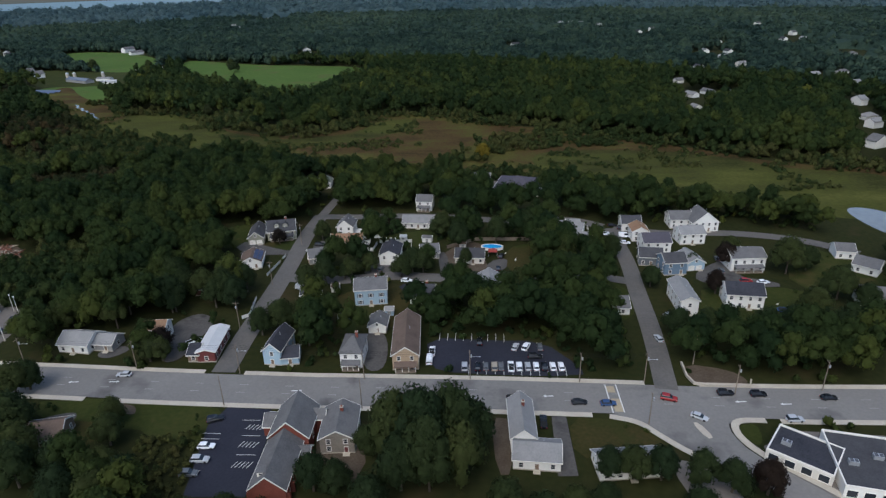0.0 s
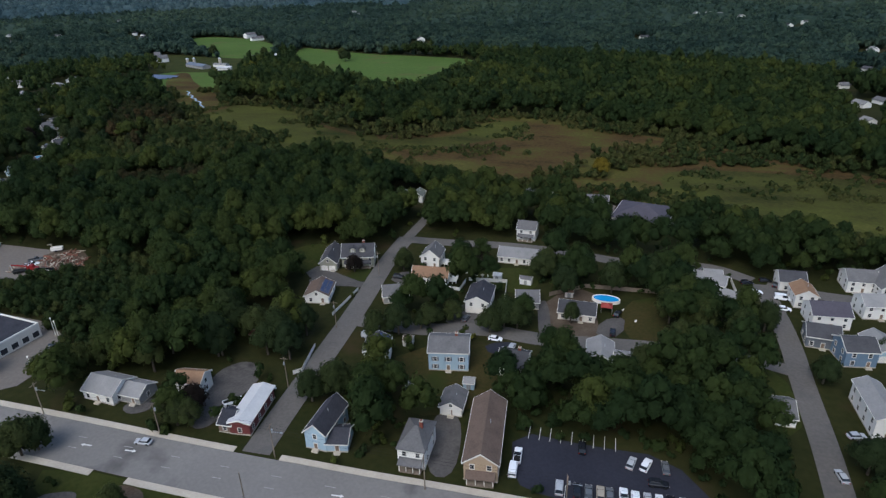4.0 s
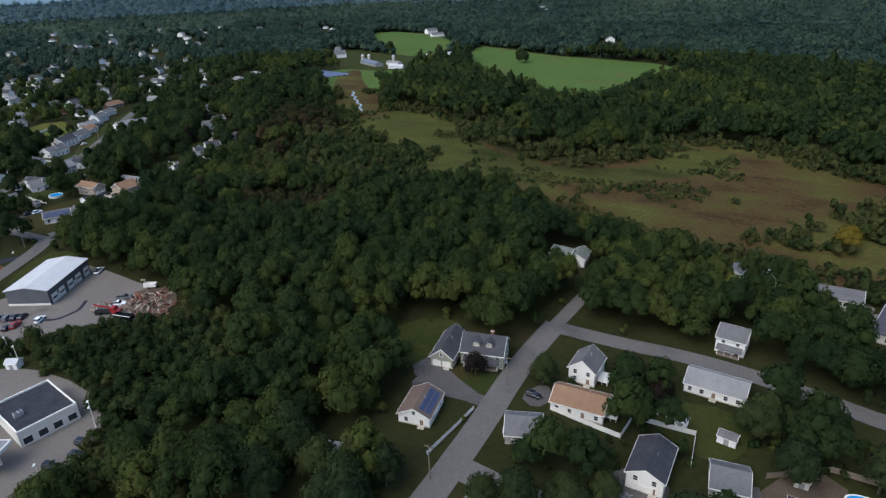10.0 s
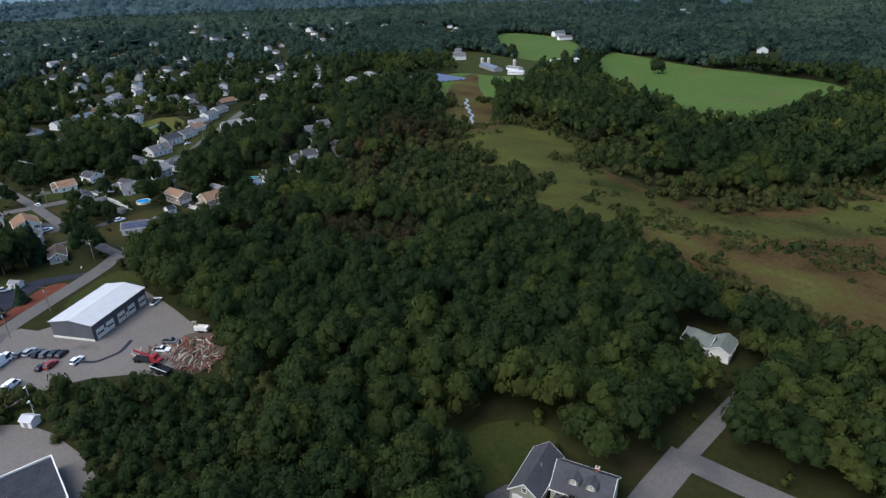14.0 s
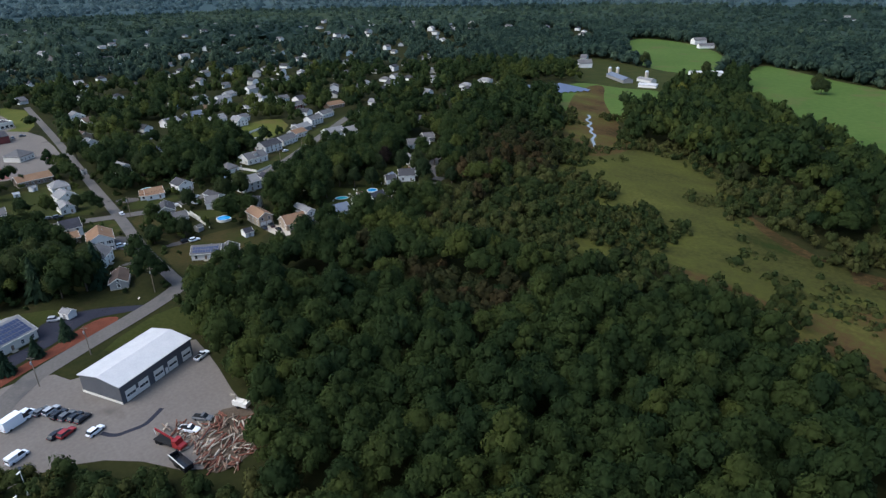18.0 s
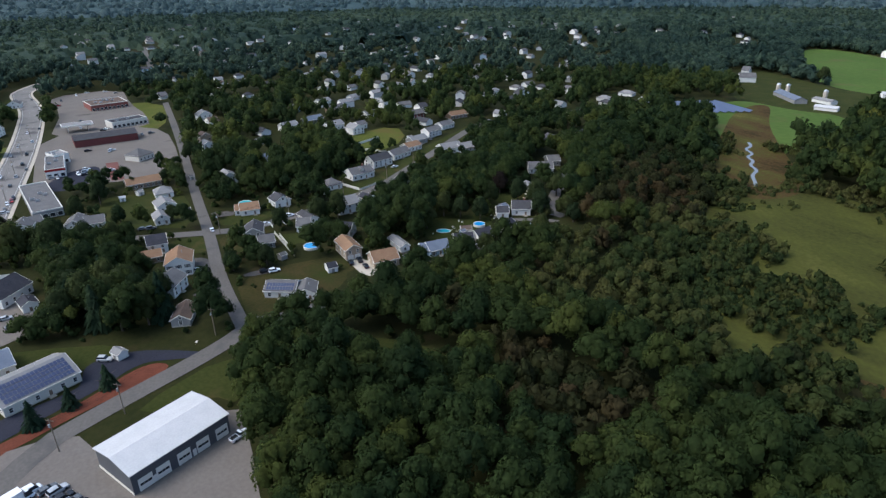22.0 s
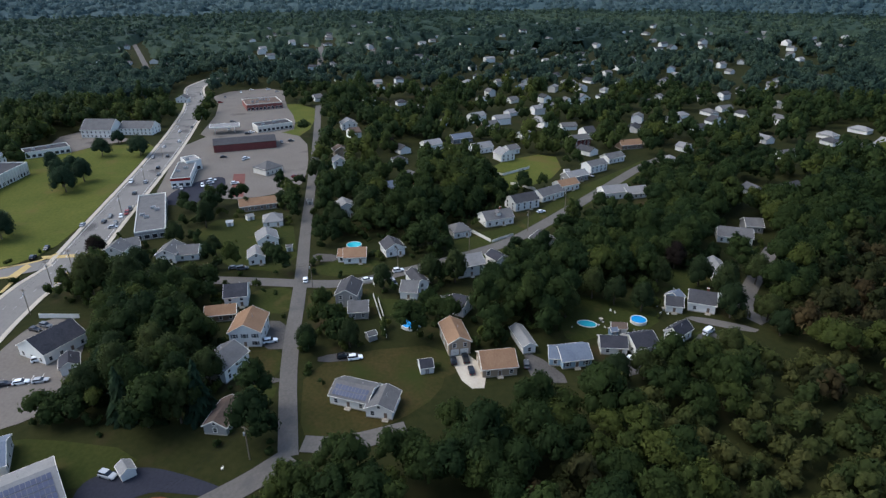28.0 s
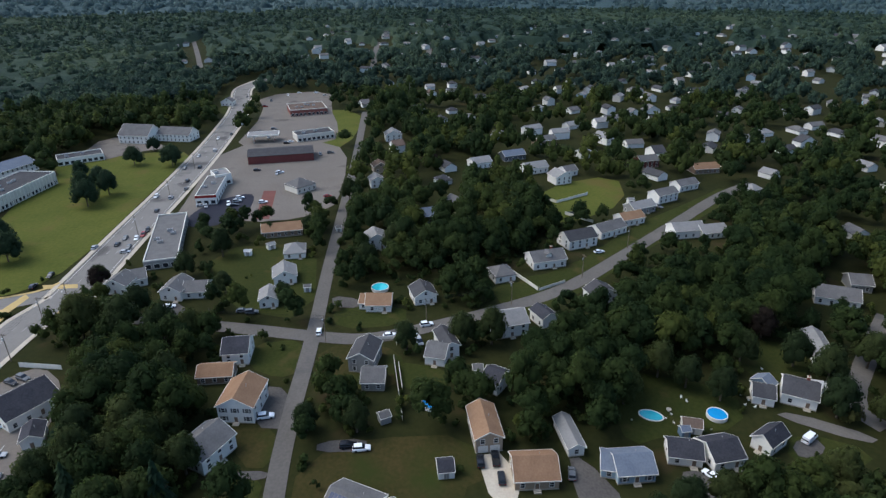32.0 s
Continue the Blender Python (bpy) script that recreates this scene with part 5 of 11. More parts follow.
def gazebo(x, y, yaw):
    ob = thing("gazebo", x, y, yaw, "red canvas garden gazebo beside the pool", "gazebo")
    part("canopy", Shape().add([(-2, -1.8, 2.3), (2, -1.8, 2.3), (2, 1.8, 2.3), (-2, 1.8, 2.3), (0, 0, 3.3), (-2, -1.8, 2.05), (2, -1.8, 2.05), (2, 1.8, 2.05), (-2, 1.8, 2.05)], [(0, 1, 4), (1, 2, 4), (2, 3, 4), (3, 0, 4), (5, 6, 1, 0), (6, 7, 2, 1), (7, 8, 3, 2), (8, 5, 0, 3)]).mesh("canopy", M_REDCLOTH), ob)
    for sx in (-1.9, 1.9):
        for sy in (-1.7, 1.7):
            part("post", cached("gpost", lambda: Shape().box(-0.05, -0.05, 0, 0.05, 0.05, 2.2).mesh("post", M_METAL)), ob, at=pose(sx, sy, 0))


M_REDWOOD = material("red_bark_timber", (0.10, 0.042, 0.030), (0.20, 0.09, 0.062), 0.9, fine=4, coarse=0.6)



# -------------------------------------------------------------- land
bm = bmesh.new()
bmesh.ops.create_grid(bm, x_segments=2, y_segments=2, size=6000)
drape(bm, 0.0)
sheet("ground", bm, M_GROUND, "grassy ground of the whole valley", "ground")
patch('marsh', [(-315, 556), (-248, 560), (-160, 488), (-80, 466), (-59, 493), (-72, 544), (-13, 541), (80, 500), (181, 418), (218, 378), (294, 362), (229, 273), (143, 308), (122, 324), (60, 362), (-30, 380), (-83, 396), (-143, 422), (-201, 449), (-255, 473)], M_MARSH, 'brown and olive marsh grass in a wide meadow')
patch('marsh', [(58, 430), (147, 422), (185, 400), (213, 369), (272, 354), (229, 284), (195, 283), (141, 317), (104, 352), (60, 368)], M_MARSHGREEN, 'yellow-green marsh grass')
patch('marsh', [(-317, 529), (-311, 570), (-260, 570), (-213, 547), (-179, 496), (-144, 479), (-115, 485), (-79, 502), (-67, 560), (-39, 566), (-13, 561), (22, 551), (12, 404), (-15, 396), (-41, 406), (-66, 409), (-91, 404), (-120, 405), (-157, 424), (-194, 432), (-232, 443), (-266, 464)], M_MARSH, 'gold and brown marsh grass')
patch('marsh', [(-164, 472), (-119, 470), (-74, 487), (-57, 533), (-38, 547), (-22, 540), (-21, 512), (-44, 486), (-76, 458), (-112, 450)], M_MARSHGREEN, 'olive marsh grass')
patch('marsh', [(-306, 512), (-314, 551), (-290, 585), (-241, 570), (-206, 545), (-183, 502), (-150, 478), (-138, 483), (-129, 483), (-114, 438), (-122, 438), (-136, 430), (-151, 434), (-171, 434), (-189, 424), (-205, 404), (-240, 431)], M_MARSHGREEN, 'olive marsh grass with gold drifts')
patch('farmyard', [(-531, 808), (-598, 932), (-507, 897), (-431, 870), (-389, 963), (-354, 893), (-372, 783), (-400, 736), (-437, 728), (-480, 753)], M_LAWN, 'worn grassy farmyard')
patch('field', [(-411, 1009), (-358, 983), (-279, 928), (-201, 903), (-103, 892), (-92, 773), (-123, 732), (-132, 640), (-154, 619), (-189, 648), (-262, 713), (-330, 802)], M_FIELD, 'mown bright green hay field')
patch('field', [(-705, 1173), (-610, 1181), (-478, 1075), (-395, 898), (-459, 873), (-551, 950)], M_FIELD, 'bright green hay field')
patch('field', [(-470, 703), (-482, 761), (-424, 755), (-389, 773), (-346, 712), (-352, 645), (-323, 590), (-344, 583), (-390, 617)], M_FIELD, 'green pasture beside the farm')
patch('field', [(-486, 729), (-469, 748), (-452, 742), (-410, 672), (-390, 640), (-392, 622), (-428, 656)], M_GREENLAWN, 'green pasture between the panels and the brook', lift=0.02)
brook = [(-374, 634), (-366, 627), (-364, 617), (-353, 612), (-351, 602), (-342, 598), (-338, 588), (-328, 583), (-324, 572), (-316, 564), (-309, 556)]
patch('marsh', [(-459, 750), (-446, 758), (-402, 692), (-346, 632), (-308, 594), (-286, 566), (-296, 530), (-330, 548), (-372, 596), (-406, 648), (-442, 702)], M_MARSH, 'rough brown sedge along the brook')
clear_line(brook, 6)
sheet("stream", ribbon(smooth_line(brook, 2), -1.0, 1.0, 0.12), M_WATER, "pale winding brook out of the marsh", "stream")
patch('pond', [(203, 299), (216, 301), (226, 285), (207, 258), (202, 274)], M_WATER, 'still grey pond water', category='pond', grow=8)
patch('clearing', [(-275, 305), (-262, 323), (-242, 332), (-237, 326), (-252, 312), (-269, 303)], M_LAWN, 'rough green clearing between the trees')

# lawns and yards
patch('lawn', [(-120, 152), (-67, 148), (-62, 142), (-71, 137), (-87, 137), (-116, 141)], M_LAWN, 'mown lawn with brown patches', rounded=1)
patch('lawn', [(34.6, 140.2), (46, 139.4), (52.4, 136.8), (55.6, 132.4), (60.2, 125.6), (46, 124.6), (33.2, 124)], M_DRYLAWN, 'dry mown lawn beside the side road', rounded=1)
patch('lawn', [(79.5, 135.5), (85, 136.4), (84, 130), (81.5, 127), (79.2, 131)], M_LAWN, 'grass corner between the pavements', rounded=1)
patch('lawn', [(-92, 148), (-64, 147), (-65, 135), (-67, 129), (-86, 137)], M_LAWN, 'rough mown field beside the church', rounded=1)
patch('lawn', [(-36, 142), (-24, 143), (-19, 118), (-32, 117)], M_DIRT, 'worn yard round the stone house', rounded=1)
patch('lawn', [(13, 141), (19, 140), (17, 119), (13, 119)], M_DIRT, 'worn strip beside the white house', rounded=1)
patch('lawn', [(101, 218), (142, 213), (136, 198), (117, 192), (90, 188), (80, 190), (95, 202)], M_LAWN, 'green lawn round the eastern houses', rounded=1)
patch('lawn', [(71, 222), (60, 225), (52, 204), (62, 190), (71, 199)], M_LAWN, 'shaded lawn beside the street', rounded=1)
patch('lawn', [(154, 258), (180, 232), (167, 208), (132, 210)], M_LAWN, 'lawn by the pond', rounded=1)
patch('lawn', [(-111, 142), (-90, 139), (-98, 128), (-107, 126)], M_DRYLAWN, 'worn yard round the cottage', rounded=1)
patch('drive', [(-116, 141), (-107, 145), (-104, 143), (-106, 137), (-104, 128), (-107, 128)], M_DRIVE, 'cracked asphalt drive')
patch('drive', [(-98, 149), (-90, 148), (-88, 143), (-95, 145)], M_DIRT, 'worn earth entrance')
patch('lawn', [(-112, 270), (-110, 286), (-95, 294), (-88, 284), (-92, 269), (-98, 260)], M_LAWN, 'green back lawn beside the woods', rounded=1)
patch('lawn', [(-86, 266), (-79, 273), (-69, 270), (-69, 260), (-79, 259)], M_DRYLAWN, 'dry front lawn', rounded=1)
patch('lawn', [(-33, 274), (-15, 283), (-2, 279), (-4, 263), (-13, 259), (-25, 267)], M_LAWN, 'green back lawn with worn patches', rounded=1)
patch('lawn', [(-46, 218), (-9, 226), (-12, 202), (-19, 189), (-35, 185), (-44, 196)], M_DRYLAWN, 'dry yard between the houses', rounded=1)
patch('lawn', [(27, 258), (44, 266), (41, 236), (35, 232), (26, 235)], M_DRYLAWN, 'worn yard beside the pool', rounded=1)
patch('lawn', [(0, 259), (18, 269), (18, 247), (19, 233), (6, 230), (-0, 240)], M_DIRT, 'worn bare yard', rounded=1)
patch('lawn', [(-99, 271), (-98, 283), (-84, 273), (-86, 262)], M_LAWN, 'lawn', rounded=1)
patch('lawn', [(-336, 285), (-340, 297), (-338, 327), (-316, 326), (-321, 283)], M_DRYLAWN, 'wide dry lawn beside the street', rounded=1)
patch('lawn', [(-338, 281), (-336, 310), (-325, 324), (-312, 319), (-303, 305), (-297, 289), (-299, 279)], M_DRYLAWN, 'wide dry lawn round the house', rounded=1)
patch('lawn', [(-353, 260), (-346, 275), (-332, 274), (-333, 266)], M_DRYLAWN, 'dry front lawn', rounded=1)
patch('lawn', [(-331, 265), (-328, 273), (-320, 272), (-320, 265)], M_LAWN, 'front lawn', rounded=1)
patch('lawn', [(-390, 259), (-392, 278), (-372, 277), (-370, 271), (-377, 261)], M_LAWN, 'green side lawn', rounded=1)
patch('lawn', [(-387, 283), (-385, 304), (-374, 311), (-360, 307), (-362, 290), (-366, 282)], M_DRYLAWN, 'dry lawn', rounded=1)
patch('lawn', [(-412, 286), (-410, 313), (-396, 312), (-396, 287)], M_LAWN, 'green front lawn', rounded=1)
patch('lawn', [(-375, 306), (-368, 324), (-358, 322), (-360, 307)], M_LAWN, 'back lawn', rounded=1)
patch('lawn', [(-367, 368), (-359, 381), (-347, 406), (-331, 400), (-331, 378), (-328, 366), (-344, 367)], M_LAWN, 'green back lawns with garden clutter', rounded=1)
patch('lawn', [(-373, 421), (-366, 446), (-347, 427), (-352, 412)], M_LAWN, 'back lawn', rounded=1)
patch('lawn', [(-329, 412), (-318, 429), (-311, 414), (-318, 403)], M_LAWN, 'front lawn', rounded=1)
patch('lawn', [(-473, 228), (-473, 276), (-402, 280), (-417, 244)], M_LAWN, 'lawns of small houses', rounded=1)
patch('lawn', [(-537, 399), (-552, 448), (-504, 436), (-478, 394), (-494, 387)], M_GREENLAWN, 'green back lawn', rounded=1)
patch('lawn', [(-424, 346), (-430, 380), (-473, 426), (-507, 478), (-523, 500), (-504, 496), (-447, 423), (-403, 371), (-397, 349)], M_LAWN, 'front lawns along the curving street', rounded=1)
patch('lawn', [(-532, 111), (-612, 108), (-648, 150), (-640, 177), (-612, 180), (-540, 177.5), (-462, 175), (-440, 166), (-434, 150), (-470, 130)], M_GREENLAWN, 'broad green school lawn', rounded=1)
patch('lawn', [(-626, 95), (-650, 170), (-619, 187), (-600, 186), (-587, 118)], M_GREENLAWN, 'green lawn', rounded=1)
patch('lawn', [(-772, 245), (-764, 295), (-672, 293), (-627, 276), (-660, 263)], M_GREENLAWN, 'dry grass strip', rounded=1)
patch('lawn', [(-854, 155), (-866, 175), (-769, 190), (-748, 177)], M_LAWN, 'grass by the road', rounded=1)
patch('lawn', [(-318, 202), (-318, 211), (-306, 241), (-295, 234), (-299, 212)], M_LAWN, 'lawn behind the school building', rounded=1)
patch('lawn', [(-268, 240), (-283, 268), (-271, 273), (-255, 267), (-264, 260), (-263, 245)], M_LAWN, 'grass strip beside the lane', rounded=1)
patch('lawn', [(-219, 207), (-223, 217), (-211, 227), (-211, 212), (-205, 206)], M_LAWN, 'grass strip', rounded=1)
patch('mulch_bed', [(-270, 210), (-275, 220), (-281, 231), (-288, 240), (-290, 247), (-286, 252), (-282, 248), (-276, 234), (-271, 222), (-265, 211), (-262, 203), (-267, 201)], M_MULCH, 'red bark mulch bed along the lane', category='mulch bed')
patch('lot', [(-290, 227), (-299, 228), (-301, 237), (-299, 246), (-288, 263), (-285, 263), (-289, 252), (-292, 243), (-283, 232), (-275, 216), (-271, 210), (-267, 201), (-278, 199), (-281, 208), (-286, 226)], M_BLACKTOP, 'curved drive of dark asphalt')

# parking lots and drives
patch('parking_lot', [(-6, 184), (14, 181), (33, 180), (43, 164), (43, 159), (4, 162), (-5, 166)], M_BLACKTOP, 'freshly sealed dark car park', rounded=1)
patch('parking_lot', [(-63, 147), (-50, 146), (-48, 133), (-48, 113), (-63, 113), (-65, 131), (-66, 139)], M_BLACKTOP, 'dark sealed church car park', rounded=0)
patch('parking_lot', [(-215, 201), (-203, 210), (-178, 212), (-160, 206), (-151, 194), (-151, 183), (-152, 175), (-168, 170)], M_LOT, 'grey asphalt forecourt with worn patches', rounded=1)
patch('parking_lot', [(-265, 205), (-266, 225), (-253, 231), (-258, 266), (-239, 266), (-213, 263), (-200, 265), (-191, 257), (-193, 244), (-211, 232), (-220, 216), (-217, 202), (-229, 183)], M_LOT, 'grey asphalt work yard with dark stains', rounded=1)
patch('dirt_yard', [(-216, 257), (-204, 267), (-192, 260), (-189, 247), (-197, 245)], M_DIRT, 'bare dirt strewn with timber')
patch('parking_lot', [(-654, 196), (-660, 263), (-633, 286), (-553, 286), (-512, 280), (-501, 252), (-508, 229), (-514, 211), (-452, 214), (-459, 202), (-536, 202)], M_LOT, 'wide worn car park between the shops', rounded=1)
patch('parking_lot', [(-501, 208), (-525, 210), (-542, 222), (-550, 238), (-508, 238), (-509, 228), (-499, 226)], M_BLACKTOP, 'dark asphalt car park beside the shops')
patch('parking_bay', [(-551, 241), (-550, 248), (-506, 250), (-507, 243)], M_REDLOT, 'red painted asphalt strip in the car park', rounded=0)
patch('parking_lot', [(-848, 192), (-868, 266), (-768, 268), (-702, 278), (-650, 276), (-630, 205), (-765, 212)], M_LOT, 'car park of the plaza', rounded=1)
patch('parking_lot', [(-624, 106), (-700, 103), (-677, 143), (-656, 161), (-647, 141), (-628, 125)], M_LOT, 'asphalt drive of the church', rounded=1)
patch('parking_lot', [(-352, 182), (-374, 185.5), (-382, 189), (-386, 196), (-375, 207), (-360, 211), (-346, 211), (-334, 215), (-326, 207), (-322, 196), (-335, 184)], M_LOT, 'worn asphalt car park round the hall', rounded=1)
patch('drive', [(-98, 195), (-90, 203), (-82, 195), (-85, 183), (-86, 171), (-92, 169), (-95, 182)], M_DRIVE, 'dark worn drive')
patch('drive', [(-116, 174), (-111, 180), (-104, 178), (-110, 171)], M_DRIVE, 'house drive')
patch('drive', [(-29, 188), (-20, 189), (-18, 165), (-26, 164)], M_DRIVE, 'dark drive between the buildings')
patch('drive', [(-93, 253), (-90, 268), (-80, 259), (-64, 260), (-64, 256), (-84, 254)], M_DRIVE, 'house drive', rounded=1)
patch('drive', [(-97, 260), (-93, 272), (-84, 265), (-69, 258), (-70, 254), (-81, 257)], M_DRIVE, 'house drive', rounded=1)
patch('drive', [(-62, 264), (-57, 273), (-52, 267), (-56, 260)], M_DRIVE, 'house drive', rounded=1)
patch('drive', [(-33, 248), (-19, 251), (-17, 236), (-34, 232)], M_DRIVE, 'house drive', rounded=1)
patch('drive', [(-19, 224), (-8, 227), (-9, 220), (-16, 218)], M_BLACKTOP, 'dark house drive', rounded=1)
patch('drive', [(-3, 255), (1, 256), (3, 232), (-1, 228)], M_DRIVE, 'house drive', rounded=1)
patch('drive', [(19, 244), (28, 249), (26, 235), (17, 233)], M_DRIVE, 'house drive', rounded=1)
patch('drive', [(-330, 326), (-330, 334), (-312, 334), (-313, 327)], M_CONCRETE, 'pale concrete drive', rounded=1)
patch('drive', [(-326, 348), (-326, 353), (-309, 359), (-310, 351)], M_DRIVE, 'asphalt drive', rounded=1)
patch('drive', [(-318, 374), (-318, 381), (-309, 383), (-308, 374)], M_DRIVE, 'asphalt drive', rounded=1)
patch('drive', [(-335, 410), (-336, 416), (-323, 433), (-321, 428)], M_STREET, 'asphalt drive', rounded=1)
patch('drive', [(-324, 408), (-326, 416), (-320, 416), (-318, 407)], M_DRIVE, 'asphalt drive', rounded=1)
patch('drive', [(-368, 263), (-364, 276), (-346, 277), (-348, 267)], M_DRIVE, 'stained concrete drive', rounded=1)
patch('drive', [(-332, 264), (-331, 274), (-328, 273), (-329, 265)], M_DRIVE, 'asphalt drive', rounded=1)
patch('drive', [(-423, 219), (-423, 230), (-406, 235), (-410, 218)], M_DRIVE, 'asphalt drive', rounded=1)
patch('drive', [(-421, 285), (-417, 296), (-410, 296), (-412, 286)], M_DRIVE, 'asphalt drive', rounded=1)
patch('drive', [(-340, 285), (-340, 298), (-335, 298), (-336, 285)], M_DRIVE, 'asphalt drive', rounded=1)
patch('drive', [(-323, 348), (-325, 353), (-304, 352), (-303, 347)], M_DRIVE, 'asphalt drive', rounded=1)
patch('drive', [(104, 231), (123, 244), (117, 225), (132, 219), (130, 214), (112, 218), (100, 221)], M_DRIVE, 'shared asphalt drive', rounded=1)
patch('drive', [(80, 195), (90, 194), (82, 189)], M_DRIVE, 'asphalt drive', rounded=1)
patch('drive', [(30, 141), (34, 141), (33, 118), (28, 118)], M_DRIVE, 'long asphalt drive', rounded=0)
patch('lot', [(84, 134), (126, 129), (117, 106), (79, 107)], M_LOT, 'asphalt apron round the shops', rounded=1)
patch('drive', [(6, 350), (16, 363), (33, 362), (29, 349), (20, 347)], M_LOT, 'asphalt drive', rounded=1)
patch('lot', [(29, 358), (60, 358), (88, 340), (82, 332), (54, 339), (32, 340)], M_LOT, 'long car park behind the trees', rounded=1)

# roads
main_line = [(260.0, 137.0), (126.0, 143.0), (90.0, 144.5), (20.0, 151.0), (-33.0, 154.5), (-87.0, 157.0), (-125.0, 160.0), (-200.0, 164.0), (-300.0, 170.0), (-405.0, 174.5), (-432.0, 185.0)]
west_line = [(-432.0, 185.0), (-500.0, 187.0), (-577.0, 190.0), (-650.0, 191.0), (-715.0, 190.0), (-775.0, 188.0), (-830.0, 180.0), (-875.0, 172.0), (-905.0, 172.0), (-960.0, 190.0), (-1010.0, 230.0)]
road("road", main_line, 14, M_ROAD, "wide worn grey asphalt main road", 2.2)
road("road", west_line, 16, M_ROAD, "wide worn grey asphalt main road", 4)
for off in (9.2, -9.2):
    pavement(west_line, off, 2.0)


def stretch(line, x0, x1):
    """The part of a line that lies between two places along x."""
    p = smooth_line(line)
    out = []
    for a, b in zip(p, p[1:]):
        for u in (0.0, 0.25, 0.5, 0.75):
            q = a.lerp(b, u)
            if x0 <= q.x <= x1:
                out.append(tuple(q))
    return out


for x0, x1 in ((73.5, 260), (-64.5, 62), (-180, -75), (-432, -200)):
    pavement(stretch(main_line, x0, x1), -8.0, 1.9, smooth=0)
for x0, x1 in ((90, 260), (-96, 45), (-432, -104)):
    pavement(stretch(main_line, x0, x1), 8.0, 1.9, smooth=0)
side_line = [(-69.9, 164.2), (-69.4, 183.0), (-66.4, 240.4), (-66.8, 278.3), (-64.0, 305.0)]
road("street", side_line, 7.6, M_STREET, "cracked asphalt side street")
clear_line([(x + 5, y - 3) for x, y in side_line], 7)
road("street", [(-64, 303), (-61, 325), (-58, 345)], 5, M_STREET, "narrow lane into the woods")
road("street", [(-63.0, 303.0), (-47.9, 302.7), (-19.8, 303.7), (7.4, 299.3), (36.4, 290.4), (62.8, 294.2), (77.2, 282.1)], 7, M_STREET, "narrow asphalt street behind the houses")
clear_line([(-62.0, 296.0), (-46.9, 295.7), (-18.8, 296.7), (8.4, 292.3), (37.4, 283.4)], 6)
road("street", [(-68.0, 232.0), (-43.5, 228.8), (-20.1, 233.6), (0.1, 228.6), (21.6, 229.8), (50.0, 229.3)], 7.5, M_STREET, "asphalt cross street between the houses")
road("street", [(65.8, 151.9), (71.4, 183.5), (75.1, 217.0), (78.2, 237.7), (79.6, 262.0), (80.2, 279.3)], 6.8, M_STREET, "asphalt street climbing past the houses")
clear_line([(63.8, 147.9), (69.4, 179.5), (73.1, 213.0), (75.4, 233.7), (75.5, 258.0), (77.1, 275.3)], 7)
road("street", [(75.4, 221.9), (63.2, 227.6), (44.7, 227.5)], 6, M_STREET, "asphalt lane")
road("street", [(81.8, 279.1), (104.9, 270.5), (134.1, 270.8), (162.9, 260.2), (178.3, 243.7)], 7, M_STREET, "asphalt lane past the far houses")
patch("side_road", [(44, 142.0), (53.8, 138.6), (57.2, 133.2), (62.6, 127.0), (69.5, 120.5), (75.5, 117.0), (80, 108.5), (86, 100), (97, 100), (91, 110.2), (83.6, 118.8), (78.6, 125.2), (76.6, 131.5), (77.6, 137.4), (90, 141.0)], M_ROAD, "grey asphalt road curving off the main road", "road", lift=0.158, rounded=1)
kerb_west = [(46, 139.9), (53.2, 137.6), (56.4, 133.0), (61.6, 126.4), (67.6, 120.6)]
pavement(kerb_west, 0.3, 1.8)
kerb_east = [(88, 137.3), (81.5, 137.8), (78.6, 136.2), (77.7, 131.6), (79.8, 125.6), (84.8, 119.2), (92.5, 110.6), (98, 103.0)]
pavement(kerb_east, 0.2, 2.0)
patch("lot", [(57, 123.5), (62.5, 122), (70, 116), (70, 106), (60, 106), (57, 114)], M_LOT, "worn asphalt lot beside the side road", rounded=1)
road("street", [(-296.0, 276.4), (-340.0, 275.8), (-392.0, 280.2), (-440.0, 282.2), (-500.0, 285.7), (-589.0, 291.2), (-755.0, 298.2)], 5.2, M_STREET, "straight asphalt street between lawns")
road("street", [(-190.0, 172.0), (-260.9, 213.5), (-272.3, 234.2), (-287.5, 265.5), (-296.0, 277.0)], 7, M_STREET, "asphalt lane past the work yard")
road("street", [(-421.0, 190.0), (-413.0, 213.7), (-400.4, 257.4), (-392.2, 281.2), (-387.8, 298.4), (-393.4, 320.0), (-400.9, 343.4), (-413.4, 374.5), (-440.1, 407.6), (-475.1, 450.0), (-509.6, 490.9), (-525.4, 518.4)], 6.6, M_STREET, "curving asphalt street lined with small houses")
clear_line([(-382.8, 296.4), (-388.4, 318.0), (-395.9, 341.4), (-408.4, 372.5), (-435.1, 405.6), (-470.1, 448.0), (-504.6, 488.9), (-520.4, 516.4)], 6)
clear_line([(-297.0, 280.0), (-295.0, 289.1), (-297.5, 307.0)], 7)
road("street", [(-300.0, 280.0), (-297.1, 289.2), (-299.7, 307.3)], 6.2, M_STREET, "short asphalt lane past the houses")
road("side_road", [(-438, 183), (-432, 167), (-427.4, 155), (-424, 140), (-422, 118)], 10, M_ROAD, "pale grey side road joining at the lights", 1.5)
for kerb in ([(-411, 167.2), (-423, 168.0), (-425.6, 164), (-423, 155)], [(-446, 176), (-440, 172), (-437, 165), (-434, 154)]):
    sheet("kerb", ribbon(smooth_line(kerb), -0.7, 0.7, 0.14, 0.14), M_YELLOWPAINT, "yellow-painted kerb at the junction", "kerb")
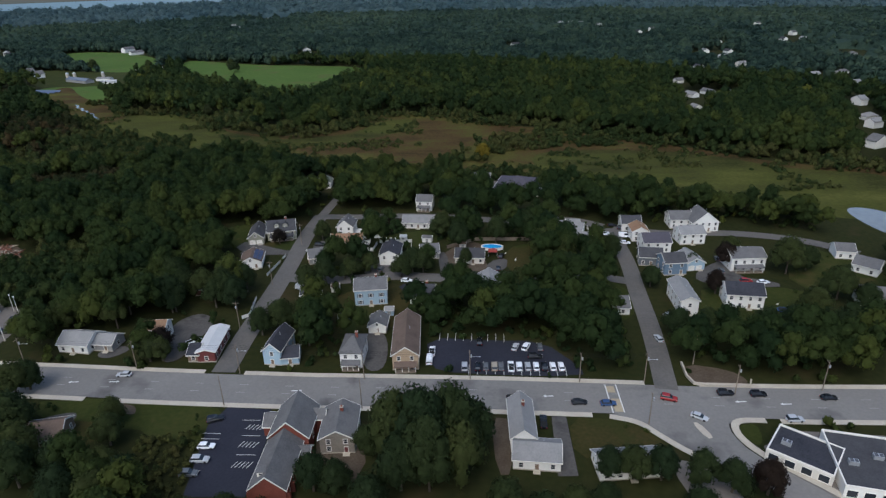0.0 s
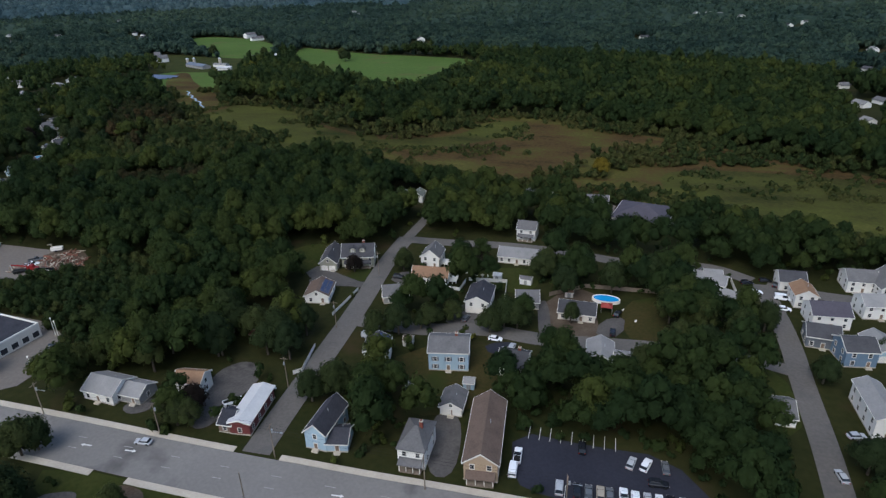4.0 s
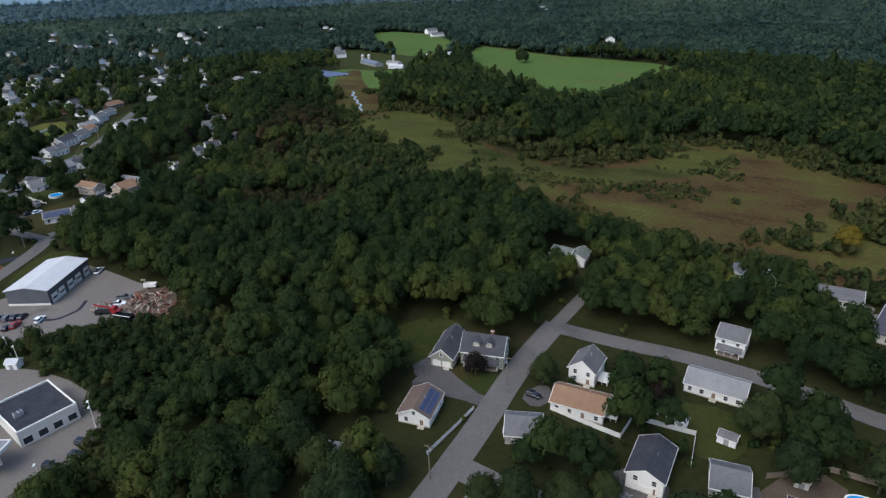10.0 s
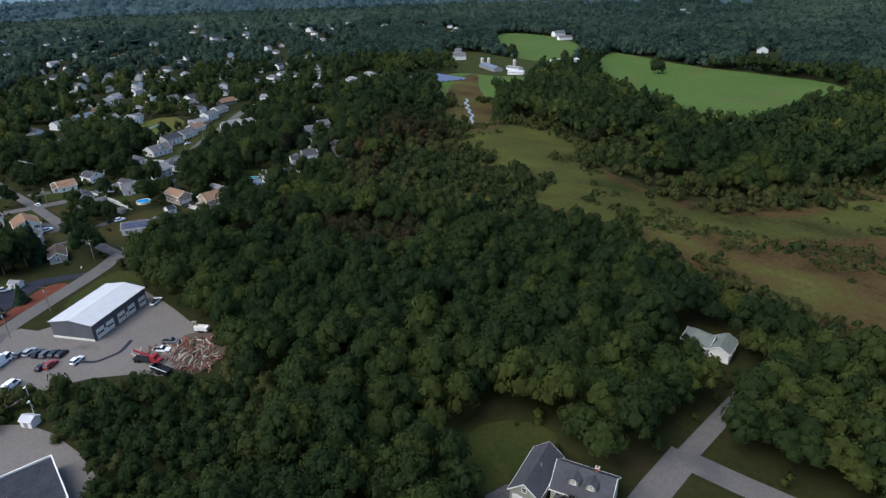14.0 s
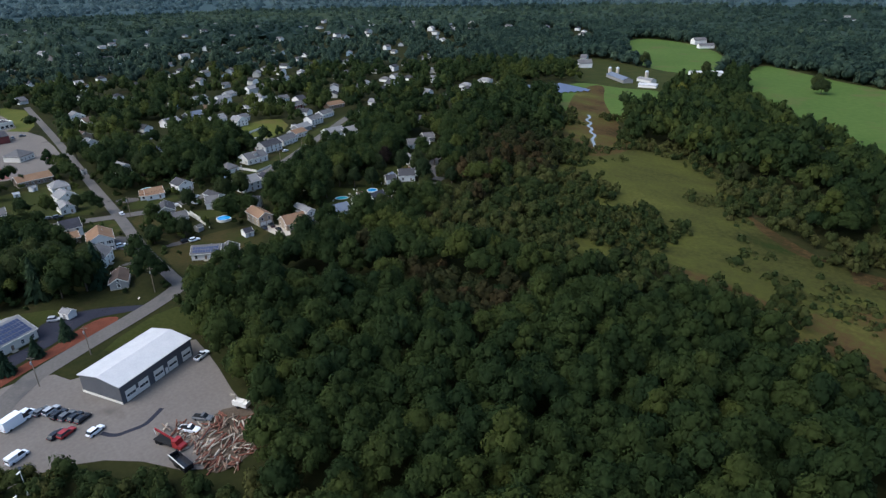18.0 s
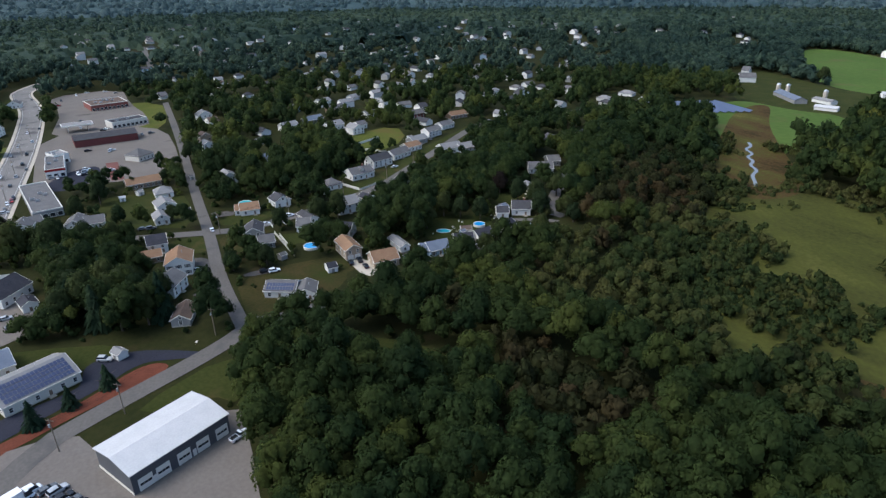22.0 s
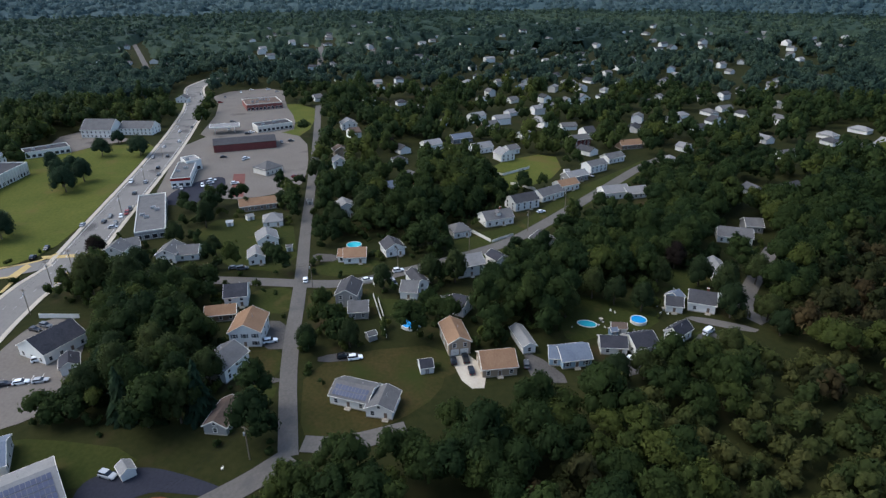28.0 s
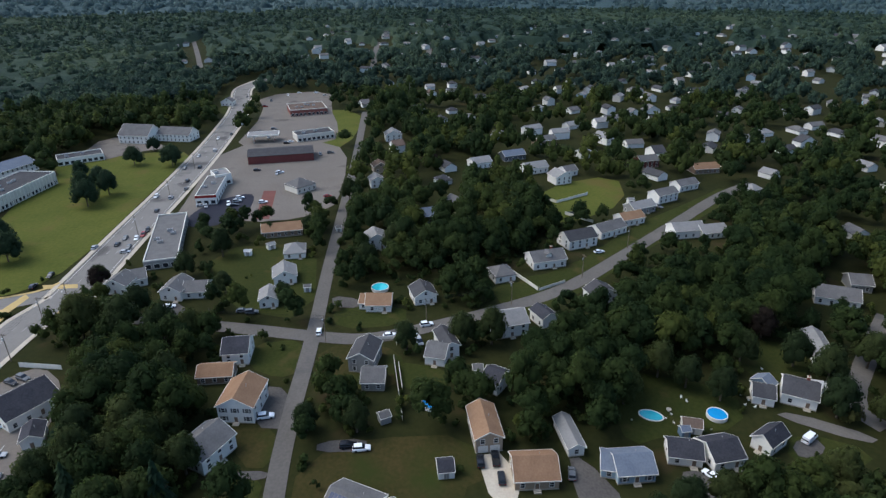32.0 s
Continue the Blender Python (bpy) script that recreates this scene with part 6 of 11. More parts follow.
road("street", [(-326.1, 437.0), (-336.0, 433.4), (-361.2, 460.5), (-380.1, 481.8)], 6, M_STREET, "asphalt lane among trees")
road("street", [(-1059.8, 88.7), (-1250.9, 38.6), (-1485.4, -25.2)], 7, M_STREET, "asphalt street up the far slope")
clear_line([(-988.0, 103.4), (-1250.9, 38.6), (-1485.4, -25.2)], 18)
house(-1220, -63, 12, 13, 8, 3.0, 'x', 'white', 'charcoal', detail=0, group='distant houses', yard=8)
clear_line([(-1220, -63), (-1131, -30)], 17)
house(-1149, -16, 15, 12, 8, 3.0, 'hip', 'white', 'lightgray', detail=0, group='distant houses', yard=8)
clear_line([(-1149, -16), (-1109, -3)], 5)
house(-1103, 20, 6, 12, 8, 5.1, 'x', 'white', 'lightgray', detail=0, group='distant houses', yard=8)
clear_line([(-1103, 20), (-1065, 32)], 5)
house(-1067, 48, 4, 13, 8, 3.0, 'hip', 'white', 'gray', detail=0, group='distant houses', yard=8)
clear_line([(-1067, 48), (-1030, 59)], 5)
house(-1108, 56, 7, 13, 8, 3.0, 'hip', 'white', 'gray', detail=0, group='distant houses', yard=8)
clear_line([(-1108, 56), (-1070, 66)], 5)
house(-1261, -13, 12, 10, 8, 5.1, 'x', 'white', 'charcoal', detail=0, group='distant houses', yard=8)
clear_line([(-1261, -13), (-1168, 15)], 17)
house(-1319, 6, 7, 14, 8, 5.1, 'hip', 'white', 'charcoal', detail=0, group='distant houses', yard=8)
clear_line([(-1319, 6), (-1222, 32)], 17)
house(-1113, 88, 95, 12, 8, 3.0, 'y', 'white', 'charcoal', detail=0, group='distant houses', yard=8)
clear_line([(-1113, 88), (-1075, 97)], 5)
house(-1065, 116, 101, 11, 8, 3.0, 'x', 'white', 'lightgray', detail=0, group='distant houses', yard=8)
clear_line([(-1065, 116), (-1028, 124)], 5)
road("street", [(-1021.7, 308.6), (-1319.0, 320.1)], 8, M_STREET, "far street between the trees")
road("street", [(-1035.0, 378.0), (-1301.6, 409.2)], 8, M_STREET, "far street between the trees")

wall_line = [(74.6, 165.0), (73.8, 158.0), (74.6, 154.2), (78, 153.0), (90.5, 152.2), (92, 155.0)]
patch('terrace', [(75.4, 165), (74.6, 158), (75.4, 154.8), (78, 153.6), (90, 152.8), (91.4, 156), (88, 161)], M_DIRT, 'bare sandy terrace behind a low wall', 'terrace', rounded=1)
sheet("retaining_wall", ribbon([Vector(q) for q in wall_line], -0.25, 0.25, 0.1, 0.9), M_CONCRETE, "low pale concrete retaining wall at the corner", "wall")

# road markings
patch('traffic_island', [(67.6, 136.7), (69.5, 136.8), (71.4, 130.7), (69.3, 130.1)], M_CONCRETE, 'narrow pale concrete traffic island', 'traffic island', lift=0.32, rounded=1, clear=False)
def lane_marks(line, offsets, step, length, mat, name, label):
    p = smooth_line(line)
    dist = 0.0
    for a, b in zip(p, p[1:]):
        L = (b - a).length
        while dist < L:
            q = a.lerp(b, dist / L)
            d = (b - a).normalized()
            for o in offsets:
                mark(name, q.x - d.y * o, q.y + d.x * o, math.degrees(math.atan2(d.y, d.x)), length, 0.16, mat, label)
            dist += step
        dist -= L


lane_marks(main_line, (-1.9, 1.9), 14, 2.6, M_WORNPAINT, "lane_line", "short white painted lane line")
lane_marks(west_line, (-1.9, 1.9), 14, 3.0, M_WORNPAINT, "lane_line", "short white painted lane line")
for line in (west_line,):
    p = smooth_line(line)
    for o in (-6.9, 6.9):
        sheet("edge_line", ribbon(p, o - 0.08, o + 0.08, 0.215), M_PAINT, "white painted edge line", "road marking")
turn_arrow(-114.3, 158.9, 180)
turn_arrow(-101.7, 158.9, 0)
turn_arrow(-44.6, 154.6, 0)
turn_arrow(30.4, 149.9, 180)
turn_arrow(84.7, 145.5, 180)
turn_arrow(96.8, 144.0, 180)
patch('crossing_marking', [(-424.7, 164.0), (-437.4, 166.9), (-434.3, 169.8), (-421.0, 167.4)], M_YELLOWPAINT, 'worn yellow painted crossing at the junction', 'road marking', lift=0.23, rounded=0)
patch('crossing_marking', [(-444.6, 169.9), (-443.7, 183.7), (-440.2, 185.1), (-440.9, 172.2)], M_YELLOWPAINT, 'worn yellow painted crossing at the junction', 'road marking', lift=0.23, rounded=0)
patch('crossing_marking', [(-414.0, 184.8), (-424.8, 186.1), (-422.4, 188.2), (-411.4, 187.1)], M_YELLOWPAINT, 'worn yellow painted crossing at the junction', 'road marking', lift=0.23, rounded=0)
crossing(49.4, 148.2)

# -------------------------------------------------------------- buildings south of the main road
house(20.8, 135.0, -2, 6.3, 16.0, 4.5, 'y', 'white', 'lightgray', pitch=0.8, chimney=1, shutters=None)
house(23.5, 124.2, -7, 11.8, 8.0, 3.2, 'x', 'white', 'lightgray')
house(-28.0, 134.3, 1, 9.0, 13.0, 4.8, 'y', 'stone', 'gray', label='two-storey grey stone house with a gabled slate roof', chimney=1, door='darkred')
house(45.9, 120.7, 3, 16.5, 8.0, 2.6, 'x', 'white', 'lightgray')
clear_line([(-107, 134), (-99, 124)], 5)
house(-106.9, 133.7, 10, 9.8, 9.0, 3.0, 'x', 'brown', 'brown', solar=0)

# north of the main road
clear_line([(-122, 179), (-113, 171)], 5)
house(-122.3, 179.5, -8, 10.7, 9.0, 3.2, 'x', 'white', 'lightgray')
clear_line([(-115, 180), (-106, 172)], 5)
house(-114.5, 179.8, -6, 9.1, 7.0, 2.7, 'x', 'gray', 'lightgray')
house(-99.1, 185.0, 2, 8.3, 6.4, 5.0, 'x', 'offwhite', 'tan', porch=0)
house(-81.1, 173.5, -2, 3.7, 7.0, 2.8, 'x', 'brown', 'dark', detail=1)
house(-77.2, 178.0, 2, 5.7, 16.1, 3.8, 'y', 'darkred', 'white', label='long low red shop with a patched white metal roof', name='shop', category='shop', pitch=0.3, detail=1)
house(-54.4, 174.9, -7, 5.8, 13.0, 5.4, 'y', 'paleblue', 'dark', pitch=0.9, chimney=0)
house(-50.0, 172.1, 7, 5.5, 7.0, 2.8, 'x', 'paleblue', 'dark')
house(-29.3, 172.0, -3, 6.9, 11.0, 6.0, 'hip', 'white', 'gray', porch=1, pitch=0.5, chimney=1)
house(-12.4, 176.9, 1, 8.2, 24.0, 5.5, 'y', 'tan', 'brown', label='long tan two-storey hall with a brown gabled roof and white portico', porch=1, pitch=0.7, category='hall', name='hall')
clear_line([(-23, 191), (-21, 179)], 3)
house(-23.2, 191.2, -2, 6.1, 8.0, 2.8, 'y', 'white', 'gray', garage=1)
house(-28.1, 213.0, 5, 12.1, 10.5, 6.6, 'x', 'paleblue', 'gray', chimney=1, pitch=0.45, shutters='slate')
house(-50.6, 210.5, 8, 7.4, 8.5, 5.4, 'y', 'white', 'charcoal', solar=1)
house(-8.0, 212.4, -6, 8.7, 10.0, 3.4, 'x', 'white', 'charcoal', chimney=1)
house(17.8, 218.4, -2, 7.7, 11.0, 4.6, 'y', 'white', 'lightgray', dormer=0)
house(25.6, 216.6, -7, 7.5, 9.0, 3.2, 'x', 'white', 'lightgray')
clear_line([(11, 247), (11, 234)], 6)
house(11.4, 247.2, -6, 12.5, 9.0, 3.0, 'x', 'offwhite', 'charcoal')
house(-23.3, 249.6, -3, 8.4, 13.0, 4.6, 'y', 'white', 'dark', garage=2, pitch=0.5)
house(-6.5, 253.0, 5, 8.1, 9.0, 3.0, 'x', 'gray', 'gray', detail=1)
clear_line([(-45, 267), (-42, 254)], 7)
house(-44.9, 266.5, -0, 14.3, 9.0, 3.2, 'x', 'white', 'tan', deck=1, chimney=0)
clear_line([(-47, 282), (-44, 269)], 4)
house(-47.3, 281.6, -4, 7.7, 9.3, 4.8, 'y', 'white', 'gray', pitch=0.8, deck=1)
clear_line([(-12, 290), (-12, 277)], 8)
house(-12.3, 289.6, -6, 15.7, 9.0, 3.0, 'x', 'white', 'lightgray')
clear_line([(-10, 315), (-10, 301)], 4)
house(-10.0, 314.6, -8, 8.3, 9.0, 5.2, 'x', 'white', 'gray', porch=1)
house(-77.8, 276.7, 11, 13.1, 9.5, 4.6, 'x', 'sage', 'charcoal', dormer=2, pitch=0.8, porch=1, chimney=1)
clear_line([(-89, 274), (-81, 260)], 3)
house(-88.7, 273.8, 8, 6.9, 15.0, 3.4, 'y', 'sage', 'charcoal', garage=2, pitch=0.8)
house(-83.3, 245.7, 8, 8.8, 11.2, 3.0, 'y', 'white', 'brown', solar=1, pitch=0.5, yard=5)
clear_line([(-84, 248), (-74, 230)], 9)
house(-55.3, 250.0, 18, 9.2, 9.0, 3.0, 'x', 'gray', 'gray')
house(-95.0, 219.4, 11, 6.0, 7.0, 2.8, 'x', 'darkred', 'lightgray', detail=1, yard=4)
clear_line([(-96, 221), (-80, 203)], 6.5)
clear_line([(-70, 355), (-67, 342)], 3)
house(-69.8, 354.6, 1, 5.9, 9.0, 3.6, 'y', 'white', 'green')
clear_line([(-77, 355), (-74, 343)], 4)
house(-76.7, 355.1, -9, 8.5, 8.0, 3.0, 'x', 'gray', 'green', deck=0)
clear_line([(44, 344), (39, 323)], 13)
house(43.6, 343.9, -17, 25.8, 24.0, 3.6, 'hip', 'offwhite', 'purple', label='broad low care home with a dark hipped roof', category='care home', name='care_home', pitch=0.35, chimney=0)
clear_line([(2, 365), (1, 351)], 4)
house(1.7, 365.3, -22, 7.6, 9.0, 4.6, 'y', 'white', 'lightgray', detail=1)
clear_line([(-12, 364), (-12, 350)], 2)
house(-12.1, 364.2, -21, 4.7, 8.0, 4.6, 'y', 'white', 'gray', detail=1)
clear_line([(20, 360), (18, 346)], 8)
house(20.1, 359.9, -2, 15.4, 9.0, 3.0, 'x', 'offwhite', 'gray', detail=1)

# houses up the eastern street
clear_line([(88, 203), (81, 187)], 3)
house(88.1, 203.2, -3, 6.2, 17.0, 6.0, 'y', 'white', 'lightgray', pitch=0.5)
clear_line([(110, 204), (103, 191)], 6)
house(110.1, 203.7, -10, 12.9, 10.0, 5.6, 'x', 'white', 'dark')
clear_line([(124, 235), (117, 221)], 7)
house(124.1, 234.9, -0, 13.8, 11.0, 6.0, 'x', 'white', 'gray', porch=1, pitch=0.4)
clear_line([(94, 232), (88, 219)], 5)
house(93.8, 232.1, 4, 9.1, 9.0, 5.5, 'x', 'blue', 'charcoal')
clear_line([(88, 241), (83, 227)], 5)
house(87.6, 241.0, -10, 9.5, 9.0, 4.0, 'x', 'slate', 'charcoal')
clear_line([(103, 237), (97, 222)], 4)
house(103.2, 236.8, 5, 7.4, 11.0, 3.4, 'y', 'paleblue', 'lightgray', garage=2)
clear_line([(93, 254), (88, 240)], 6)
house(93.5, 254.3, -0, 11.9, 10.0, 5.0, 'x', 'white', 'purple')
clear_line([(90, 267), (85, 253)], 4)
house(90.1, 267.1, -3, 7.1, 9.0, 5.0, 'y', 'white', 'tan')
clear_line([(90, 279), (85, 265)], 5)
house(89.7, 279.5, -4, 9.0, 9.0, 4.0, 'x', 'white', 'charcoal')
clear_line([(114, 282), (108, 267)], 5)
house(113.9, 282.1, -3, 10.3, 10.0, 4.6, 'x', 'white', 'gray')
clear_line([(123, 278), (117, 263)], 6)
house(123.1, 277.7, 3, 12.2, 11.0, 4.8, 'y', 'white', 'gray', pitch=0.8)
clear_line([(112, 262), (106, 248)], 6)
house(111.9, 262.5, 3, 11.2, 9.0, 5.0, 'x', 'white', 'lightgray')
clear_line([(62, 279), (59, 264)], 3)
house(62.0, 279.1, -4, 6.2, 9.0, 3.0, 'x', 'white', 'lightgray', detail=1)
clear_line([(65, 201), (61, 188)], 2)
house(64.7, 200.7, -2, 4.8, 9.0, 3.0, 'x', 'white', 'gray', detail=1)
clear_line([(170, 243), (162, 231)], 4)
house(170.3, 242.8, -13, 7.3, 8.0, 3.6, 'x', 'white', 'gray', detail=1)
clear_line([(172, 228), (162, 215)], 5)
house(171.5, 227.5, -45, 9.2, 9.0, 3.4, 'x', 'white', 'gray', detail=1)
clear_line([(156, 201), (147, 189)], 4)
house(155.6, 200.8, -17, 8.4, 9.0, 4.6, 'x', 'offwhite', 'gray', detail=1)
clear_line([(61, 276), (57, 264)], 6)
house(60.8, 276.4, -23, 11.6, 8.0, 3.0, 'x', 'white', 'lightgray', detail=1)
clear_line([(64, 264), (60, 252)], 4)
house(63.9, 263.8, -30, 8.7, 8.0, 3.0, 'x', 'white', 'lightgray', detail=1)

# houses of the western streets
house(-315.9, 295.2, 58, 11.7, 9.0, 3.0, 'x', 'white', 'gray', solar=1, pitch=0.45)
house(-309.8, 302.4, 67, 7.4, 9.0, 3.0, 'y', 'white', 'gray', pitch=0.45)
house(-337.4, 329.3, 91, 7.0, 13.2, 4.6, 'y', 'beige', 'tan', garage=2)
house(-321.7, 338.8, 86, 10.6, 9.7, 3.1, 'x', 'beige', 'tan', pitch=0.6)
house(-332.7, 351.0, 92, 4.1, 12.3, 2.8, 'y', 'white', 'lightgray', name='garage', category='garage', detail=1)
house(-320.3, 363.0, 88, 9.3, 8.8, 2.9, 'x', 'paleblue', 'bluegray', shutters='slate')
house(-321.6, 357.8, 72, 3.7, 7.0, 2.8, 'x', 'paleblue', 'bluegray', detail=1)
house(-323.2, 378.1, 73, 8.2, 7.0, 2.7, 'x', 'white', 'dark')
house(-321.8, 386.9, 95, 8.2, 8.8, 3.1, 'x', 'white', 'dark')
clear_line([(-324, 402), (-314, 394)], 3)
house(-324.1, 401.9, 28, 5.2, 8.1, 3.5, 'y', 'white', 'dark', pitch=0.8, shutters='darkgray')
clear_line([(-343, 411), (-333, 404)], 3)
house(-342.6, 411.4, 64, 5.6, 7.0, 2.8, 'x', 'white', 'charcoal')
clear_line([(-342, 422), (-331, 413)], 5)
house(-341.7, 422.0, 57, 9.0, 9.7, 3.5, 'x', 'white', 'charcoal', chimney=1)
clear_line([(-362, 442), (-349, 431)], 3)
house(-361.6, 441.8, 71, 5.4, 15.0, 4.0, 'y', 'white', 'lightgray')
clear_line([(-393, 471), (-382, 461)], 7)
house(-392.9, 471.4, 61, 14.5, 10.0, 3.2, 'x', 'white', 'gray')
clear_line([(-402, 487), (-391, 477)], 4)
house(-401.7, 487.1, 71, 7.6, 9.0, 3.2, 'x', 'gray', 'gray', detail=1)
clear_line([(-357, 263), (-343, 267)], 5)
house(-356.6, 263.5, 80, 10.0, 12.3, 5.6, 'y', 'white', 'tan', shutters='darkgray')
clear_line([(-373, 253), (-362, 256)], 5)
house(-373.0, 252.7, 89, 10.3, 7.0, 2.8, 'x', 'brown', 'tan', detail=1)
house(-338.8, 257.0, 147, 11.3, 10.0, 4.6, 'x', 'white', 'gray')
house(-313.8, 259.5, 70, 6.3, 11.0, 2.8, 'y', 'gray', 'brown', detail=1)
clear_line([(-363, 201), (-351, 210)], 7)
house(-363.5, 201.3, 142, 14.5, 13.0, 4.0, 'x', 'white', 'dark', name='clinic', category='clinic')
clear_line([(-350, 210), (-340, 217)], 3)
house(-350.1, 210.2, 107, 5.1, 7.0, 3.0, 'y', 'white', 'dark')
clear_line([(-384, 257), (-371, 261)], 4)
house(-383.8, 257.2, 89, 8.0, 10.0, 4.4, 'x', 'white', 'dark')
clear_line([(-411, 303), (-397, 303)], 5)
house(-410.7, 303.1, 83, 9.1, 9.0, 3.0, 'x', 'white', 'tan')
clear_line([(-412, 298), (-400, 298)], 2)
house(-412.2, 298.0, 75, 3.0, 7.0, 2.8, 'x', 'white', 'tan', detail=1)
clear_line([(-375, 298), (-361, 298)], 4)
house(-375.0, 297.9, 74, 7.8, 11.0, 5.0, 'y', 'gray', 'charcoal', dormer=0)
clear_line([(-364, 300), (-352, 301)], 3)
house(-364.2, 300.4, 83, 6.7, 8.0, 3.0, 'x', 'gray', 'gray', detail=1)
clear_line([(-375, 321), (-362, 320)], 3)
house(-374.7, 321.0, 69, 6.3, 9.0, 3.2, 'x', 'white', 'gray')
clear_line([(-379, 324), (-365, 323)], 3)
house(-379.3, 324.2, 101, 5.2, 11.0, 4.6, 'y', 'white', 'charcoal')
clear_line([(-389, 346), (-375, 343)], 6)
house(-388.6, 346.3, 100, 11.8, 10.0, 4.8, 'x', 'white', 'lightgray')
clear_line([(-392, 360), (-380, 356)], 3)
house(-392.0, 360.1, 109, 5.9, 8.0, 4.0, 'y', 'white', 'dark')
clear_line([(-358, 336), (-346, 334)], 3)
house(-357.9, 336.4, 49, 5.7, 8.0, 4.0, 'x', 'white', 'dark', detail=1)
clear_line([(-438, 373), (-424, 369)], 7)
house(-438.1, 373.3, 99, 14.5, 10.0, 3.6, 'x', 'white', 'gray', chimney=1, dormer=1)
clear_line([(-456, 393), (-442, 388)], 7)
house(-456.0, 392.8, 106, 14.6, 10.0, 4.4, 'x', 'white', 'charcoal')
clear_line([(-466, 411), (-452, 405)], 8)
house(-466.3, 410.7, 115, 16.1, 9.0, 3.4, 'x', 'white', 'gray')
clear_line([(-478, 426), (-464, 420)], 6)
house(-477.8, 425.9, 107, 12.5, 8.1, 3.4, 'x', 'white', 'tan')
clear_line([(-492, 437), (-478, 431)], 7)
house(-491.8, 437.1, 109, 14.0, 8.1, 3.4, 'x', 'gray', 'lightgray')
clear_line([(-506, 456), (-492, 449)], 7)
house(-505.8, 455.8, 112, 14.0, 8.1, 4.6, 'x', 'white', 'gray', detail=1)
clear_line([(-522, 476), (-508, 468)], 7)
house(-522.4, 475.9, 109, 13.5, 8.1, 3.4, 'x', 'white', 'gray', detail=1)
clear_line([(-428, 352), (-414, 349)], 4)
house(-427.6, 352.3, 102, 8.6, 9.0, 3.4, 'hip', 'white', 'gray')
clear_line([(-414, 319), (-401, 318)], 4)
house(-414.3, 319.5, 100, 8.3, 9.0, 3.6, 'y', 'white', 'charcoal')
clear_line([(-466, 303), (-451, 303)], 4)
house(-465.6, 302.7, 99, 8.4, 9.0, 5.4, 'y', 'white', 'lightgray')
clear_line([(-551, 305), (-535, 305)], 4)
house(-551.1, 304.6, 100, 7.6, 8.1, 4.6, 'y', 'white', 'lightgray', detail=1)
clear_line([(-580, 307), (-563, 307)], 4)
house(-579.8, 307.1, 101, 8.5, 8.1, 4.0, 'y', 'beige', 'brown', detail=1)
clear_line([(-494, 329), (-478, 327)], 5)
house(-493.6, 328.8, 100, 9.4, 9.9, 4.2, 'x', 'slate', 'bluegray', detail=1)
clear_line([(-508, 346), (-492, 343)], 5)
house(-508.0, 345.5, 119, 9.6, 10.8, 4.0, 'y', 'darkred', 'gray', detail=1)
clear_line([(-462, 267), (-447, 270)], 5)
house(-461.7, 267.4, 93, 9.1, 10.0, 3.0, 'hip', 'white', 'lightgray')
clear_line([(-438, 266), (-424, 268)], 4)
house(-438.0, 265.7, 98, 8.8, 10.0, 3.4, 'y', 'white', 'lightgray')
clear_line([(-419, 262), (-406, 265)], 3)
house(-419.1, 262.1, 94, 6.5, 9.0, 3.4, 'y', 'white', 'lightgray')
clear_line([(-487, 259), (-472, 261)], 9)
house(-486.6, 259.0, 97, 18.3, 9.0, 3.0, 'x', 'brown', 'tan', detail=1)
clear_line([(-430, 226), (-416, 231)], 4)
house(-430.1, 225.9, 79, 8.1, 11.0, 4.0, 'y', 'white', 'gray')
clear_line([(-430, 233), (-417, 238)], 4)
house(-430.0, 233.5, 88, 8.4, 9.0, 3.0, 'x', 'white', 'gray', detail=1)
clear_line([(-437, 203), (-424, 209)], 5)
house(-437.0, 203.0, 79, 9.3, 9.0, 4.0, 'y', 'white', 'gray')
clear_line([(-443, 207), (-429, 213)], 4)
house(-442.6, 206.9, 109, 7.4, 9.0, 3.4, 'x', 'white', 'gray', detail=1)
clear_line([(-459, 446), (-446, 438)], 7)
house(-459.5, 445.5, 93, 14.5, 9.0, 4.0, 'x', 'white', 'lightgray', detail=1)
clear_line([(-405, 386), (-393, 381)], 5)
house(-405.5, 385.6, 103, 9.8, 8.0, 3.6, 'y', 'white', 'charcoal', detail=1)
clear_line([(-626, 424), (-606, 418)], 8)
house(-626.3, 423.6, 110, 15.3, 9.0, 4.0, 'x', 'brown', 'gray', detail=1)
clear_line([(-594, 394), (-577, 390)], 7)
house(-594.2, 393.5, 106, 15.0, 9.0, 3.6, 'x', 'slate', 'bluegray', detail=1)
clear_line([(-580, 370), (-563, 367)], 6)
house(-580.0, 369.5, 109, 12.8, 9.0, 4.0, 'x', 'white', 'lightgray', detail=1)
clear_line([(-565, 401), (-548, 396)], 7)
house(-564.5, 400.6, 108, 14.4, 9.0, 4.0, 'x', 'white', 'lightgray', detail=1)
clear_line([(-543, 410), (-527, 405)], 5)
house(-543.1, 410.2, 106, 10.0, 9.9, 4.6, 'y', 'white', 'lightgray', detail=1)
clear_line([(-557, 419), (-541, 414)], 4)
house(-556.7, 419.3, 112, 8.6, 8.1, 3.4, 'x', 'white', 'gray', detail=1)
clear_line([(-593, 442), (-576, 436)], 6)
house(-592.6, 442.2, 107, 12.5, 8.1, 3.0, 'x', 'white', 'lightgray', detail=1)
clear_line([(-567, 473), (-551, 465)], 6)
house(-566.8, 472.7, 99, 12.7, 9.0, 4.6, 'x', 'darkred', 'gray', detail=1)
clear_line([(-551, 502), (-536, 494)], 8)
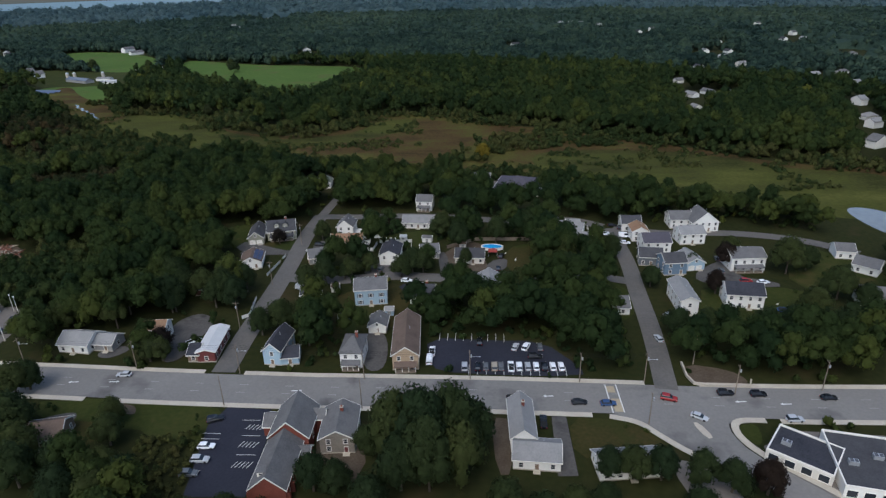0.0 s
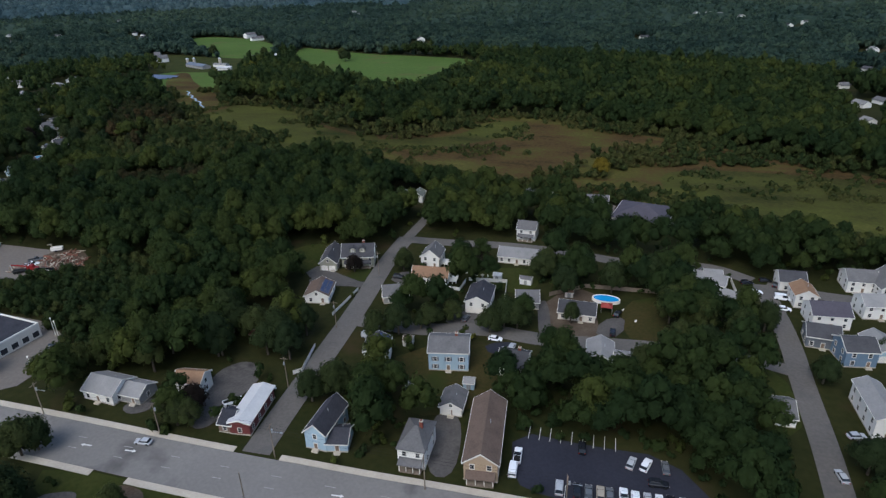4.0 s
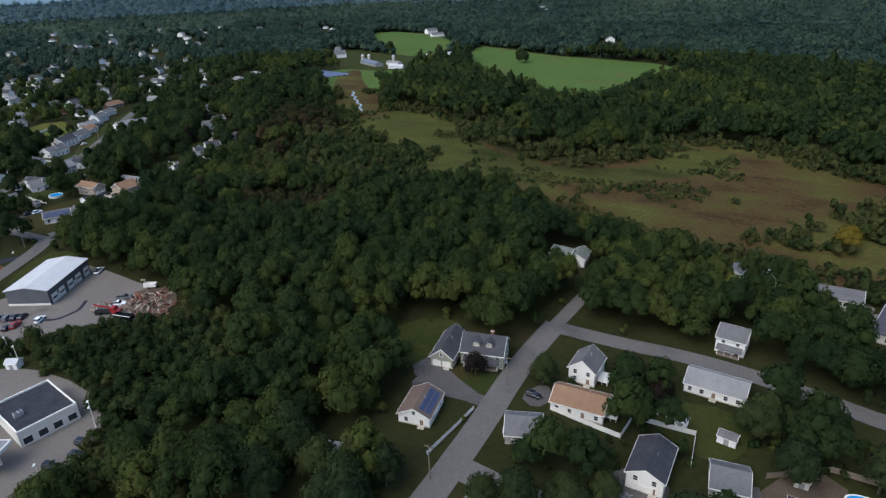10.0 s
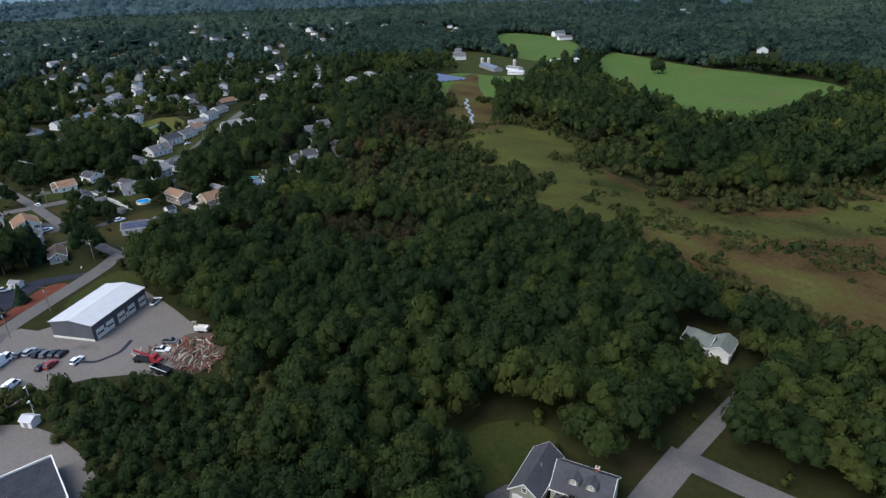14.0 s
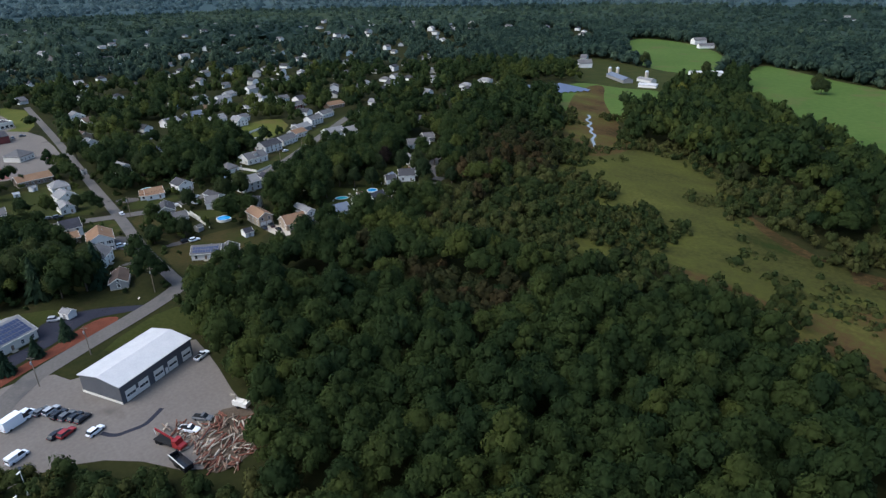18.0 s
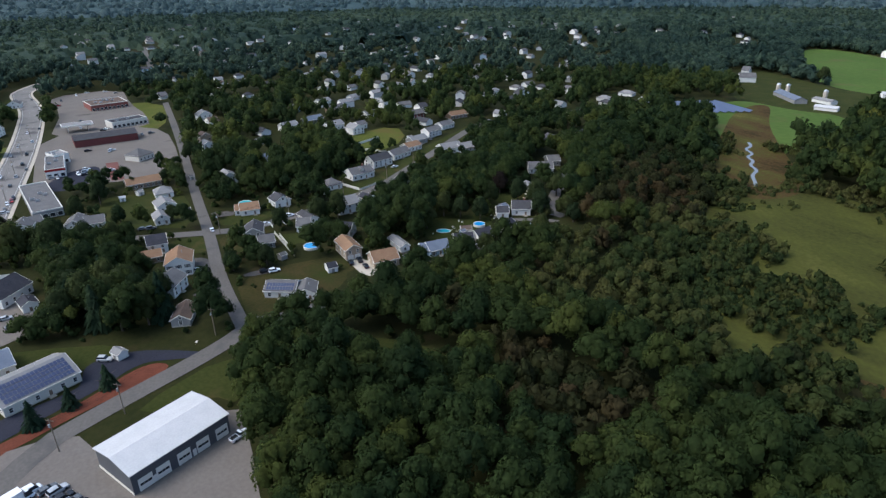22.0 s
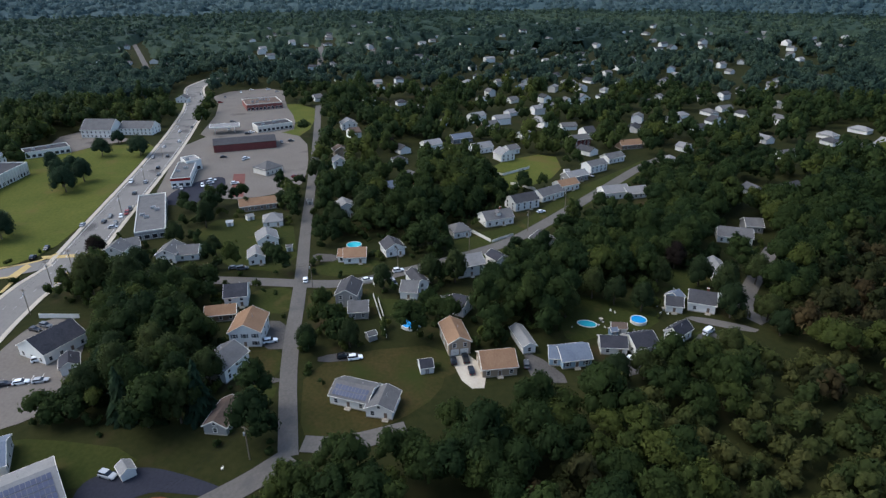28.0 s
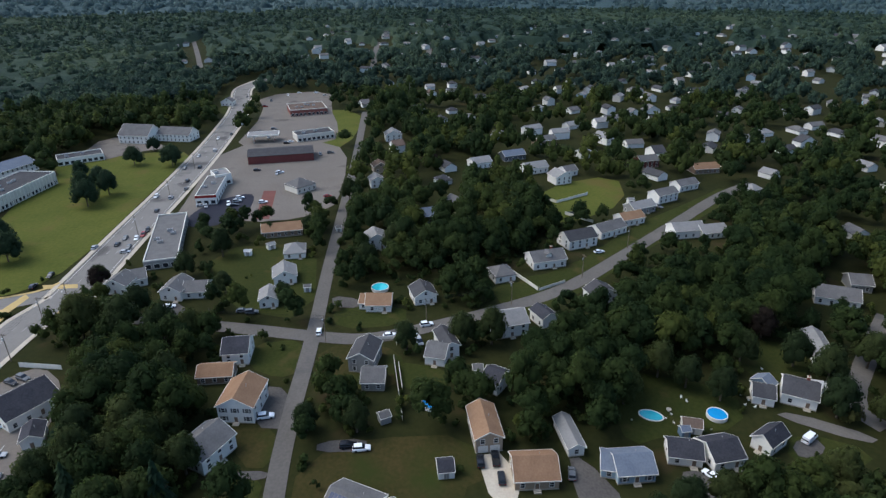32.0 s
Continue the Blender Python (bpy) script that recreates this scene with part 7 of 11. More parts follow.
house(-551.0, 502.5, 94, 16.4, 9.0, 3.0, 'x', 'brown', 'tan', detail=1)
clear_line([(-458, 457), (-445, 449)], 6)
house(-457.9, 456.9, 95, 12.4, 9.0, 3.0, 'x', 'white', 'lightgray', detail=1)
clear_line([(-656, 318), (-633, 318)], 6)
house(-655.7, 318.5, 94, 11.5, 10.8, 4.6, 'y', 'white', 'lightgray', detail=1)

# shops along the western road
# shops, work yard and farm
clear_line([(-175, 197), (-159, 189)], 7)
flat_building(-175.3, 196.8, 79, 14.6, 18.0, 4.4, 'flat', 'offwhite', 'dark', label='flat-roofed cream filling-station shop with white parapets', name='shop', category='shop', front='window')
clear_line([(-246, 247), (-225, 238)], 8)
workshop(-246.1, 246.6, 26, 15.7, 26.7, 6.0, 'y', 'darkgray', 'white', label='dark grey steel workshop with a pale metal roof and roller doors', name='workshop', category='workshop')
clear_line([(-293, 214), (-278, 220)], 10)
house(-292.8, 214.4, 116, 20.8, 16.0, 3.4, 'x', 'offwhite', 'lightgray', solar=1, name='school_building', category='school', pitch=0.4)
clear_line([(-309, 204), (-295, 209)], 5)
house(-309.0, 203.8, 105, 9.1, 12.0, 3.4, 'x', 'offwhite', 'bluegray', pitch=0.4)
clear_line([(-482, 208), (-445, 221)], 7)
flat_building(-481.7, 208.2, 100, 13.4, 55.6, 3.9, 'flat', 'gray', 'gray', label='long grey flat-roofed shop row', name='shop', category='shop')
clear_line([(-549, 213), (-521, 221)], 5)
flat_building(-549.4, 213.4, 92, 10.7, 35.2, 5.0, 'flat', 'white', 'gray', label='white flat-roofed shop with a red band', name='shop', category='shop', band='red')
clear_line([(-571, 214), (-553, 219)], 5)
flat_building(-570.6, 214.2, 116, 9.1, 12.0, 6.0, 'flat', 'white', 'lightgray', label='white shop with a pale flat roof', name='shop', category='shop')
clear_line([(-617, 243), (-594, 247)], 21)
house(-617.1, 243.2, 96, 41.4, 20.0, 5.0, 'x', 'darkred', 'charcoal', label='long dark red store with a low dark roof', name='store', category='store', pitch=0.2, detail=0)
clear_line([(-550, 262), (-533, 264)], 6)
house(-550.3, 261.6, 131, 12.8, 12.0, 4.0, 'hip', 'offwhite', 'gray', name='bank', category='bank', detail=1)
clear_line([(-670, 260), (-645, 263)], 14)
flat_building(-669.6, 260.3, 110, 27.6, 14.0, 4.5, 'flat', 'offwhite', 'charcoal', label='cream filling-station shop with a flat roof', name='shop', category='shop')
clear_line([(-763, 248), (-728, 251)], 16)
flat_building(-763.5, 247.8, 102, 31.2, 30.0, 5.0, 'flat', 'brick', 'brown', label='brick plaza store with a flat roof', name='store', category='store')
clear_line([(-548, 100), (-527, 112)], 37)
flat_building(-547.9, 100.1, 169, 73.4, 22.0, 7.0, 'flat', 'offwhite', 'charcoal', label='long two-storey school with pale fins and a flat roof', name='school', category='school', fins=1)
clear_line([(-598, 74), (-574, 88)], 23)
house(-597.9, 73.7, 153, 46.1, 20.0, 5.0, 'x', 'white', 'bluegray', detail=1, pitch=0.3)
clear_line([(-631, 111), (-608, 122)], 13)
flat_building(-630.8, 111.4, 117, 26.9, 14.0, 4.0, 'flat', 'white', 'charcoal', label='low white hall with a dark flat roof', name='hall', category='hall')
clear_line([(-679, 135), (-653, 144)], 12)
house(-679.4, 134.8, 74, 23.4, 18.0, 6.0, 'x', 'white', 'gray', label='white church hall with a grey gabled roof', name='church_hall', category='hall', detail=1, pitch=0.7)
clear_line([(-680, 161), (-655, 169)], 13)
house(-680.0, 161.2, 74, 25.0, 14.0, 5.0, 'x', 'white', 'gray', detail=1, pitch=0.6)
clear_line([(-805, 173), (-779, 179)], 5)
house(-805.3, 172.9, 81, 10.5, 9.0, 4.0, 'y', 'white', 'gray', detail=1)
clear_line([(-947, -68), (-904, -46)], 17)
flat_building(-947.1, -67.8, 104, 34.0, 40.0, 6.0, 'flat', 'white', 'white', label='pale flat-roofed warehouse beyond the woods', name='warehouse', category='warehouse')
clear_line([(90, 123), (82, 111)], 8)
flat_building(90.4, 122.5, -41, 15.0, 12.0, 2.9, 'flat', 'offwhite', 'dark', label='white flat-roofed shop with a dark roof', name='shop', category='shop')
clear_line([(104, 117), (92, 104)], 9)
flat_building(104.1, 117.2, -15, 18.1, 20.0, 3.2, 'flat', 'white', 'charcoal', label='white flat-roofed shop with a grey roof', name='shop', category='shop')
canopy(-170.8, 178.5, 25, 16, 8)
canopy(-665.2, 225.1, 95, 22, 13)
clear_line([(-446, 793), (-428, 767)], 19)
house(-457.0, 797.0, -32, 44.0, 11.0, 3.2, 'x', 'gray', 'bluegray', pitch=0.42, label='grey dairy barn with a pale metal roof', name='barn', category='barn', detail=0, group='farm buildings')
clear_line([(-421, 800), (-405, 774)], 11)
house(-430.0, 806.0, -8, 19.0, 8.0, 2.8, 'x', 'white', 'lightgray', pitch=0.35, label='white farm shed with a metal roof', name='farm_shed', category='barn', detail=0, group='farm buildings')
clear_line([(-406, 775), (-391, 750)], 9)
house(-411.0, 779.0, 20, 17.5, 8.0, 2.6, 'x', 'white', 'white', pitch=0.35, label='white farm shed with a metal roof', name='farm_shed', category='barn', detail=0, group='farm buildings')
clear_line([(-410, 889), (-395, 859)], 18)
house(-408.0, 886.0, 42, 34.0, 10.0, 3.2, 'x', 'white', 'white', pitch=0.3, label='long white farm shed', name='farm_shed', category='barn', detail=0, group='farm buildings')
clear_line([(-379, 900), (-366, 870)], 6)
house(-379.5, 899.5, 48, 10.0, 8.0, 3.2, 'x', 'white', 'white', pitch=0.4, label='small white farm shed beside the field', name='farm_shed', category='barn', detail=0, group='farm buildings')
clear_line([(-543, 849), (-522, 821)], 8)
house(-542.7, 848.7, 48, 16.1, 14.0, 5.0, 'x', 'white', 'gray', label='farmhouse with a grey roof', name='farmhouse', category='house', detail=0, group='farm buildings')
clear_line([(-558, 1140), (-537, 1100)], 21)
house(-566.0, 1160.0, 60, 20.0, 12.0, 6.0, 'x', 'white', 'gray', label='large white farmhouse with grey roofs', name='farmhouse', category='house', detail=0, group='farm buildings')
clear_line([(-526, 1117), (-508, 1080)], 14)
house(-532.0, 1118.0, 50, 22.0, 10.0, 4.0, 'x', 'white', 'gray', label='white farm building beside the farmhouse', name='farmhouse', category='house', detail=0, group='farm buildings')
silo(-480, 812)
silo(-473, 816)
silo(-436, 815)
solar_field(-472, 699)
church(-40.8, 128.0)
hatched_bay(-52.5, 138.2, -3)
hatched_bay(-52.4, 131.2, -3)
hatched_bay(-51.9, 123.7, -3)
stall_lines(-63.7, 135.6, 90, 1, 2.75, 5, -3)
stall_lines(-63.4, 133.4, 90, 1, 2.75, 5, -3)
stall_lines(-54.4, 141.1, 90, 1, 2.75, 5, -3)
stall_lines(-52.6, 134.7, 90, 1, 2.75, 5, -3)
stall_lines(-51.9, 127.3, 90, 1, 2.75, 5, -3)
stall_lines(-1.6, 183.9, -4, 9)
stall_lines(7.7, 164.1, -4, 12)

# distant houses
house(-892, 325, 190, 9, 8, 3.0, 'x', 'white', 'charcoal', detail=0, group='distant houses', yard=8)
clear_line([(-892, 325), (-861, 324)], 5)
house(-855, 341, 93, 13, 8, 5.1, 'y', 'white', 'gray', detail=0, group='distant houses', yard=8)
clear_line([(-855, 341), (-826, 339)], 5)
house(-858, 365, 99, 9, 8, 3.0, 'x', 'white', 'lightgray', detail=0, group='distant houses', yard=8)
clear_line([(-858, 365), (-829, 362)], 5)
house(-832, 385, 99, 11, 8, 3.0, 'x', 'white', 'gray', detail=0, group='distant houses', yard=8)
clear_line([(-832, 385), (-804, 381)], 5)
house(-799, 408, 98, 13, 8, 3.0, 'hip', 'white', 'charcoal', detail=0, group='distant houses', yard=8)
clear_line([(-799, 408), (-771, 403)], 5)
house(-821, 457, 102, 11, 8, 5.1, 'hip', 'white', 'lightgray', detail=0, group='distant houses', yard=8)
clear_line([(-821, 457), (-793, 450)], 5)
house(-867, 481, 190, 12, 8, 3.0, 'x', 'white', 'charcoal', detail=0, group='distant houses', yard=8)
clear_line([(-867, 481), (-837, 473)], 5)
house(-815, 490, 102, 10, 8, 5.1, 'x', 'white', 'gray', detail=0, group='distant houses', yard=8)
clear_line([(-815, 490), (-787, 482)], 5)
house(-861, 516, 102, 9, 8, 3.0, 'x', 'white', 'charcoal', detail=0, group='distant houses', yard=8)
clear_line([(-861, 516), (-831, 506)], 5)
house(-1130, 506, 102, 10, 8, 3.0, 'x', 'white', 'charcoal', detail=0, group='distant houses', yard=8)
clear_line([(-1130, 506), (-1091, 498)], 5)
house(-1194, 543, 184, 11, 8, 5.1, 'x', 'white', 'charcoal', detail=0, group='distant houses', yard=8)
clear_line([(-1194, 543), (-1105, 521)], 17)
house(-1076, 624, 96, 9, 8, 5.1, 'y', 'white', 'gray', detail=0, group='distant houses', yard=8)
clear_line([(-1076, 624), (-1039, 610)], 5)
house(-1016, 637, 104, 9, 8, 3.0, 'hip', 'white', 'lightgray', detail=0, group='distant houses', yard=8)
clear_line([(-1016, 637), (-981, 622)], 5)
house(-986, 658, 99, 12, 8, 3.0, 'x', 'white', 'charcoal', detail=0, group='distant houses', yard=8)
clear_line([(-986, 658), (-952, 643)], 5)
house(-882, 613, 102, 13, 8, 3.0, 'hip', 'white', 'gray', detail=0, group='distant houses', yard=8)
clear_line([(-882, 613), (-852, 599)], 5)
house(-843, 627, 102, 9, 8, 5.1, 'x', 'white', 'gray', detail=0, group='distant houses', yard=8)
clear_line([(-843, 627), (-814, 612)], 5)
house(-794, 621, 93, 12, 8, 3.0, 'x', 'white', 'charcoal', detail=0, group='distant houses', yard=8)
clear_line([(-794, 621), (-768, 607)], 5)
house(-706, 521, 101, 11, 8, 3.0, 'y', 'white', 'gray', detail=0, group='distant houses', yard=8)
clear_line([(-706, 521), (-682, 511)], 5)
house(-714, 540, 101, 14, 8, 3.0, 'y', 'white', 'gray', detail=0, group='distant houses', yard=8)
clear_line([(-714, 540), (-690, 529)], 5)
house(-683, 531, 102, 14, 8, 3.0, 'x', 'white', 'charcoal', detail=0, group='distant houses', yard=8)
clear_line([(-683, 531), (-660, 520)], 5)
house(-722, 564, 95, 10, 8, 3.0, 'hip', 'white', 'charcoal', detail=0, group='distant houses', yard=8)
clear_line([(-722, 564), (-698, 552)], 5)
house(-1043, 805, 97, 14, 8, 5.1, 'x', 'white', 'charcoal', detail=0, group='distant houses', yard=8)
clear_line([(-1043, 805), (-1008, 784)], 5)
house(-1068, 844, 103, 14, 8, 3.0, 'y', 'white', 'charcoal', detail=0, group='distant houses', yard=8)
clear_line([(-1068, 844), (-990, 796)], 17)
house(-1059, 890, 192, 10, 8, 5.1, 'x', 'white', 'charcoal', detail=0, group='distant houses', yard=8)
clear_line([(-1059, 890), (-983, 838)], 17)
house(-893, 788, 103, 12, 8, 5.1, 'x', 'white', 'gray', detail=0, group='distant houses', yard=8)
clear_line([(-893, 788), (-864, 767)], 5)
house(-872, 794, 97, 9, 8, 5.1, 'x', 'white', 'gray', detail=0, group='distant houses', yard=8)
clear_line([(-872, 794), (-843, 773)], 5)
house(-1137, 1045, 97, 13, 8, 3.0, 'hip', 'white', 'lightgray', detail=0, group='distant houses', yard=8)
clear_line([(-1137, 1045), (-1057, 980)], 17)
house(-877, 882, 190, 9, 8, 5.1, 'x', 'white', 'lightgray', detail=0, group='distant houses', yard=8)
clear_line([(-877, 882), (-849, 857)], 5)
house(-628, 589, 102, 11, 8, 3.0, 'hip', 'white', 'lightgray', detail=0, group='distant houses', yard=8)
clear_line([(-628, 589), (-608, 575)], 5)
house(-632, 618, 190, 13, 8, 3.0, 'hip', 'white', 'gray', detail=0, group='distant houses', yard=8)
clear_line([(-632, 618), (-612, 603)], 5)
house(-642, 639, 100, 12, 8, 3.0, 'x', 'white', 'gray', detail=0, group='distant houses', yard=8)
clear_line([(-642, 639), (-621, 623)], 5)
house(-620, 641, 191, 13, 8, 3.0, 'hip', 'white', 'charcoal', detail=0, group='distant houses', yard=8)
clear_line([(-620, 641), (-600, 625)], 5)
house(-583, 577, 103, 10, 8, 3.0, 'x', 'white', 'charcoal', detail=0, group='distant houses', yard=8)
clear_line([(-583, 577), (-565, 564)], 5)
house(-592, 596, 98, 13, 8, 5.1, 'y', 'white', 'charcoal', detail=0, group='distant houses', yard=8)
clear_line([(-592, 596), (-573, 581)], 5)
house(-614, 572, 94, 14, 8, 3.0, 'x', 'white', 'gray', detail=0, group='distant houses', yard=8)
clear_line([(-614, 572), (-594, 558)], 5)
house(-1167, 302, 104, 12, 8, 3.0, 'y', 'white', 'gray', detail=0, group='distant houses', yard=8)
clear_line([(-1167, 302), (-1127, 302)], 5)
house(-1281, 294, 184, 13, 8, 3.0, 'hip', 'white', 'charcoal', detail=0, group='distant houses', yard=8)
clear_line([(-1281, 294), (-1186, 294)], 17)
house(-1274, 330, 103, 13, 8, 3.0, 'hip', 'white', 'charcoal', detail=0, group='distant houses', yard=8)
clear_line([(-1274, 330), (-1179, 328)], 17)
house(-1454, 400, 185, 9, 8, 3.0, 'x', 'white', 'gray', detail=0, group='distant houses', yard=8)
clear_line([(-1454, 400), (-1347, 392)], 17)
house(-1719, 448, 99, 12, 8, 5.1, 'x', 'white', 'charcoal', detail=0, group='distant houses', yard=8)
clear_line([(-1719, 448), (-1593, 436)], 17)
house(-1650, 403, 100, 11, 8, 3.0, 'x', 'white', 'gray', detail=0, group='distant houses', yard=8)
clear_line([(-1650, 403), (-1529, 395)], 17)
house(-1119, 216, 101, 14, 8, 3.0, 'x', 'white', 'lightgray', detail=0, group='distant houses', yard=8)
clear_line([(-1119, 216), (-1081, 220)], 5)
house(-1181, 227, 101, 12, 8, 5.1, 'y', 'white', 'lightgray', detail=0, group='distant houses', yard=8)
clear_line([(-1181, 227), (-1140, 230)], 5)
house(-1083, 16, 96, 13, 8, 3.0, 'hip', 'white', 'gray', detail=0, group='distant houses', yard=8)
clear_line([(-1083, 16), (-1045, 28)], 5)
house(-1383, -10, 98, 13, 8, 3.0, 'x', 'white', 'gray', detail=0, group='distant houses', yard=8)
clear_line([(-1383, -10), (-1282, 17)], 17)
house(-1297, -6, 104, 12, 8, 3.0, 'x', 'white', 'lightgray', detail=0, group='distant houses', yard=8)
clear_line([(-1297, -6), (-1202, 21)], 17)
house(-1873, -238, 104, 10, 8, 3.0, 'x', 'white', 'gray', detail=0, group='distant houses', yard=8)
clear_line([(-1873, -238), (-1738, -194)], 17)
house(-2026, -243, 184, 9, 8, 5.1, 'y', 'white', 'charcoal', detail=0, group='distant houses', yard=8)
clear_line([(-2026, -243), (-1880, -199)], 17)
house(-1991, -91, 98, 12, 8, 5.1, 'hip', 'white', 'gray', detail=0, group='distant houses', yard=8)
clear_line([(-1991, -91), (-1846, -59)], 17)
house(-1826, -30, 97, 12, 8, 3.0, 'x', 'white', 'lightgray', detail=0, group='distant houses', yard=8)
clear_line([(-1826, -30), (-1694, -2)], 17)
house(-1382, -232, 100, 12, 8, 3.0, 'hip', 'white', 'lightgray', detail=0, group='distant houses', yard=8)
clear_line([(-1382, -232), (-1281, -187)], 17)
house(-1426, -233, 93, 12, 8, 3.0, 'x', 'white', 'gray', detail=0, group='distant houses', yard=8)
clear_line([(-1426, -233), (-1323, -187)], 17)
house(-1206, -94, 187, 14, 8, 5.1, 'x', 'white', 'gray', detail=0, group='distant houses', yard=8)
clear_line([(-1206, -94), (-1118, -59)], 17)
house(-2057, -194, 192, 13, 8, 3.0, 'hip', 'white', 'lightgray', detail=0, group='distant houses', yard=8)
clear_line([(-2057, -194), (-1909, -153)], 17)
house(-971, 601, 183, 11, 8, 3.0, 'y', 'white', 'lightgray', detail=0, group='distant houses', yard=8)
clear_line([(-971, 601), (-938, 588)], 5)
house(-1342, 441, 100, 10, 8, 3.0, 'y', 'white', 'lightgray', detail=0, group='distant houses', yard=8)
clear_line([(-1342, 441), (-1242, 429)], 17)
house(-1110, 437, 184, 11, 8, 3.0, 'hip', 'white', 'charcoal', detail=0, group='distant houses', yard=8)
clear_line([(-1110, 437), (-1072, 431)], 5)
house(-951, 715, 191, 10, 8, 5.1, 'hip', 'white', 'gray', detail=0, group='distant houses', yard=8)
clear_line([(-951, 715), (-919, 698)], 5)
house(-1120, 743, 188, 13, 8, 5.1, 'x', 'white', 'gray', detail=0, group='distant houses', yard=8)
clear_line([(-1120, 743), (-1038, 703)], 17)
house(-1171, 869, 101, 12, 8, 3.0, 'x', 'white', 'lightgray', detail=0, group='distant houses', yard=8)
clear_line([(-1171, 869), (-1086, 819)], 17)
house(-1390, 713, 102, 13, 8, 5.1, 'x', 'white', 'charcoal', detail=0, group='distant houses', yard=8)
clear_line([(-1390, 713), (-1289, 678)], 17)
house(-1244, 485, 103, 12, 8, 3.0, 'x', 'white', 'lightgray', detail=0, group='distant houses', yard=8)
clear_line([(-1244, 485), (-1152, 469)], 17)
house(-1282, 510, 99, 11, 8, 3.0, 'x', 'white', 'gray', detail=0, group='distant houses', yard=8)
clear_line([(-1282, 510), (-1187, 492)], 17)
house(-447, 521, 183, 9, 8, 3.0, 'x', 'white', 'gray', detail=0, group='distant houses', yard=8)
clear_line([(-447, 521), (-433, 508)], 5)
house(-587, 650, 190, 12, 8, 5.1, 'x', 'white', 'gray', detail=0, group='distant houses', yard=8)
clear_line([(-587, 650), (-569, 633)], 5)
house(-541, 601, 192, 10, 8, 3.0, 'x', 'white', 'lightgray', detail=0, group='distant houses', yard=8)
clear_line([(-541, 601), (-524, 586)], 5)
house(-612, 483, 92, 12, 8, 3.0, 'x', 'white', 'gray', detail=0, group='distant houses', yard=8)
clear_line([(-612, 483), (-591, 474)], 5)
house(-689, 495, 99, 13, 8, 3.0, 'x', 'white', 'gray', detail=0, group='distant houses', yard=8)
clear_line([(-689, 495), (-666, 486)], 5)
house(-671, 480, 101, 10, 8, 5.1, 'x', 'white', 'lightgray', detail=0, group='distant houses', yard=8)
clear_line([(-671, 480), (-649, 471)], 5)
house(-642, 439, 98, 13, 8, 5.1, 'x', 'white', 'lightgray', detail=0, group='distant houses', yard=8)
clear_line([(-642, 439), (-620, 432)], 5)
house(-740, 373, 100, 9, 8, 3.0, 'hip', 'white', 'charcoal', detail=0, group='distant houses', yard=8)
clear_line([(-740, 373), (-715, 370)], 5)
house(-710, 360, 192, 11, 8, 3.0, 'hip', 'white', 'charcoal', detail=0, group='distant houses', yard=8)
clear_line([(-710, 360), (-685, 357)], 5)
house(-712, 383, 102, 10, 8, 3.0, 'hip', 'white', 'lightgray', detail=0, group='distant houses', yard=8)
clear_line([(-712, 383), (-688, 380)], 5)
house(-1064, 1042, 186, 14, 8, 5.1, 'y', 'white', 'lightgray', detail=0, group='distant houses', yard=8)
clear_line([(-1064, 1042), (-989, 977)], 17)
house(-1220, 227, 104, 11, 8, 5.1, 'x', 'white', 'lightgray', detail=0, group='distant houses', yard=8)
clear_line([(-1220, 227), (-1122, 230)], 17)
house(-1120, 242, 102, 12, 8, 5.1, 'x', 'white', 'gray', detail=0, group='distant houses', yard=8)
clear_line([(-1120, 242), (-1030, 244)], 17)
house(-1375, 336, 98, 13, 8, 3.0, 'x', 'white', 'gray', detail=0, group='distant houses', yard=8)
clear_line([(-1375, 336), (-1267, 330)], 17)
house(-2019, 488, 184, 9, 8, 5.1, 'x', 'white', 'gray', detail=0, group='distant houses', yard=8)
clear_line([(-2019, 488), (-1866, 469)], 17)
house(-862, 389, 98, 9, 8, 5.1, 'hip', 'white', 'charcoal', detail=0, group='distant houses', yard=8)
clear_line([(-862, 389), (-829, 384)], 5)
house(-951, 421, 184, 9, 8, 3.0, 'x', 'white', 'lightgray', detail=0, group='distant houses', yard=8)
clear_line([(-951, 421), (-914, 414)], 5)
house(-939, 493, 94, 9, 8, 3.0, 'x', 'white', 'gray', detail=0, group='distant houses', yard=8)
clear_line([(-939, 493), (-903, 483)], 5)
house(-861, 573, 190, 9, 8, 3.0, 'hip', 'white', 'charcoal', detail=0, group='distant houses', yard=8)
clear_line([(-861, 573), (-829, 560)], 5)
house(-810, 566, 97, 14, 8, 3.0, 'hip', 'white', 'gray', detail=0, group='distant houses', yard=8)
clear_line([(-810, 566), (-779, 553)], 5)
house(-765, 560, 190, 14, 8, 5.1, 'x', 'white', 'gray', detail=0, group='distant houses', yard=8)
clear_line([(-765, 560), (-736, 547)], 5)
house(-1105, 850, 103, 13, 8, 5.1, 'x', 'white', 'charcoal', detail=0, group='distant houses', yard=8)
clear_line([(-1105, 850), (-1019, 798)], 17)
house(-1116, 928, 96, 13, 8, 5.1, 'y', 'white', 'charcoal', detail=0, group='distant houses', yard=8)
clear_line([(-1116, 928), (-1029, 870)], 17)
house(-900, 930, 101, 9, 8, 3.0, 'x', 'white', 'lightgray', detail=0, group='distant houses', yard=8)
clear_line([(-900, 930), (-830, 870)], 17)
house(-763, 843, 187, 13, 8, 3.0, 'x', 'white', 'charcoal', detail=0, group='distant houses', yard=8)
clear_line([(-763, 843), (-735, 818)], 5)
house(-1007, 1095, 190, 12, 8, 3.0, 'x', 'white', 'gray', detail=0, group='distant houses', yard=8)
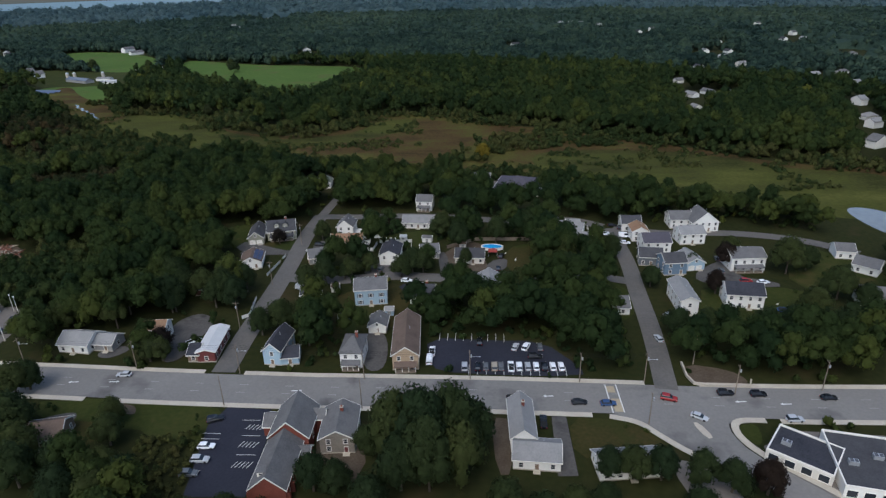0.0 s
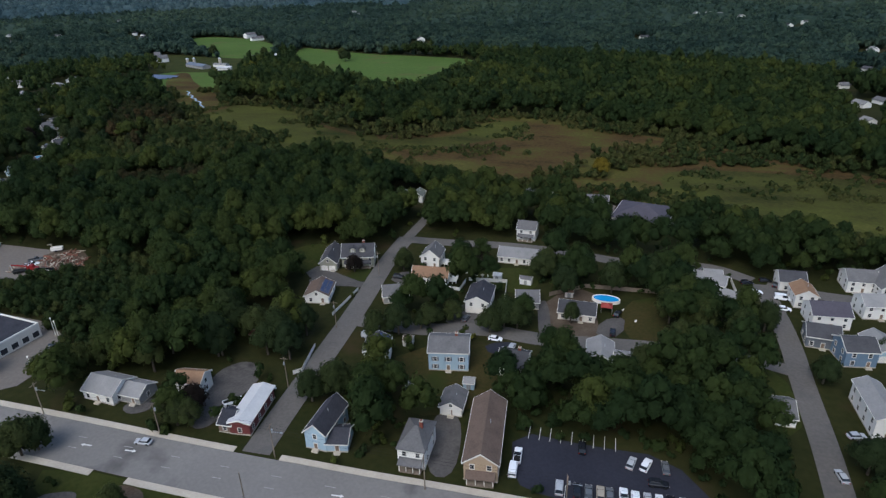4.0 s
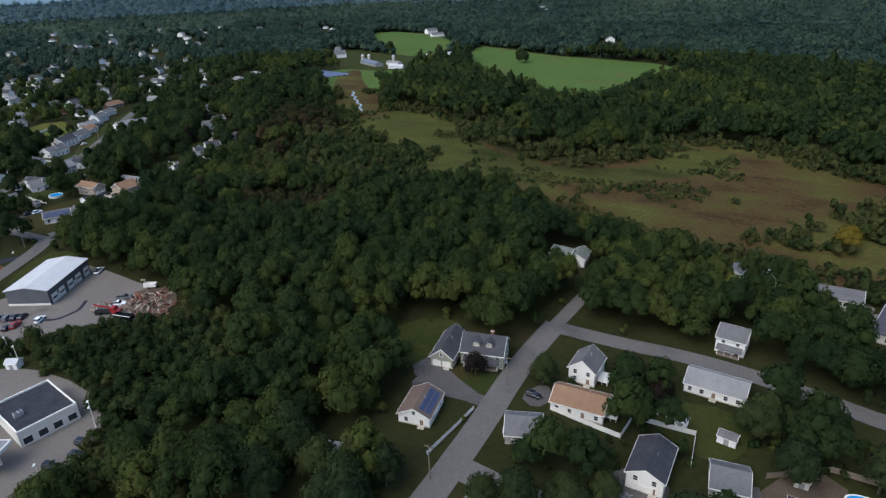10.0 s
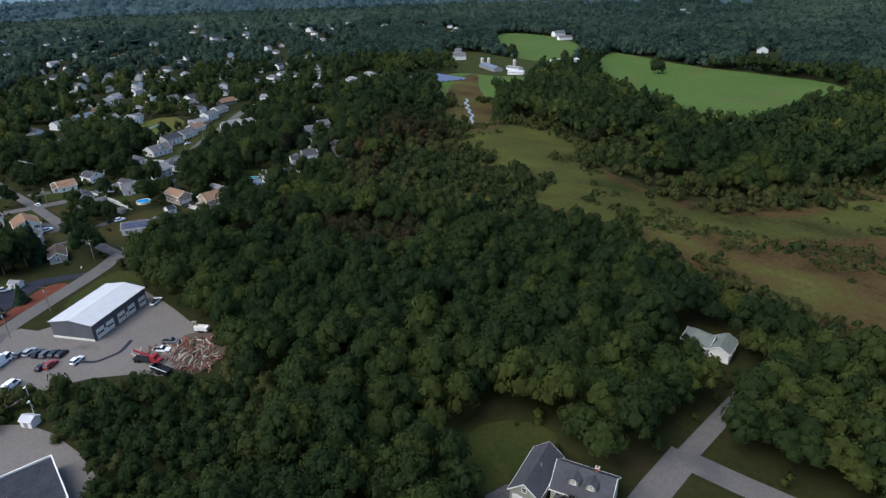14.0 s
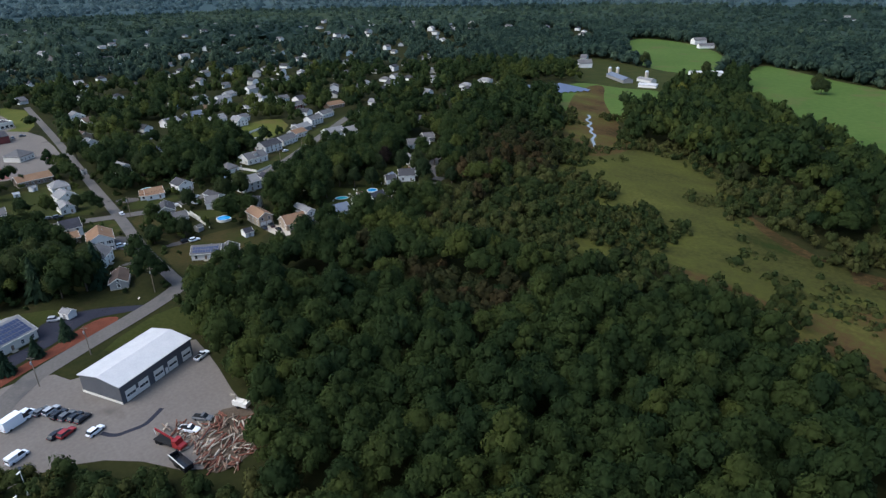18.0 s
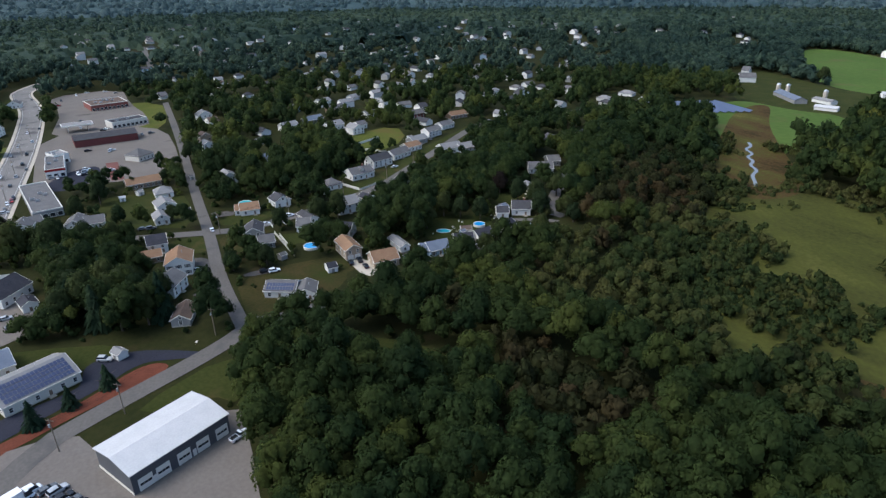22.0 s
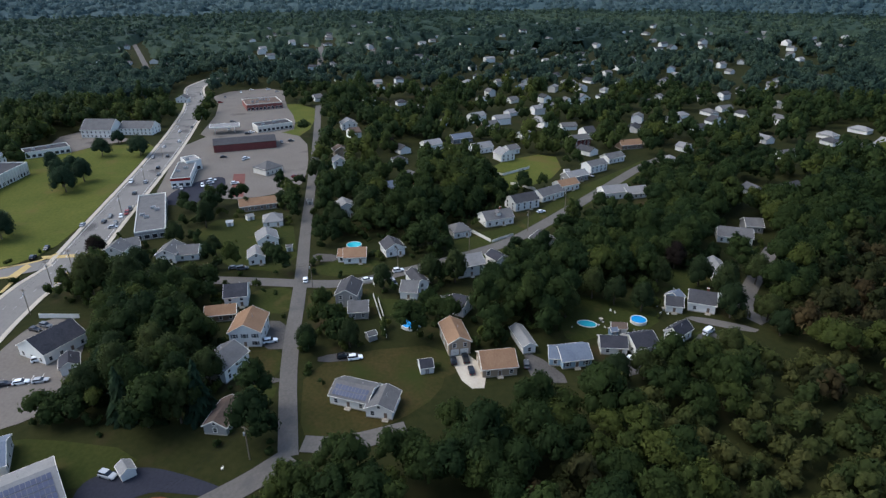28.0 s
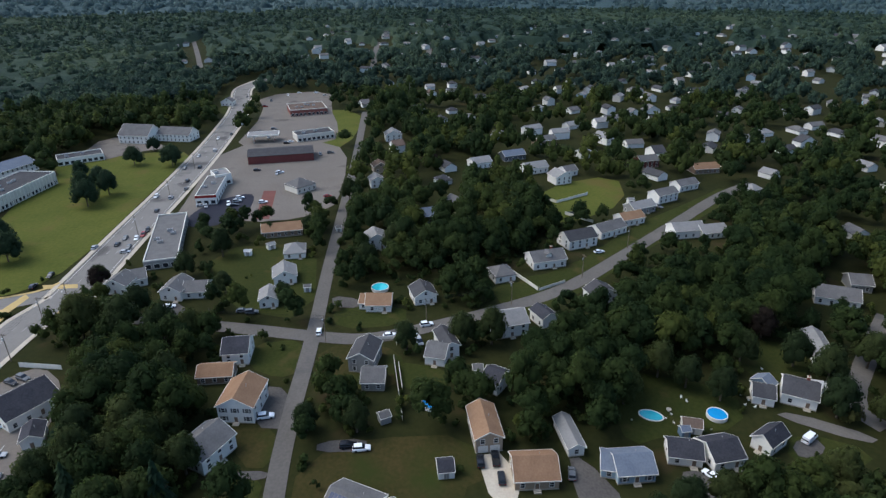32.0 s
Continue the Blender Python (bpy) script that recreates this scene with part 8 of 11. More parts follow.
clear_line([(-1007, 1095), (-930, 1023)], 17)
house(-1004, 1200, 193, 13, 8, 3.0, 'x', 'white', 'gray', detail=0, group='distant houses', yard=8)
clear_line([(-1004, 1200), (-928, 1119)], 17)
house(-770, 1140, 189, 13, 8, 5.1, 'hip', 'white', 'charcoal', detail=0, group='distant houses', yard=8)
clear_line([(-770, 1140), (-712, 1062)], 17)
house(-924, 1224, 185, 11, 8, 5.1, 'hip', 'white', 'charcoal', detail=0, group='distant houses', yard=8)
clear_line([(-924, 1224), (-854, 1141)], 17)
house(-1158, 1602, 100, 10, 8, 3.0, 'y', 'white', 'charcoal', detail=0, group='distant houses', yard=8)
clear_line([(-1158, 1602), (-1073, 1493)], 17)
house(-525, 641, 187, 11, 8, 3.0, 'hip', 'white', 'charcoal', detail=0, group='distant houses', yard=8)
clear_line([(-525, 641), (-505, 623)], 5)
house(-507, 650, 95, 11, 8, 3.0, 'hip', 'white', 'lightgray', detail=0, group='distant houses', yard=8)
clear_line([(-507, 650), (-488, 631)], 5)
house(-509, 670, 99, 13, 8, 3.0, 'y', 'white', 'lightgray', detail=0, group='distant houses', yard=8)
clear_line([(-509, 670), (-490, 651)], 5)
house(-504, 588, 99, 13, 8, 3.0, 'x', 'white', 'gray', detail=0, group='distant houses', yard=8)
clear_line([(-504, 588), (-485, 572)], 5)
house(-583, 486, 187, 12, 8, 5.1, 'y', 'white', 'charcoal', detail=0, group='distant houses', yard=8)
clear_line([(-583, 486), (-560, 475)], 5)
house(-1000, 532, 105, 14, 8, 5.1, 'x', 'white', 'lightgray', detail=0, group='distant houses', yard=8)
clear_line([(-1000, 532), (-913, 499)], 17)
house(-946, 530, 108, 13, 8, 3.0, 'x', 'white', 'charcoal', detail=0, group='distant houses', yard=8)
clear_line([(-946, 530), (-907, 514)], 5)
house(-672, 458, 115, 13, 8, 3.0, 'x', 'white', 'lightgray', detail=0, group='distant houses', yard=8)
clear_line([(-672, 458), (-643, 445)], 5)
house(-656, 422, 113, 14, 8, 5.1, 'x', 'white', 'lightgray', detail=0, group='distant houses', yard=8)
clear_line([(-656, 422), (-628, 410)], 5)
house(-625, 467, 201, 14, 8, 5.1, 'x', 'white', 'lightgray', detail=0, group='distant houses', yard=8)
clear_line([(-625, 467), (-598, 453)], 5)
house(-810, 591, 194, 14, 8, 3.0, 'x', 'white', 'charcoal', detail=0, group='distant houses', yard=8)
clear_line([(-810, 591), (-777, 573)], 5)
house(-543, 468, 205, 12, 8, 3.0, 'x', 'white', 'charcoal', detail=0, group='distant houses', yard=8)
clear_line([(-543, 468), (-519, 453)], 5)
house(-690, 646, 104, 9, 8, 3.0, 'x', 'white', 'lightgray', detail=0, group='distant houses', yard=8)
clear_line([(-690, 646), (-661, 625)], 5)
house(-690, 671, 114, 12, 8, 5.1, 'x', 'white', 'charcoal', detail=0, group='distant houses', yard=8)
clear_line([(-690, 671), (-661, 649)], 5)
house(-1255, 976, 113, 11, 8, 3.0, 'x', 'white', 'charcoal', detail=0, group='distant houses', yard=8)
clear_line([(-1255, 976), (-1153, 908)], 17)
house(-1264, 1038, 112, 12, 8, 3.0, 'hip', 'white', 'lightgray', detail=0, group='distant houses', yard=8)
clear_line([(-1264, 1038), (-1161, 965)], 17)
house(-1136, 1219, 112, 12, 8, 3.0, 'x', 'white', 'lightgray', detail=0, group='distant houses', yard=8)
clear_line([(-1136, 1219), (-1044, 1131)], 17)
house(-1001, 1000, 196, 12, 8, 5.1, 'hip', 'white', 'gray', detail=0, group='distant houses', yard=8)
clear_line([(-1001, 1000), (-918, 928)], 17)
house(-849, 1227, 199, 9, 8, 5.1, 'hip', 'white', 'charcoal', detail=0, group='distant houses', yard=8)
clear_line([(-849, 1227), (-780, 1137)], 17)
house(-578, 1684, 112, 13, 8, 3.0, 'x', 'white', 'lightgray', detail=0, group='distant houses', yard=8)
clear_line([(-578, 1684), (-533, 1559)], 17)
house(-546, 1747, 195, 10, 8, 3.0, 'hip', 'white', 'charcoal', detail=0, group='distant houses', yard=8)
clear_line([(-546, 1747), (-503, 1617)], 17)
house(-543, 2015, 108, 14, 8, 5.1, 'hip', 'white', 'charcoal', detail=0, group='distant houses', yard=8)
clear_line([(-543, 2015), (-501, 1866)], 17)
house(-498, 2070, 107, 10, 8, 3.0, 'x', 'white', 'gray', detail=0, group='distant houses', yard=8)
clear_line([(-498, 2070), (-460, 1917)], 17)
house(-888, 1929, 115, 13, 8, 3.0, 'x', 'white', 'gray', detail=0, group='distant houses', yard=8)
clear_line([(-888, 1929), (-820, 1788)], 17)
house(-811, 1197, 108, 9, 8, 3.0, 'x', 'white', 'lightgray', detail=0, group='distant houses', yard=8)
clear_line([(-811, 1197), (-748, 1108)], 17)
house(-583, 901, 115, 13, 8, 3.0, 'y', 'white', 'gray', detail=0, group='distant houses', yard=8)
clear_line([(-583, 901), (-537, 832)], 17)
house(-583, 1824, 22, 12, 8, 3.0, 'x', 'white', 'lightgray', detail=0, group='distant houses', yard=8)
clear_line([(-583, 1824), (-539, 1690)], 17)
house(-550, 2066, 20, 12, 8, 5.1, 'hip', 'white', 'lightgray', detail=0, group='distant houses', yard=8)
clear_line([(-550, 2066), (-509, 1914)], 17)
house(-509, 2202, 114, 12, 8, 5.1, 'x', 'white', 'lightgray', detail=0, group='distant houses', yard=8)
clear_line([(-509, 2202), (-471, 2041)], 17)
house(292, 1644, 19, 14, 8, 3.0, 'y', 'white', 'lightgray', detail=0, group='distant houses', yard=8)
clear_line([(292, 1644), (270, 1522)], 17)
house(340, 1630, 21, 11, 8, 3.0, 'x', 'white', 'lightgray', detail=0, group='distant houses', yard=8)
clear_line([(340, 1630), (315, 1509)], 17)
house(363, 1536, 20, 14, 8, 3.0, 'y', 'white', 'lightgray', detail=0, group='distant houses', yard=8)
clear_line([(363, 1536), (335, 1422)], 17)
house(390, 968, 20, 13, 8, 3.0, 'y', 'white', 'lightgray', detail=0, group='distant houses', yard=8)
clear_line([(390, 968), (359, 894)], 17)
house(394, 909, 24, 14, 8, 3.0, 'x', 'white', 'lightgray', detail=0, group='distant houses', yard=8)
clear_line([(394, 909), (362, 839)], 9)
house(435, 1372, 25, 10, 8, 5.1, 'x', 'white', 'gray', detail=0, group='distant houses', yard=8)
clear_line([(435, 1372), (402, 1269)], 17)
house(260, 704, 15, 9, 8, 3.0, 'x', 'white', 'gray', detail=0, group='distant houses', yard=8)
clear_line([(260, 704), (238, 648)], 9)
house(243, 618, 111, 13, 8, 3.0, 'x', 'white', 'lightgray', detail=0, group='distant houses', yard=8)
clear_line([(243, 618), (222, 568)], 9)
house(264, 630, 110, 14, 8, 3.0, 'x', 'white', 'gray', detail=0, group='distant houses', yard=8)
clear_line([(264, 630), (242, 580)], 9)
house(845, 1780, 108, 11, 8, 3.0, 'x', 'white', 'lightgray', detail=0, group='distant houses', yard=8)
clear_line([(845, 1780), (782, 1649)], 17)
house(714, 1613, 20, 9, 8, 3.0, 'x', 'white', 'gray', detail=0, group='distant houses', yard=8)
clear_line([(714, 1613), (660, 1494)], 17)
house(376, 811, 20, 12, 8, 5.1, 'x', 'white', 'lightgray', detail=0, group='distant houses', yard=8)
clear_line([(376, 811), (346, 748)], 9)
house(-218, 1033, 18, 10, 8, 3.0, 'hip', 'white', 'gray', detail=0, group='distant houses', yard=8)
clear_line([(-218, 1033), (-201, 954)], 17)
house(-227, 1074, 23, 12, 8, 5.1, 'y', 'white', 'gray', detail=0, group='distant houses', yard=8)
clear_line([(-227, 1074), (-209, 992)], 17)
house(-541, 653, 16, 12, 8, 3.0, 'hip', 'white', 'lightgray', detail=0, group='distant houses', yard=8)
clear_line([(-541, 653), (-496, 603)], 9)
house(-549, 688, 19, 14, 8, 3.0, 'hip', 'white', 'lightgray', detail=0, group='distant houses', yard=8)
clear_line([(-549, 688), (-504, 635)], 9)
house(405, 685, 18, 14, 8, 3.0, 'hip', 'white', 'charcoal', detail=0, group='distant houses', yard=8)
clear_line([(405, 685), (372, 628)], 9)
house(420, 724, 16, 12, 8, 3.0, 'x', 'white', 'lightgray', detail=0, group='distant houses', yard=8)
clear_line([(420, 724), (386, 665)], 9)
house(461, 739, 22, 13, 8, 3.0, 'hip', 'white', 'gray', detail=0, group='distant houses', yard=8)
clear_line([(461, 739), (424, 679)], 9)
house(428, 662, 17, 13, 8, 3.0, 'x', 'white', 'lightgray', detail=0, group='distant houses', yard=8)
clear_line([(428, 662), (393, 607)], 9)
house(371, 560, 106, 11, 8, 5.1, 'y', 'white', 'lightgray', detail=0, group='distant houses', yard=8)
clear_line([(371, 560), (340, 512)], 9)
house(343, 503, 19, 13, 8, 3.0, 'hip', 'white', 'lightgray', detail=0, group='distant houses', yard=8)
clear_line([(343, 503), (314, 459)], 9)
house(329, 473, 18, 10, 8, 5.1, 'x', 'white', 'lightgray', detail=0, group='distant houses', yard=8)
clear_line([(329, 473), (301, 432)], 9)
house(295, 416, 21, 13, 8, 5.1, 'y', 'white', 'gray', detail=0, group='distant houses', yard=8)
clear_line([(295, 416), (269, 379)], 9)
house(324, 1677, 106, 12, 8, 3.0, 'x', 'white', 'lightgray', detail=0, group='distant houses', yard=8)
clear_line([(324, 1677), (300, 1550)], 17)
house(369, 1559, 115, 13, 8, 3.0, 'x', 'white', 'lightgray', detail=0, group='distant houses', yard=8)
clear_line([(369, 1559), (341, 1440)], 17)
house(722, 1739, 16, 13, 8, 5.1, 'x', 'white', 'gray', detail=0, group='distant houses', yard=8)
clear_line([(722, 1739), (667, 1608)], 17)
house(686, 1438, 19, 13, 8, 5.1, 'x', 'white', 'gray', detail=0, group='distant houses', yard=8)
clear_line([(686, 1438), (634, 1328)], 17)
house(-905, 701, 23, 9, 8, 5.1, 'x', 'white', 'gray', detail=0, group='distant houses', yard=8)
clear_line([(-905, 701), (-874, 683)], 5)
house(-781, 298, 19, 11, 8, 3.0, 'y', 'white', 'gray', detail=0, group='distant houses', yard=8)
clear_line([(-781, 298), (-753, 298)], 5)
house(-551, 343, 109, 8, 8, 3.0, 'hip', 'white', 'charcoal', detail=0, group='distant houses', yard=8)
clear_line([(-551, 343), (-532, 341)], 5)
house(-624, 320, 17, 10, 8, 5.1, 'y', 'white', 'brown', detail=0, group='distant houses', yard=8)
clear_line([(-624, 320), (-602, 319)], 5)
house(-738, 449, 115, 8, 8, 3.0, 'hip', 'white', 'lightgray', detail=0, group='distant houses', yard=8)
clear_line([(-738, 449), (-712, 442)], 5)
house(-1026, 900, 16, 10, 8, 3.0, 'hip', 'white', 'lightgray', detail=0, group='distant houses', yard=8)
clear_line([(-1026, 900), (-951, 846)], 17)
house(-977, 629, 23, 8, 8, 5.1, 'x', 'white', 'gray', detail=0, group='distant houses', yard=8)
clear_line([(-977, 629), (-943, 614)], 5)
house(-744, 344, 115, 9, 8, 5.1, 'x', 'white', 'charcoal', detail=0, group='distant houses', yard=8)
clear_line([(-744, 344), (-717, 342)], 5)
house(-813, 362, 15, 10, 8, 5.1, 'x', 'white', 'brown', detail=0, group='distant houses', yard=8)
clear_line([(-813, 362), (-784, 359)], 5)
house(-890, 664, 17, 11, 8, 3.0, 'y', 'white', 'charcoal', detail=0, group='distant houses', yard=8)
clear_line([(-890, 664), (-859, 648)], 5)
house(-1002, 775, 21, 11, 8, 3.0, 'hip', 'white', 'gray', detail=0, group='distant houses', yard=8)
clear_line([(-1002, 775), (-968, 755)], 5)
house(-576, 349, 18, 9, 8, 3.0, 'x', 'white', 'charcoal', detail=0, group='distant houses', yard=8)
clear_line([(-576, 349), (-556, 347)], 5)
house(-725, 475, 116, 10, 8, 3.0, 'x', 'white', 'gray', detail=0, group='distant houses', yard=8)
clear_line([(-725, 475), (-700, 467)], 5)
house(-1070, 571, 18, 8, 8, 3.0, 'x', 'white', 'gray', detail=0, group='distant houses', yard=8)
clear_line([(-1070, 571), (-1032, 560)], 5)
house(-511, 509, 116, 8, 8, 3.0, 'hip', 'white', 'lightgray', detail=0, group='distant houses', yard=8)
clear_line([(-511, 509), (-494, 497)], 5)
house(-761, 464, 20, 8, 8, 5.1, 'x', 'white', 'gray', detail=0, group='distant houses', yard=8)
clear_line([(-761, 464), (-735, 457)], 5)
house(-1255, 715, 20, 10, 9, 3.0, 'x', 'white', 'gray', detail=0, group='distant houses', yard=8)
clear_line([(-1255, 715), (-1162, 679)], 17)
house(-1705, -256, 25, 10, 9, 3.0, 'x', 'white', 'lightgray', detail=0, group='distant houses', yard=8)
clear_line([(-1705, -256), (-1581, -210)], 17)
house(-1434, 228, 16, 13, 9, 3.0, 'hip', 'white', 'lightgray', detail=0, group='distant houses', yard=8)
clear_line([(-1434, 228), (-1327, 234)], 17)
house(-1295, 925, 20, 14, 9, 3.0, 'hip', 'white', 'gray', detail=0, group='distant houses', yard=8)
clear_line([(-1295, 925), (-1201, 871)], 17)
house(-1386, -266, 19, 14, 9, 5.1, 'x', 'white', 'lightgray', detail=0, group='distant houses', yard=8)
clear_line([(-1386, -266), (-1284, -218)], 17)
house(-1408, 337, 23, 12, 9, 3.0, 'y', 'white', 'gray', detail=0, group='distant houses', yard=8)
clear_line([(-1408, 337), (-1303, 333)], 17)
house(-1532, -17, 24, 13, 9, 3.0, 'x', 'white', 'gray', detail=0, group='distant houses', yard=8)
clear_line([(-1532, -17), (-1419, 10)], 17)
house(-1301, 271, 18, 13, 9, 5.1, 'y', 'white', 'lightgray', detail=0, group='distant houses', yard=8)
clear_line([(-1301, 271), (-1204, 274)], 17)
house(-1503, -202, 22, 10, 9, 3.0, 'x', 'white', 'gray', detail=0, group='distant houses', yard=8)
clear_line([(-1503, -202), (-1393, -160)], 17)
house(-1400, -54, 14, 10, 9, 5.1, 'hip', 'white', 'lightgray', detail=0, group='distant houses', yard=8)
clear_line([(-1400, -54), (-1297, -23)], 17)
house(-1707, -395, 24, 11, 9, 5.1, 'hip', 'white', 'lightgray', detail=0, group='distant houses', yard=8)
clear_line([(-1707, -395), (-1583, -338)], 17)
house(-1376, 202, 104, 10, 9, 3.0, 'y', 'white', 'gray', detail=0, group='distant houses', yard=8)
clear_line([(-1376, 202), (-1274, 210)], 17)
house(-1576, -312, 116, 11, 9, 3.0, 'x', 'white', 'lightgray', detail=0, group='distant houses', yard=8)
clear_line([(-1576, -312), (-1461, -262)], 17)
house(-1632, -63, 14, 11, 9, 3.0, 'x', 'white', 'lightgray', detail=0, group='distant houses', yard=8)
clear_line([(-1632, -63), (-1511, -33)], 17)
house(-1203, 392, 26, 10, 9, 5.1, 'x', 'white', 'lightgray', detail=0, group='distant houses', yard=8)
clear_line([(-1203, 392), (-1112, 384)], 17)
house(-1300, -40, 15, 9, 9, 3.0, 'x', 'white', 'gray', detail=0, group='distant houses', yard=8)
clear_line([(-1300, -40), (-1203, -11)], 17)
house(-1633, 220, 14, 9, 9, 3.0, 'x', 'white', 'lightgray', detail=0, group='distant houses', yard=8)
clear_line([(-1633, 220), (-1512, 227)], 17)
house(-535, 535, 21, 9, 8, 3.0, 'x', 'white', 'lightgray', detail=0, group='distant houses', yard=8)
clear_line([(-535, 535), (-512, 518)], 5)
house(-1337, 655, 19, 8, 8, 3.0, 'x', 'white', 'charcoal', detail=0, group='distant houses', yard=8)
clear_line([(-1337, 655), (-1227, 614)], 17)
house(-828, 775, 109, 8, 8, 3.0, 'y', 'white', 'gray', detail=0, group='distant houses', yard=8)
clear_line([(-828, 775), (-756, 720)], 17)
house(-1700, 964, 19, 10, 8, 3.0, 'y', 'white', 'lightgray', detail=0, group='distant houses', yard=8)
clear_line([(-1700, 964), (-1565, 900)], 17)
house(-446, 545, 106, 8, 8, 3.0, 'x', 'white', 'charcoal', detail=0, group='distant houses', yard=8)
clear_line([(-446, 545), (-426, 527)], 5)
house(-1425, 1013, 111, 9, 8, 5.1, 'y', 'white', 'charcoal', detail=0, group='distant houses', yard=8)
clear_line([(-1425, 1013), (-1310, 943)], 17)
house(-718, 504, 14, 10, 8, 5.1, 'x', 'white', 'charcoal', detail=0, group='distant houses', yard=8)
clear_line([(-718, 504), (-687, 489)], 5)
house(-922, 573, 108, 10, 8, 3.0, 'x', 'white', 'gray', detail=0, group='distant houses', yard=8)
clear_line([(-922, 573), (-884, 556)], 5)
house(-752, 581, 22, 7, 8, 3.0, 'hip', 'white', 'lightgray', detail=0, group='distant houses', yard=8)
clear_line([(-752, 581), (-720, 563)], 5)
house(-934, 943, 22, 9, 8, 5.1, 'x', 'white', 'gray', detail=0, group='distant houses', yard=8)
clear_line([(-934, 943), (-855, 875)], 17)
house(223, 554, 107, 9, 8, 3.0, 'x', 'white', 'lightgray', detail=0, group='distant houses', yard=8)
clear_line([(223, 554), (204, 509)], 9)
house(315, 791, 112, 12, 8, 5.1, 'x', 'white', 'charcoal', detail=0, group='distant houses', yard=8)
clear_line([(315, 791), (290, 730)], 9)
house(283, 621, 21, 12, 8, 3.0, 'hip', 'white', 'lightgray', detail=0, group='distant houses', yard=8)
clear_line([(283, 621), (259, 572)], 9)
house(466, 1106, 17, 11, 9, 3.0, 'hip', 'white', 'lightgray', detail=0, group='distant houses', yard=8)
clear_line([(466, 1106), (430, 1020)], 17)
house(568, 899, 23, 11, 9, 3.0, 'hip', 'white', 'gray', detail=0, group='distant houses', yard=8)
clear_line([(568, 899), (523, 828)], 17)
house(642, 1203, 105, 12, 9, 5.1, 'y', 'white', 'gray', detail=0, group='distant houses', yard=8)
clear_line([(642, 1203), (592, 1110)], 17)
house(423, 962, 105, 12, 9, 3.0, 'x', 'white', 'charcoal', detail=0, group='distant houses', yard=8)
clear_line([(423, 962), (390, 885)], 17)
house(605, 1096, 105, 10, 9, 5.1, 'x', 'white', 'lightgray', detail=0, group='distant houses', yard=8)
clear_line([(605, 1096), (558, 1011)], 17)
house(394, 1324, 18, 13, 9, 3.0, 'y', 'white', 'charcoal', detail=0, group='distant houses', yard=8)
clear_line([(394, 1324), (364, 1222)], 17)
house(581, 1114, 21, 11, 9, 3.0, 'y', 'white', 'charcoal', detail=0, group='distant houses', yard=8)
clear_line([(581, 1114), (536, 1028)], 17)
house(126, 1144, 16, 14, 9, 3.0, 'x', 'white', 'charcoal', detail=0, group='distant houses', yard=8)
clear_line([(126, 1144), (116, 1054)], 17)

# rows of small houses that fill the suburb as far as the rise
row_rng = random.Random(19)
far_rows = Shape()
placed = 0
for i in range(-40, 60):
    for j in range(-40, 60):
        u, v = i * 36 + row_rng.uniform(-7, 7), j * 52 + (j % 2) * 20 + row_rng.uniform(-5, 5)
        x, y = -760 - 0.80 * u - 0.60 * v, 480 + 0.60 * u - 0.80 * v
        far = math.hypot(x + 150, y - 260)
        keep = row_rng.random()
        if not (-1700 < x < -455 and 130 < y < 1150 and 400 < far < 1550 and y < 1.05 * -x + 20 and y > 300 + 0.1 * (x + 700)):
            continue
        if x > -900 and y < 0.3 * -x + 60 or keep > (0.5 if far < 1050 else 0.3) or CLEAR[int(y - Y0) - 9:int(y - Y0) + 10, int(x - X0) - 9:int(x - X0) + 10].any() or placed >= 130:
            continue
        placed += 1
        w, d, h, turn = row_rng.uniform(10, 14), row_rng.uniform(7, 9), row_rng.choice((2.8, 3.0, 3.0, 4.9)), radians(143 + row_rng.choice((0, 90)) + row_rng.uniform(-5, 5))
        roof_boards, walls, _, _ = roof_shape(w, d, h, row_rng.choice("xxxy"), 0.5)
        tone, paint = row_rng.randrange(3), 3 + row_rng.randrange(3)
        for piece, k in ((roof_boards, tone), (walls, paint)):
            far_rows.add([(x + math.cos(turn) * a - math.sin(turn) * b, y + math.sin(turn) * a + math.cos(turn) * b, c) for a, b, c in piece.v], piece.f, k)
        clear_rect(x, y, math.degrees(turn), w, d, 3)
        clear_line([(x, y), (x + 0.06 * (-150 - x), y + 0.06 * (260 - y))], 6)
tagged(new("far_houses", far_rows.mesh("far_houses", M_ROOF["gray"], M_ROOF["charcoal"], M_ROOF["lightgray"], M_WALL["white"], M_WALL["offwhite"], M_WALL["paleblue"])), "rows of small white houses among far trees", "houses", kind="stuff")

# plan of the groves, scrub and low planting
GROVES = []
GROVES.append([(-369, 330), (-378, 363), (-366, 383), (-347, 375), (-332, 359), (-334, 344), (-348, 327)])
GROVES.append([(-386, 365), (-410, 413), (-407, 438), (-360, 411), (-360, 382)])
GROVES.append([(-386, 196), (-382, 253), (-361, 254), (-348, 250), (-346, 220)])
GROVES.append([(-335, 222), (-337, 255), (-323, 260), (-325, 222)])
GROVES.append([(-457, 464), (-450, 518), (-406, 470), (-376, 443), (-371, 422)])
GROVES.append([(-476, 288), (-542, 363), (-491, 386), (-463, 379), (-439, 334), (-444, 296)])
GROVES.append([(-344, 306), (-344, 328), (-337, 325), (-339, 306)])
GROVES.append([(-349, 440), (-352, 462), (-329, 444), (-329, 438)])
GROVES.append([(-5, 211), (34, 219), (64, 259), (77, 258), (65, 203), (73, 206), (61, 165), (48, 163), (34, 187), (-1, 192)])
GROVES.append([(73, 167), (92, 173), (142, 175), (128, 148), (86, 150), (74, 165)])
